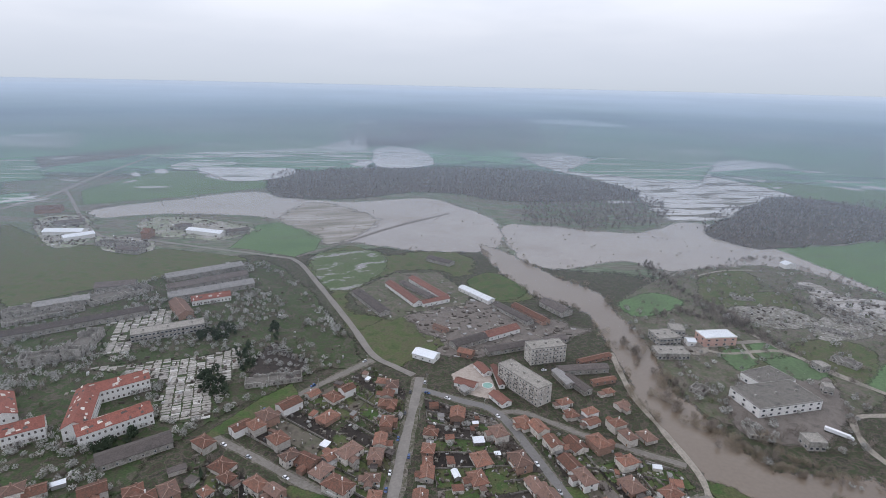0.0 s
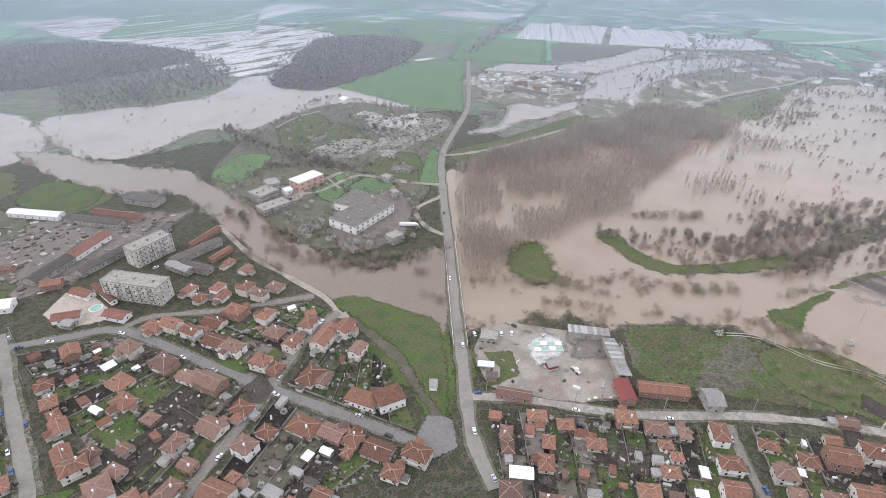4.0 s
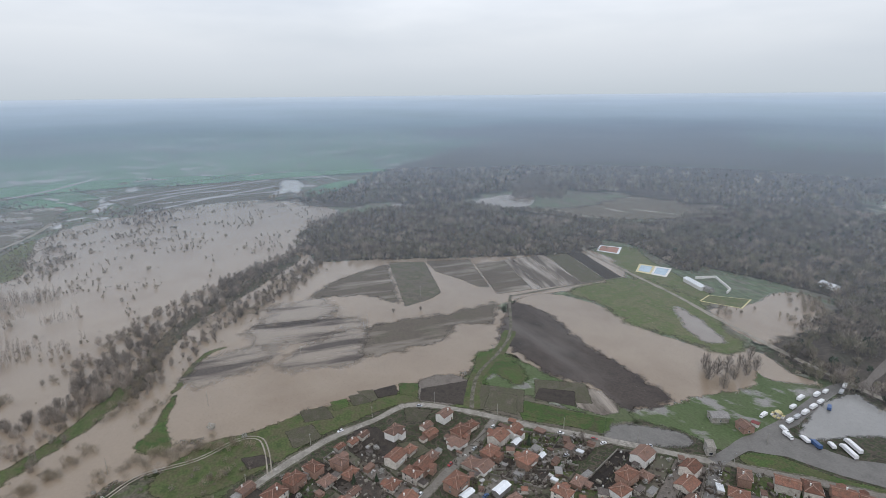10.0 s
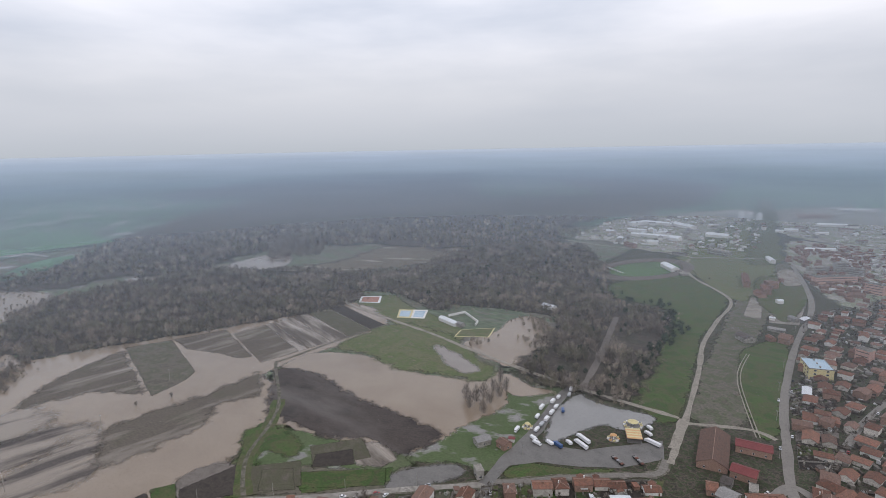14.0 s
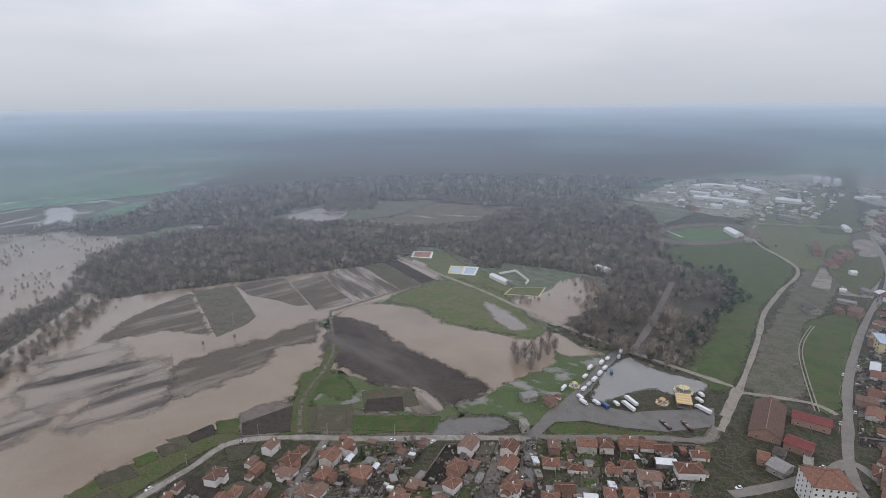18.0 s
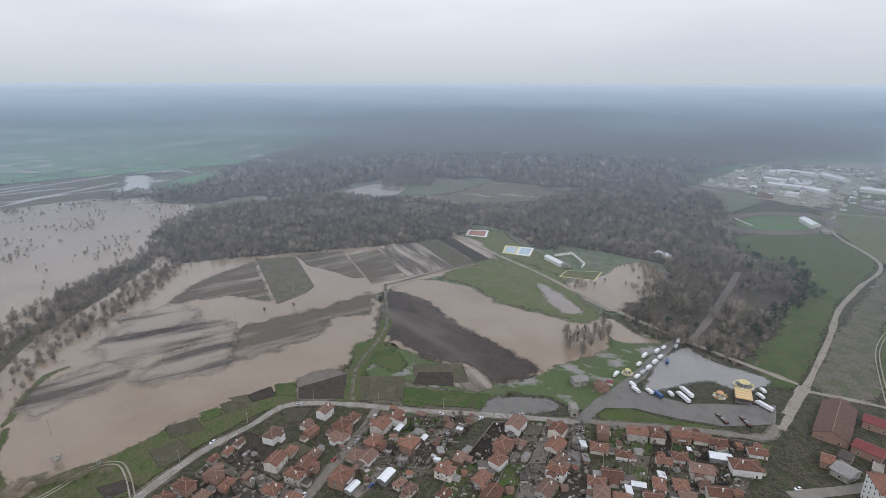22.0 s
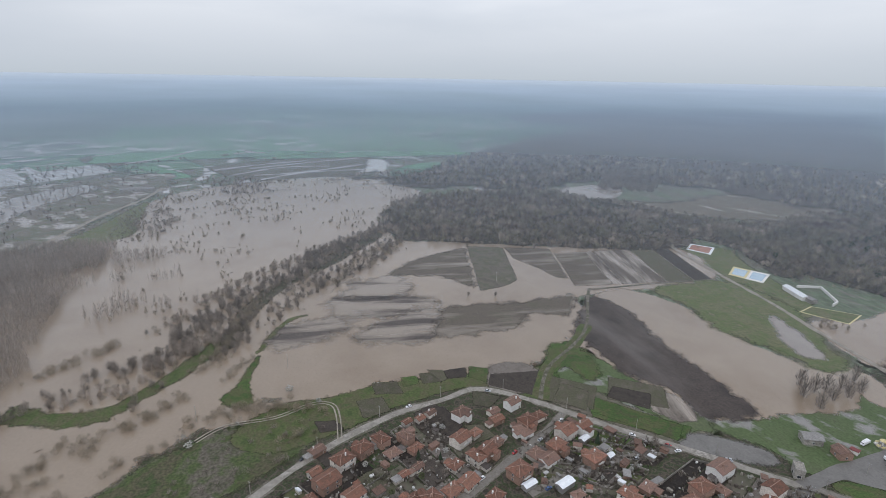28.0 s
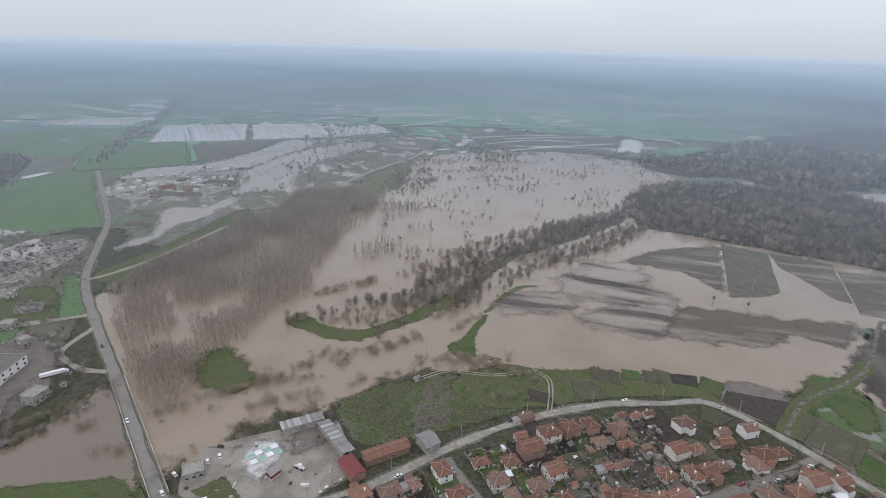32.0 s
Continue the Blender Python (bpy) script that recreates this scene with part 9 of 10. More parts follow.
# heaps, planks, barrels and frames lying about in the gardens
cr = np.random.default_rng(12)
V, F = [], []
for q in (BLOCK_A, BLOCK_B, BLOCK_C, BLOCK_D, BLOCK_E, BLOCK_F, BLOCK_G, BLOCK_H, BLOCK_I, BLOCK_J, BLOCK_K, BLOCK_L, BLOCK_M):
    area = np.linalg.norm(at(q, 1, 0.5) - at(q, 0, 0.5)) * np.linalg.norm(at(q, 0.5, 1) - at(q, 0.5, 0))
    for _ in range(int(area / 15)):
        x, y = at(q, cr.random(), cr.random())
        a, w, dd, h = cr.uniform(0, 6.28), cr.uniform(0.3, 1.6), cr.uniform(0.3, 3.0), cr.uniform(0.2, 1.3)
        c, s = math.cos(a), math.sin(a)
        k = len(V)
        for z, f in ((0.0, 1.0), (h, cr.uniform(0.6, 1.0))):
            V += [(x + c * u * w * f - s * v * dd * f, y + s * u * w * f + c * v * dd * f, z) for u, v in ((-0.5, -0.5), (0.5, -0.5), (0.5, 0.5), (-0.5, 0.5))]
        F += [(k + 4, k + 5, k + 6), (k + 4, k + 6, k + 7)]
        for j in range(4):
            j2 = (j + 1) % 4
            F += [(k + j, k + j2, k + 4 + j2), (k + j, k + 4 + j2, k + 4 + j)]
for pts, gap in ((YARD_NORTH, 10), (YARD_DEPOT, 10), (YARD_HALLS, 9), (RUBBLE_E1, 6), (RUBBLE_E2, 6), (YARD_RUIN, 6), (SCRUB_WEST, 17)):
    for x, y in scatter(pts, gap, 0.6):
        a, w, dd, h = cr.uniform(0, 0.5) + (1.57 if cr.random() < 0.4 else 0), cr.uniform(0.5, 2.4), cr.uniform(0.6, 5.0), cr.uniform(0.3, 1.8)
        c, s = math.cos(a), math.sin(a)
        k = len(V)
        for z, f in ((0.0, 1.0), (h, cr.uniform(0.6, 1.0))):
            V += [(x + c * u * w * f - s * v * dd * f, y + s * u * w * f + c * v * dd * f, z) for u, v in ((-0.5, -0.5), (0.5, -0.5), (0.5, 0.5), (-0.5, 0.5))]
        F += [(k + 4, k + 5, k + 6), (k + 4, k + 6, k + 7)]
        for j in range(4):
            j2 = (j + 1) % 4
            F += [(k + j, k + j2, k + 4 + j2), (k + j, k + 4 + j2, k + 4 + j)]
def strewn(name, areas, size, tall, label, m=M_CLUTTER):
    """Low sheds, stacks and heaps lying about too far off to tell apart."""
    V, F = [], []
    for pts, gap, keep in areas:
        for x, y in scatter(pts, gap, keep, 1.3):
            a, w, dd, h = cr.choice([0.35, 1.92, 0.6, 1.4]), cr.uniform(*size), cr.uniform(*size) * 1.6, cr.uniform(*tall)
            c, s = math.cos(a), math.sin(a)
            k = len(V)
            V += [(x + c * u * w - s * v * dd, y + s * u * w + c * v * dd, z) for z in (0.0, h) for u, v in ((-0.5, -0.5), (0.5, -0.5), (0.5, 0.5), (-0.5, 0.5))]
            F += [(k + 4, k + 5, k + 6), (k + 4, k + 6, k + 7)]
            for j in range(4):
                j2 = (j + 1) % 4
                F += [(k + j, k + j2, k + 4 + j2), (k + j, k + 4 + j2, k + 4 + j)]
    tagged(big_mesh(name, np.array(V), np.array(F), m), label, "clutter", kind="stuff")


strewn("works_clutter", ((INDUSTRY_LAND, 18, 0.5), (INDUSTRY_LAND_B, 19, 0.5), (TOWN_FAR_B, 14, 0.7)), (2, 8), (1, 4), "stacks, sheds and machines lying about the far works", M_SPECK)
strewn("yard_clutter", ((WORKS_A, 6, 0.75), (WORKS_C, 6, 0.7), (WORKS_B, 11, 0.5), (YARD_E, 12, 0.4)), (1.0, 3.4), (0.5, 2.6), "sheds, scrap and stacks lying about the yards", M_CLUTTER)
strewn("rubble_heaps", ((RUBBLE_E3, 9, 0.5), (RUBBLE_E4, 4.5, 0.6), (RUBBLE_E2, 4.5, 0.7)), (0.5, 1.7), (0.15, 0.6), "broken foundations and rubble in rows", M_SLAB)
strewn("hall_scrap", ((COURT_HALLS, 13, 0.6), (YARD_INDUSTRY, 7, 0.6)), (0.8, 3.6), (0.3, 1.4), "timber stacks, scrap and sheds round the halls")
strewn("village_houses", ((VILLAGE_YARD, 13, 0.55),), (3.5, 8), (2.5, 5), "small drowned houses and sheds of a far village", M_SPECK)
strewn("town_clutter", ((TOWN_FAR, 6, 0.6), (TOWN_NEAR, 5, 0.6)), (0.8, 3.5), (0.4, 2.6), "sheds, stacks and heaps in the far gardens")
strewn("far_town_roofs", ((TOWN_FIELD, 15, 0.75), (STATION_GREEN, 22, 0.5)), (4, 8), (3.5, 6), "red-brown roofs of the far town", M_ROOFOLD)
strewn("far_village", ((VILLAGE_FAR, 26, 0.6),), (5, 11), (3, 6), "far pale village beyond the drowned fields", M_SPECK)
strewn("outbuildings", tuple((q, 8.5, 0.5) for q in (BLOCK_A, BLOCK_B, BLOCK_C, BLOCK_D, BLOCK_E, BLOCK_F, BLOCK_G, BLOCK_H, BLOCK_I, BLOCK_J, BLOCK_K, BLOCK_L, BLOCK_M)), (0.8, 2.2), (0.7, 2.0), "low hutches, coops and stacks in the gardens")
tagged(big_mesh("garden_clutter", np.array(V), np.array(F), M_CLUTTER), "boards, barrels, heaps and frames lying in the gardens", "clutter", kind="stuff")
VINE = [tree_shape(np.random.default_rng(60 + k), 48, 5, crown=(0.45, 0.45, 0.42), centre=0.5, twig=0.04, length=0.26) for k in range(4)]
plant("garden_thicket", VINE, np.concatenate([scatter(q, 4.6, 0.5, jitter=1.4) for q in (BLOCK_A, BLOCK_B, BLOCK_C, BLOCK_D, BLOCK_E, BLOCK_F, BLOCK_G, BLOCK_H, BLOCK_I, BLOCK_J, BLOCK_K, BLOCK_L, BLOCK_M, TOWN_FAR, TOWN_NEAR)]), (1.8, 5.0), M_VINE, "leafless shrubs and vines in the gardens", category="bushes")

# ---- single trees ----
tr = np.random.default_rng(8)
def tree_mesh(name, VF, m):
    me = bpy.data.meshes.new(name)
    me.from_pydata([tuple(v) for v in VF[0]], [], [tuple(int(i) for i in f) for f in VF[1]])
    me.materials.append(m)
    return me


TREES = []
for k in range(3):
    t, c = leafy_shape(tr, 230, size=0.055)
    TREES.append(("blossom_tree", "plum tree in pale white blossom", tree_mesh("trunk", t, M_BARK), tree_mesh("crown", c, M_BLOSSOM), (3.2, 5.5)))
for k in range(3):
    t = tree_shape(tr, 0, 12)
    c = tree_shape(tr, 150, 0, twig=0.018, length=0.2)
    TREES.append(("bare_tree", "leafless grey garden tree", tree_mesh("trunk", t, M_BARK), tree_mesh("crown", (c[0], c[1][6:]), M_TWIG), (4.5, 8)))
t, c = leafy_shape(tr, 260, size=0.06)
TREES.append(("budding_tree", "tree with first green leaves", tree_mesh("trunk", t, M_BARK), tree_mesh("crown", c, M_BUDS), (4, 6.5)))
t, c = tree_shape(tr, 0, 2, stem=0.02), conifer_shape(tr, 12)
TREES.append(("conifer", "dark green garden conifer", tree_mesh("trunk", t, M_BARK), tree_mesh("crown", c, M_EVERGREEN), (5, 9)))


def tree(x, y, kind, rnd):
    name, label, tm, cm, hs = kind
    h = rnd.uniform(*hs)
    ob = thing(name, x, y, 0, rnd.uniform(0, 360), label, "tree", "trees of the town")
    for nm, me in (("trunk", tm), ("crown", cm)):
        share(nm, me, ob, Matrix.Diagonal((h * 1.1, h * 1.1, h, 1)))
    return ob


wr = random.Random(17)
WEIGHT = [0, 0, 1, 2, 1, 2, 3, 3, 4, 4, 5, 5, 6, 6, 7]
count = 0
for q, n in ((BLOCK_A, 38), (BLOCK_B, 34), (BLOCK_C, 26), (BLOCK_D, 16), (BLOCK_E, 14), (BLOCK_F, 20), (BLOCK_G, 20), (BLOCK_H, 26), (BLOCK_I, 14), (BLOCK_J, 14), (BLOCK_K, 14), (BLOCK_L, 14), (BLOCK_M, 14)):
    for _ in range(n):
        x, y = at(q, wr.uniform(0.02, 0.98), wr.uniform(0.02, 0.98))
        if all(math.hypot(x - hx, y - hy) > L * 0.55 + 1.6 for hx, hy, L in HOUSE_SPOTS):
            tree(x, y, TREES[wr.choice(WEIGHT)], wr)
for x, y in ((489, -173), (482, -200), (447, -272)):
    tree(x, y, ("flood_tree", "tall leafless tree standing in brown flood water", TREES[4][2], TREES[4][3], (6, 8)), wr)
TALL_CROWN = [tree_shape(np.random.default_rng(80 + k), 240, 16, crown=(0.26, 0.26, 0.46), centre=0.54, stem=0.014, twig=0.010, length=0.2, rise=1.4) for k in range(3)]
TALL = [(tree_mesh("trunk", tree_shape(np.random.default_rng(90 + k), 0, 10, stem=0.016), M_BARK), tree_mesh("crown", (TALL_CROWN[k][0], TALL_CROWN[k][1][6:]), M_TWIG)) for k in range(3)]
for k, (x, y) in enumerate(TALL_TREES):
    tree(x, y, ("flood_tree", "tall leafless tree standing in brown flood water", *TALL[k % 3], (14, 19)), wr)
# white-flowering scrub between the ruins and on the river side
BLOOM = [leafy_shape(tr, 72, crown=(0.38, 0.38, 0.36), centre=0.46, size=0.085)[1] for _ in range(3)]
plant("orchard_bloom", BLOOM, scatter(ORCHARD, 7.5, 0.6, gaps=0.3, jitter=1.3), (2.5, 4.8), M_BLOSSOM, "fruit trees in pale blossom in a green orchard")
def off_slabs(P):
    return P[~(inside(YARD_RUIN, P) | inside(YARD_RUIN_B, P))]


plant("flowering_scrub", BLOOM, np.concatenate([off_slabs(scatter(SCRUB_WEST, 6.0, 0.85, gaps=0.4, jitter=1.4)), scatter(SCRUB_EAST, 12, 0.4, gaps=0.2), along(HEDGE_E3, 5, 6), along(RIVER_EAST_BANK[5:], 9, 5, 0.5), along(TRACK_SHORE, 10, 7, 0.5)]), (3.2, 6.5), M_BLOSSOM, "pale flowering thorn scrub", wide=(0.8, 1.5), category="bushes")
plant("budding_scrub", BLOOM, np.concatenate([scatter(SCRUB_WEST, 19, 0.4), scatter(SCRUB_EAST, 22, 0.4), scatter(GREEN_SCRUB, 20, 0.3)]), (2, 4.5), M_BUDS, "scrub with first green leaves", category="bushes")
DARK = [leafy_shape(tr, 110, crown=(0.30, 0.30, 0.44), centre=0.5, size=0.10)[1] for _ in range(3)]
plant("scrub_evergreens", DARK, np.concatenate([scatter(q, 4.2, 0.7, jitter=1.5) for q in (DARK_A, DARK_B, DARK_C, DARK_D, DARK_E)]), (3, 8), M_EVERGREEN, "dark evergreen thicket between the ruins", wide=(0.9, 1.4))
# old paving slabs, heaved and overgrown
sr = np.random.default_rng(40)
for q, name in ((YARD_RUIN, "paving_slabs"), (YARD_RUIN_B, "paving_slabs_back")):
    V, F = [], []
    a = math.atan2(YARD_RUIN[3][1] - YARD_RUIN[0][1], YARD_RUIN[3][0] - YARD_RUIN[0][0])
    ca, sa = math.cos(a), math.sin(a)
    ctr = np.mean(np.array(q, float), 0)
    gx, gy = np.meshgrid(np.arange(-140, 140, 6.2), np.arange(-140, 140, 3.2))
    U = np.stack([gx.ravel(), gy.ravel()], 1) + sr.normal(0, 0.12, (gx.size, 2))
    P = np.stack([ctr[0] + ca * U[:, 0] - sa * U[:, 1], ctr[1] + sa * U[:, 0] + ca * U[:, 1]], 1)
    for x, y in P[inside(q, P)]:
        bare = noise.noise((x * 0.03, y * 0.03, 6)) + 0.5 * noise.noise((x * 0.1, y * 0.1, 6))
        if bare < -0.36 or sr.random() < 0.08:
            continue
        w, d, t1, t2 = sr.uniform(2.2, 3.0), sr.uniform(0.9, 1.5), sr.normal(0, 0.1), sr.normal(0, 0.1)
        k = len(V)
        for z in (0.02, 0.24):
            for u, v in ((-w, -d), (w, -d), (w, d), (-w, d)):
                u2, v2 = u + sr.normal(0, 0.15), v + sr.normal(0, 0.15)
                V.append((x + ca * u2 - sa * v2, y + sa * u2 + ca * v2, z + 0.1 + (t1 * u / w + t2 * v / d) * (z > 0.1)))
        F += [(k + 4, k + 5, k + 6), (k + 4, k + 6, k + 7)]
        for j in range(4):
            j2 = (j + 1) % 4
            F += [(k + j, k + j2, k + 4 + j2), (k + j, k + 4 + j2, k + 4 + j)]
    tagged(big_mesh(name, np.array(V), np.array(F), M_SLAB), "heaved pale paving slabs with weeds between them", "slabs", kind="stuff")

# ---- vehicles ----
WHEEL = bpy.data.meshes.new("wheel")
wv, wf = cylinder(0.33, 0.33, -0.11, 0.11, 10)
WHEEL.from_pydata([(x, z, y) for x, y, z in wv], [], wf)
WHEEL.materials.append(M_TYRE)


def loft(sections):
    """A body through cross-sections (x, half width, low, high)."""
    V, F = [], []
    for x, w, z0, z1 in sections:
        V += [(x, -w, z0), (x, w, z0), (x, w * 0.94, z1), (x, -w * 0.94, z1)]
    for i in range(len(sections) - 1):
        k = 4 * i
        F += [(k + j, k + (j + 1) % 4, k + 4 + (j + 1) % 4, k + 4 + j) for j in range(4)]
    F = [tuple(reversed(f)) for f in F]
    return V, F + [(0, 1, 2, 3), tuple(reversed([len(V) - 4 + j for j in range(4)]))]


def car(x, y, turn, paint, z=0.16):
    names = ["white", "silver", "black", "blue", "red"]
    ob = thing("parked_car", x, y, z, turn, f"small {names[paint]} car parked at the roadside", "car", "parked cars")
    body = part("body", loft([(-2.1, 0.8, 0.35, 0.8), (-1.9, 0.86, 0.3, 0.92), (0.9, 0.87, 0.28, 0.95), (1.9, 0.82, 0.3, 0.78), (2.1, 0.72, 0.35, 0.65)]), CAR_PAINTS[paint], ob)
    part("cabin", loft([(-1.75, 0.74, 0.9, 0.98), (-1.35, 0.76, 0.9, 1.42), (0.25, 0.76, 0.9, 1.45), (0.95, 0.76, 0.9, 0.98)]), M_GLASS, body, "dark glazed cabin")
    part("roof", box(-1.3, -0.68, 1.42, 0.2, 0.68, 1.5), CAR_PAINTS[paint], body)
    if math.hypot(x, y) > 300:
        part("underbody", box(-1.6, -0.84, 0.0, 1.6, 0.84, 0.5), M_TYRE, ob)
        return ob
    for a in (-1.3, 1.3):
        for b in (-0.8, 0.8):
            share("wheel", WHEEL, ob, pose(a, b, 0.33))
    return ob


def lorry(x, y, turn, L, paint, label="white box van parked at the fair", z=0.16, name="box_van"):
    ob = thing(name, x, y, z, turn, label, "lorry", "vehicles of the fair")
    part("cab", loft([(L / 2 - 1.9, 1.05, 0.5, 2.3), (L / 2 - 0.5, 1.05, 0.5, 2.25), (L / 2, 1.0, 0.5, 1.3)]), CAR_PAINTS[paint], ob)
    part("windscreen", box(L / 2 - 0.55, -0.85, 1.35, L / 2 - 0.2, 0.85, 2.1), M_GLASS, ob)
    part("cargo_box", box(-L / 2, -1.2, 0.9, L / 2 - 2.0, 1.2, 3.1 if L > 7 else 2.6), CAR_PAINTS[paint if paint != 2 else 0], ob)
    part("chassis", box(-L / 2 + 0.1, -0.9, 0.45, L / 2 - 0.6, 0.9, 0.9), M_TYRE, ob)
    for a in (-L / 2 + 1.2, L / 2 - 1.2) if L < 9 else (-L / 2 + 1.2, -L / 2 + 2.4, L / 2 - 1.2):
        for b in (-1.0, 1.0):
            share("wheel", WHEEL, ob, pose(a, b, 0.45) @ Matrix.Diagonal((1.35, 1.35, 1.35, 1)))
    return ob


vr = random.Random(9)
for pts, gap, off in ((STREET_CENTRE, 17, 4.4), (STREET_RING, 26, 2.0), (STREET_DIAGONAL, 22, 2.5), (STREET_CROSS, 20, 2.1), (STREET_EAST, 34, 2.4), (STREET_C, 17, 2.2), (STREET_B, 30, 1.9), (STREET_D, 40, 2.6), (STREET_E, 22, 3.2), (BOULEVARD[:5], 34, 4.2), (STREET_TOWN, 24, 3.6), (STREET_TOWN_B, 30, 2.6), (ROAD_MAIN[:6], 46, 1.6)):
    c = smooth(pts, False, 8)
    seg = np.linalg.norm(np.diff(c, axis=0), axis=1)
    s = np.concatenate([[0], np.cumsum(seg)])
    u = vr.uniform(3, 12)
    while u < s[-1] - 3:
        x, y = np.interp(u, s, c[:, 0]), np.interp(u, s, c[:, 1])
        x2, y2 = np.interp(u + 1, s, c[:, 0]), np.interp(u + 1, s, c[:, 1])
        a = math.atan2(y2 - y, x2 - x)
        side = vr.choice([-1, 1])
        car(x - math.sin(a) * off * side, y + math.cos(a) * off * side, math.degrees(a) + (0 if side < 0 else 180), vr.choice([0, 0, 0, 1, 1, 2, 3, 4]))
        u += gap * vr.uniform(0.6, 2.4)
for x, y, turn, p in ((207, 152, 40, 0), (212, 148, 40, 0), (203, 154, 40, 2), (195, 163, 60, 0), (88, 372, 15, 2), (92, 373, 15, 1), (96, 374, 15, 2), (100, 375, 15, 0), (80, 370, 15, 0), (182, 78, -45, 2), (179, 82, -45, 1), (224, 133, 20, 1)):
    car(x, y, turn, p)
for x, y, turn, L, p in ((196, -352, -82, 7, 0), (197, -361, -82, 7, 1), (198, -371, -82, 8, 0), (200, -383, -82, 8, 0), (202, -394, -82, 7, 0), (206, -370, -80, 7, 0), (211, -386, -80, 9, 0), (209, -401, -80, 8, 0), (209, -411, -80, 6, 0), (204, -421, -70, 7, 1), (208, -432, -70, 7, 0), (195, -392, -60, 7, 3), (191, -339, 160, 7, 0), (186, -335, 170, 7, 0), (179, -341, -20, 7, 0), (173, -342, -20, 9, 3), (168, -350, -30, 6, 0), (162, -361, -25, 14, 0), (160, -353, -25, 14, 0), (127, -398, -30, 7, 0), (129, -407, -40, 6, 0), (120, -387, -14, 13, 0), (208, -342, 100, 7, 0)):
    lorry(x, y, turn, L, p)
lorry(256, 296, -45, 16, 0, "long white articulated lorry beside the factory", name="articulated_lorry")
for x, y, turn in ((131, -350, -30), (120, -359, -35)):
    ob = thing("flat_trailer", x, y, 0.16, turn, "low trailer loaded with dark ride parts", "trailer", "vehicles of the fair")
    part("bed", box(-6, -1.2, 0.8, 6, 1.2, 1.1), M_TYRE, ob)
    for k in range(5):
        part("load", box(-5.5 + 2.2 * k, -1.0, 1.1, -4.0 + 2.2 * k, 1.0, 1.7 + 0.3 * (k % 2)), [M_ROOFRUST, M_ROOFGREY, M_METAL][k % 3], ob)
    for a in (-4.5, -3.3, 4.2):
        for b in (-1, 1):
            share("wheel", WHEEL, ob, pose(a, b, 0.4) @ Matrix.Diagonal((1.2, 1.2, 1.2, 1)))

# ---- the fair ----
pav = thing("bumper_car_pavilion", 134, -387, 0.14, -62, "open pavilion with orange striped roof", "pavilion")
pav.matrix_world = pav.matrix_world @ Matrix.Diagonal((0.68, 0.68, 0.8, 1))
part("floor", box(-11, -7.5, 0, 11, 7.5, 0.5), M_DARKROAD, pav)
for k in range(8):
    u = -11 + 22 / 8 * k
    part("roof_panel", box(u + 0.03, -8, 4.6, u + 22 / 8 - 0.03, 8, 4.9), M_ORANGE if k % 2 == 0 else M_YELLOW, pav)
for a in (-10.6, -3.5, 3.5, 10.6):
    for b in (-7.2, 7.2):
        part("post", cylinder(0.15, 0.15, 0.5, 4.6, 8, a, b), M_METAL, pav)
part("fascia", join([box(-11.2, -8.2, 3.9, 11.2, -8.05, 4.9), box(-11.2, 8.05, 3.9, 11.2, 8.2, 4.9)]), M_RED, pav)


def carousel(x, y, r, rim, label, cars=10):
    ob = thing("carousel", x, y, 0.14, 0, label, "carousel", "rides of the fair")
    part("platform", cylinder(r, r, 0, 0.5, 20), M_ROOFGREY, ob)
    part("mast", cylinder(0.4, 0.3, 0.5, 4.6, 10), M_WHITE, ob)
    part("canopy", cylinder(r * 0.55, 0.2, 3.8, 5.2, 16), rim, ob)
    for k in range(cars):
        a = 2 * math.pi * k / cars
        cx, cy = r * 0.85 * math.cos(a), r * 0.85 * math.sin(a)
        part("seat", join([box(cx - 0.8, cy - 0.8, 0.5, cx + 0.8, cy + 0.8, 1.3), box(cx - 0.8, cy - 0.8, 1.3, cx - 0.5, cy + 0.8, 2.1)]), [M_YELLOW, M_WHITE, rim][k % 3], ob)
    return ob


carousel(141, -404, 7.5, M_YELLOW, "wide yellow carousel with seats", 14)
carousel(145, -376, 4.5, M_ORANGE, "small orange round ride", 9)
carousel(204, -351, 4.0, M_YELLOW, "small yellow children's carousel", 8)
kiosk = thing("kiosk", 203, -327, 0.14, 20, "small red and white fair kiosk", "kiosk")
part("wall", box(-2.2, -1.5, 0, 2.2, 1.5, 2.6), M_WHITE, kiosk)
part("awning", box(-2.6, -2.2, 2.6, 2.6, 1.8, 2.8), M_RED, kiosk)
shelter = thing("bus_shelter", 147, 148, 0.05, 45, "small white kiosk on the grass", "kiosk")
part("wall", box(-3, -2, 0, 3, 2, 2.6), M_WHITE, shelter)
part("roof", box(-3.3, -2.3, 2.6, 3.3, 2.3, 2.8), M_ROOFGREY, shelter)
gas = thing("filling_station", 177.6, 137.9, 0.1, -50, "filling station with a white flat canopy", "filling station")
part("canopy", box(-4.6, -2.2, 3.8, 4.6, 2.2, 4.3), M_ROOFBRIGHT, gas)
part("fascia", join([box(-4.7, -2.35, 3.7, 4.7, -2.2, 4.4), box(-4.7, 2.2, 3.7, 4.7, 2.35, 4.4)]), M_POOL, gas, "pale blue canopy edge")
for a in (-3.4, 3.4):
    part("column", cylinder(0.22, 0.22, 0, 3.8, 8, a, 0), M_WHITE, gas)
    part("pump", box(a - 0.4, -0.9, 0, a + 0.4, -0.3, 1.6), M_RED, gas)
part("shop", box(0.5, -9.5, 0, 6.5, -5, 3.0), M_BRICKWALL, gas)
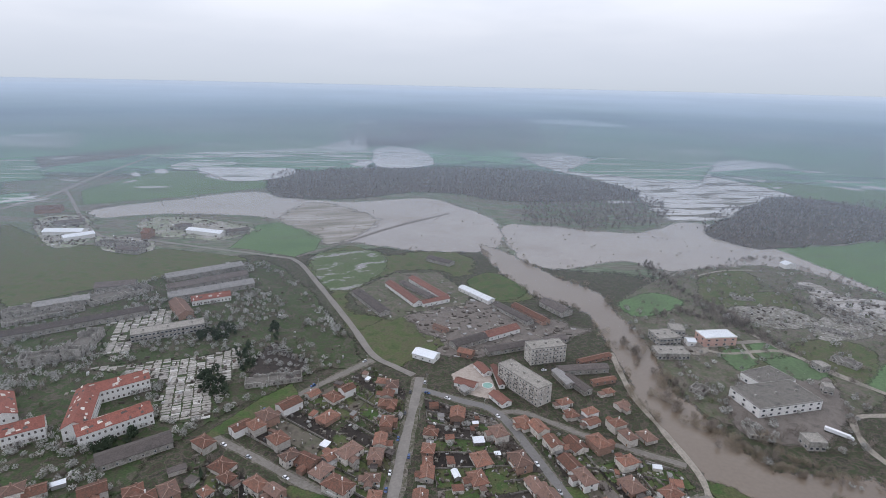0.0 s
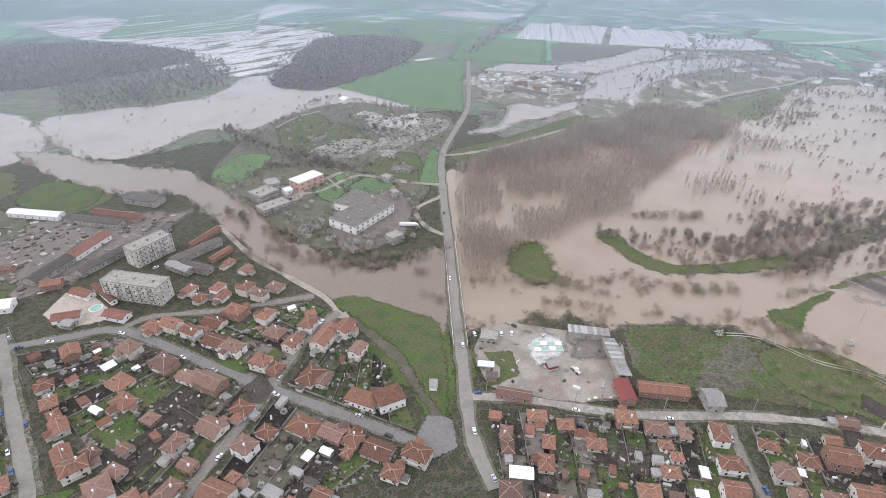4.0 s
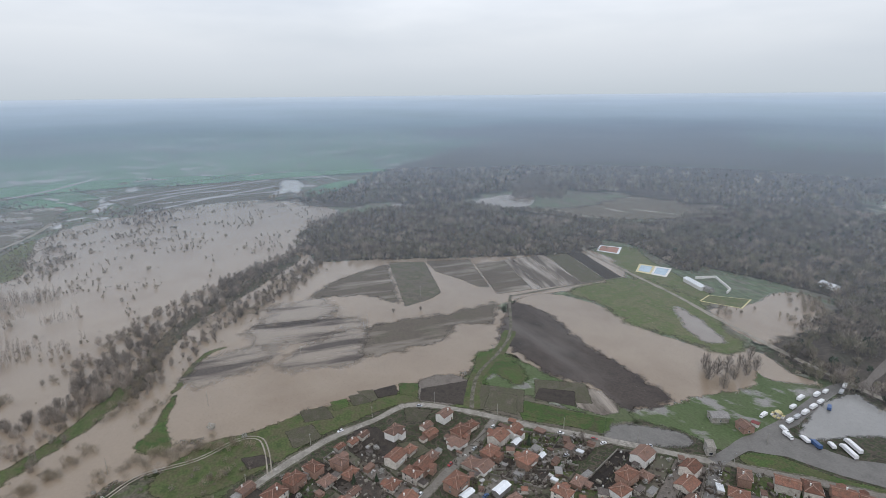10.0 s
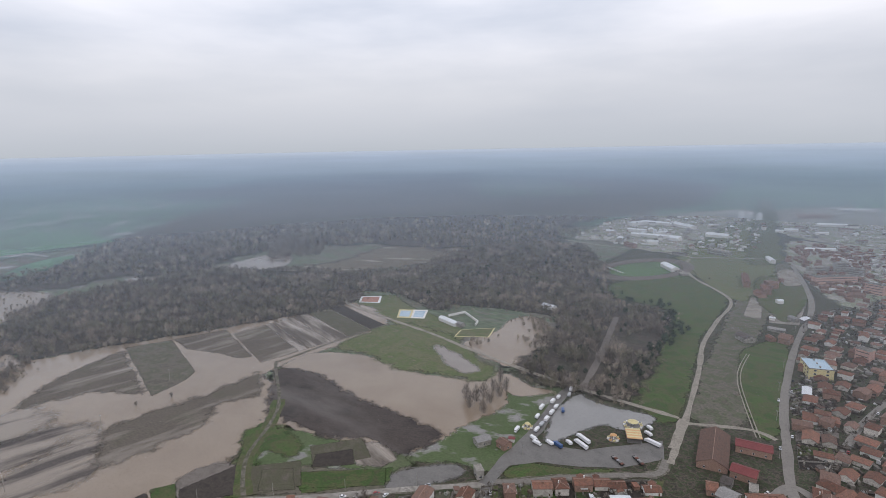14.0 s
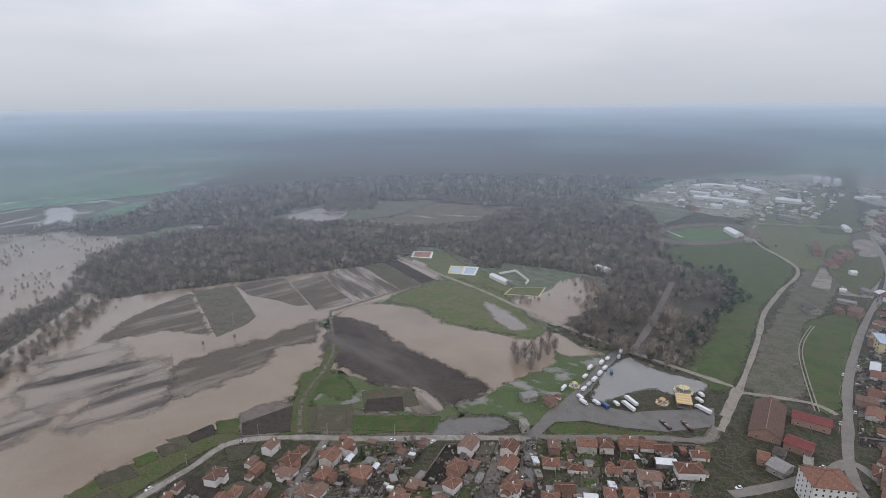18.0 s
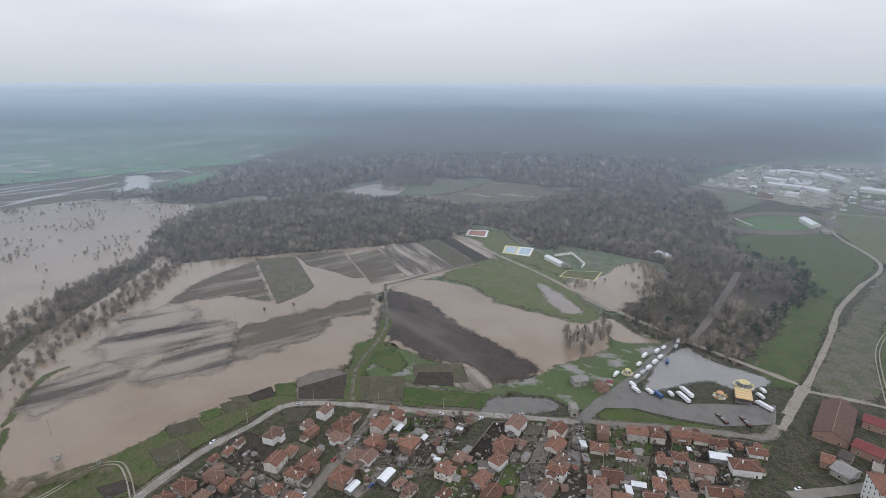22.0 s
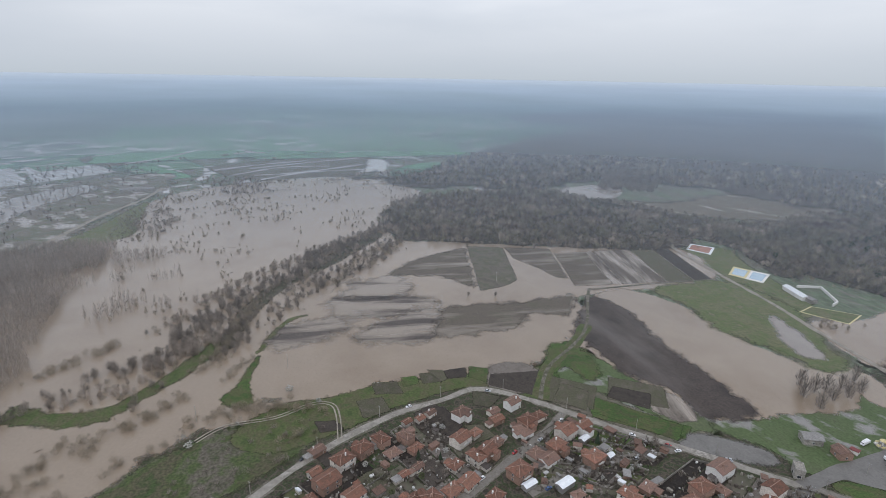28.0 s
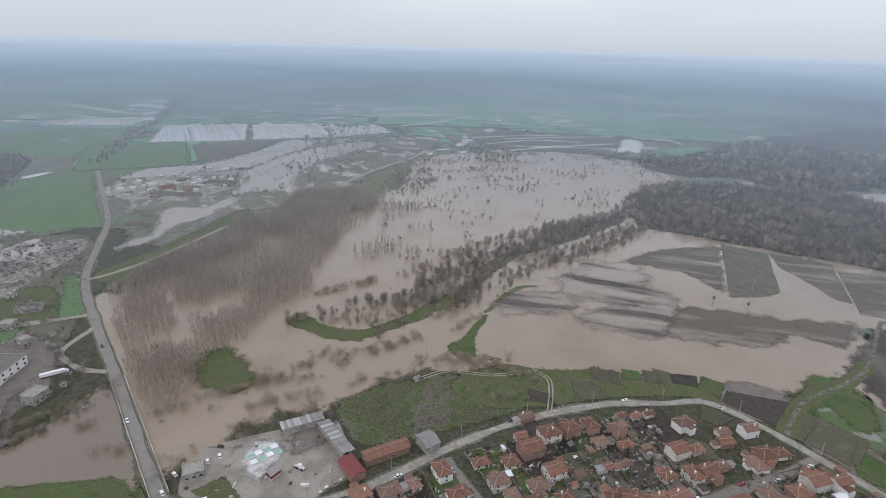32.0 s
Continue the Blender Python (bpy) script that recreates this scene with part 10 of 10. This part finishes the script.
part("shop_roof", box(0.2, -9.8, 3.0, 6.8, -4.7, 3.2), M_ROOFDARK, gas)
part("shop_front", box(0.8, -5.02, 0.3, 6.2, -4.96, 2.4), M_GLASS, gas)


def open_shed(x1, y1, x2, y2, W, H, label):
    """A long shed, open to the yard: posts, back wall, single corrugated sheets on a sloping roof."""
    L = math.hypot(x2 - x1, y2 - y1)
    ob = thing("open_shed", (x1 + x2) / 2, (y1 + y2) / 2, 0.1, math.degrees(math.atan2(y2 - y1, x2 - x1)), label, "shed", "sheds of the depot")
    part("back_wall", box(-L / 2, W / 2 - 0.25, 0, L / 2, W / 2, H), M_PANEL, ob)
    part("inner_wall", box(-L / 2, 0.2, 0, L / 2, 0.4, H * 0.95), M_ROOFDARK, ob)
    n = int(L / 1.9)
    for i in range(n):
        u0, u1 = -L / 2 + i * L / n + 0.03, -L / 2 + (i + 1) * L / n - 0.03
        z0, z1 = H - 0.3 + hr.uniform(-0.05, 0.05), H + 0.5 + hr.uniform(-0.05, 0.05)
        V = [(u0, -W / 2 - 0.4, z0), (u1, -W / 2 - 0.4, z0), (u1, W / 2 + 0.3, z1), (u0, W / 2 + 0.3, z1)]
        V += [(p_, q_, r_ + 0.09) for p_, q_, r_ in V]
        part("roof_sheet", (V, [(3, 2, 1, 0), (4, 5, 6, 7), (0, 1, 5, 4), (1, 2, 6, 5), (2, 3, 7, 6), (3, 0, 4, 7)]), M_ROOFGREY if hr.random() < 0.8 else M_SHEETPALE, ob)
    for i in range(int(L / 5) + 1):
        u = -L / 2 + 0.2 + i * (L - 0.4) / int(L / 5)
        part("post", box(u - 0.12, -W / 2, 0, u + 0.12, -W / 2 + 0.24, H - 0.35), M_PANEL, ob)
    return ob


open_shed(252.7, 105.5, 237.7, 125.2, 8, 4, "long grey shed with corrugated roof at the yard")
open_shed(226.7, 79.7, 247.6, 103.4, 7, 4, "long grey shed with corrugated roof at the yard")
hut = thing("weigh_hut", 206.1, 113.7, 0.13, -24, "red hut with a pale roof in the depot yard", "hut")
part("wall", gable_walls(6.0, 4.6, 2.6, 1.0), M_RED, hut)
part("roof", gable_roof(6.0, 4.6, 2.6, 1.0, 0.3, 0.12)[0], M_ROOFGREY, hut, "pale sheet roof")
part("plinth", box(-3.1, -2.4, 0, 3.1, 2.4, 0.5), M_WHITE, hut)
for r_ in range(2):
    for k in range(4):
        u, v = -7.5 + 4.4 * k, -2.4 + 4.8 * r_
        ca_, sa_ = math.cos(radians(-41)), math.sin(radians(-41))
        g = thing("glazed_frame", 219.0 + ca_ * u - sa_ * v, 124.8 + sa_ * u + ca_ * v, 0.14, -41, "stacked pale glazed frame in the depot yard", "window stack", "glazed frames in the yard")
        part("frame", box(-2.0, -1.8, 0, 2.0, 1.8, 0.9 + 0.25 * ((k + r_) % 3)), M_FRAME, g)
        for j in range(2):
            z = 0.9 + 0.25 * ((k + r_) % 3)
            part("pane", box(-1.8 + 1.85 * j, -1.55, z, -0.1 + 1.85 * j, 1.55, z + 0.06), M_TEALROOF if (k + r_) % 2 else M_ROOFBRIGHT, g, "pale greenish pane")
loader = thing("wheel_loader", 213.3, 101.9, 0.13, 75, "old pale wheel loader standing in the yard", "loader")
part("chassis", box(-2.6, -0.9, 0.7, 2.2, 0.9, 1.5), M_CLUTTER, loader)
part("cab", box(-0.9, -0.8, 1.5, 0.9, 0.8, 3.0), M_WHITE, loader)
part("bucket", box(2.8, -1.3, 0.2, 4.0, 1.3, 1.1), M_METAL, loader)
part("arm", box(1.6, -0.6, 1.0, 3.2, 0.6, 1.4), M_YELLOW, loader)
for a in (-1.7, 1.4):
    for b in (-1.05, 1.05):
        share("wheel", WHEEL, loader, pose(a, b, 0.7) @ Matrix.Diagonal((2.0, 1.6, 2.0, 1)))
for k in range(9):
    s = thing("pallet_stack", 200.3 + 1.31 * k, 85.0 + -1.03 * k, 0.13, -38, "stack of pallets and blocks beside the yard wall", "stack", "stacks in the depot yard")
    for j in range(2 + k % 3):
        part("layer", box(-0.9, -0.7, 0.5 * j, 0.9, 0.7, 0.5 * j + 0.44), [M_FENCE, M_WALL, M_BRICKWALL, M_CONCRETE][(k + j) % 4], s)
patch("lime_spill", LIME, M_LIME, 0.155, 3, label="bright spilled lime on the yard", soft=7)
patch("yard_stain", DARK_YARD, M_MUDTRACK, 0.15, 3, label="dark wet coal dust on the yard", soft=9)
patch("terrace", TERRACE, M_TERRACE, 0.11, 0.5, label="pale paved terrace of the restaurant", sharp=True, soft=1.5)
pool = thing("garden_pool", 34.8, 346.5, 0.12, 30, "small green pool on the restaurant terrace", "pool")
part("rim", cylinder(4.2, 4.2, 0, 0.35, 20), M_WHITE, pool)
part("water", cylinder(3.7, 3.7, 0.3, 0.37, 20), M_TEALROOF, pool, "green pool water")

# ---- pools, courts and stadium ----
def court(name, pts, rim, inner, z, label, shrink):
    c = np.array(pts, float)
    m = c.mean(0)
    ob = thing(name, m[0], m[1], z, 0, label, "sports ground")
    q = c - m
    def slab(s, z0, z1):
        n = len(q)
        V = [(*(p * s), z0) for p in q] + [(*(p * s), z1) for p in q]
        return V, [tuple(range(n - 1, -1, -1)), tuple(range(n, 2 * n))] + [(i, (i + 1) % n, n + (i + 1) % n, n + i) for i in range(n)]
    part("surround", slab(1.0, -0.1, 0.15), rim, ob)
    part("surface", slab(shrink, 0.15, 0.2), inner, ob)
    return ob


a, b, c, d = (np.array(p, float) for p in [(483, -487), (451, -505), (472, -536), (505, -514)])
court("swimming_pool", [tuple(p) for p in (d, c * 0.5 + d * 0.5, a * 0.5 + b * 0.5, a)], M_YELLOW, M_POOL, 0.15, "blue swimming pool with pale yellow terrace", 0.72)
court("swimming_pool", [tuple(p) for p in (c * 0.5 + d * 0.5, c, b, a * 0.5 + b * 0.5)], M_WHITE, M_POOL, 0.15, "blue swimming pool with white terrace", 0.72)
court("sports_court", [(597, -527), (574, -547), (550, -520), (577, -504)], M_ROOFBRIGHT, M_COURT, 0.15, "red clay sports court", 0.8)
court("small_pitch", [(387, -500), (358, -530), (345, -499), (379, -477)], M_YELLOW, M_MEADOW, 0.15, "green pitch with a yellow edge", 0.93)
ST_C, ST_A = (327, -943), math.atan2(191, 66)
def oval(r1, r2, n=32):
    return [(ST_C[0] + r1 * math.cos(t) * math.cos(ST_A) - r2 * math.sin(t) * math.sin(ST_A), ST_C[1] + r1 * math.cos(t) * math.sin(ST_A) + r2 * math.sin(t) * math.cos(ST_A)) for t in np.linspace(0, 2 * math.pi, n, endpoint=False)]
stadium = thing("stadium", *ST_C, 0.12, 0, "oval stadium with green pitch and bare brown bank", "stadium")


def ring(r0, r1, z0, z1, z2):
    """A raised oval band between two outlines: outer foot, crest, inner foot."""
    A, M_, B = ([(x - ST_C[0], y - ST_C[1]) for x, y in oval(100 * r, 58 * r, 40)] for r in (r1, (r0 + r1) / 2, r0))
    V = [(*p, z0) for p in A] + [(*p, z1) for p in M_] + [(*p, z2) for p in B]
    F = [(k + i_, k + (i_ + 1) % 40, k + 40 + (i_ + 1) % 40, k + 40 + i_) for k in (0, 40) for i_ in range(40)]
    return V, F


part("bank", ring(0.84, 1.08, 0.0, 4.0, 0.25), M_MUDTRACK, stadium, "rough grassy bank")
part("track", ring(0.76, 0.85, 0.2, 0.24, 0.2), M_FALLOW, stadium, "brown running track")
pv = [(x - ST_C[0], y - ST_C[1], 0.22) for x, y in oval(75, 43, 40)]
part("pitch", (pv, [tuple(range(40))]), M_GREEN, stadium, "green pitch")
for k in range(5):
    st = (STAND_LINE[0][0] + (STAND_LINE[1][0] - STAND_LINE[0][0]) * k / 4, STAND_LINE[0][1] + (STAND_LINE[1][1] - STAND_LINE[0][1]) * k / 4)
    s = thing("grandstand", *st, 0.15, math.degrees(math.atan2(STAND_LINE[1][1] - STAND_LINE[0][1], STAND_LINE[1][0] - STAND_LINE[0][0])), "row of white stadium seats on the bank", "grandstand", "stadium seats")
    for j in range(4):
        part("step", box(-5, -2.4 + 1.2 * j, 0, 5, -1.25 + 1.2 * j, 2.0 - 0.5 * j), M_ROOFBRIGHT if j % 2 else M_WHITE, s)
for x, y, h in ((367, -1760, 15), (341, -1750, 15), (317, -1740, 15), (292, -1731, 15), (443, -1333, 9), (433, -1341, 9), (423, -1349, 9)):
    s = thing("silo", x, y, 0, 0, "pale metal storage silo with a cone roof", "silo", "silos")
    part("tank", cylinder(9 if h > 10 else 4, 9 if h > 10 else 4, 0, h, 16), M_ROOFBRIGHT, s)
    part("cone_roof", cylinder(9.3 if h > 10 else 4.2, 0.5, h, h + 3.5, 16), M_ROOFBRIGHT, s)

# the white-walled yard beside the pools
yard = thing("yard_wall", *CAMP_WALL[1], 0.1, 0, "white yard wall beside the swimming pools", "wall")
for (x1, y1), (x2, y2) in zip(CAMP_WALL[:-1], CAMP_WALL[1:]):
    ox, oy = CAMP_WALL[1]
    part("wall_panel", bar((x1 - ox, y1 - oy, 0), (x2 - ox, y2 - oy, 0), 0.7, 2.6), M_WHITE, yard)

# ---- poles ----
def pole(x, y, turn, h=9):
    ob = thing("power_pole", x, y, 0, turn, "grey concrete power pole with a crossarm", "power pole", "power poles")
    part("shaft", cylinder(0.18, 0.11, 0, h, 8), M_PANEL, ob)
    part("crossarm", join([box(-0.9, -0.06, h - 0.7, 0.9, 0.06, h - 0.55)] + [cylinder(0.06, 0.05, h - 0.55, h - 0.3, 6, a, 0) for a in (-0.8, 0, 0.8)]), M_METAL, ob)
    return ob


for pts, gap, off in ((STREET_CENTRE, 44, 6), (STREET_DIAGONAL, 44, -3.6), (STREET_EAST, 46, 3.8), (STREET_C, 44, -3.6), (STREET_RING, 46, 3.4), (STREET_E, 40, 4.2), (BOULEVARD[:7], 60, 5), (STREET_FAIR, 36, -7)):
    c = smooth(pts, False, 8)
    s = np.concatenate([[0], np.cumsum(np.linalg.norm(np.diff(c, axis=0), axis=1))])
    for u in np.arange(8, s[-1] - 2, gap):
        x, y = np.interp(u, s, c[:, 0]), np.interp(u, s, c[:, 1])
        a = math.atan2(np.interp(u + 1, s, c[:, 1]) - y, np.interp(u + 1, s, c[:, 0]) - x)
        pole(x - math.sin(a) * off, y + math.cos(a) * off, math.degrees(a) + 90, 8.5)
for x, y in ((385, 4), (430, -70), (470, -140), (520, -215), (330, 60)):
    pole(x, y, 20, 12)
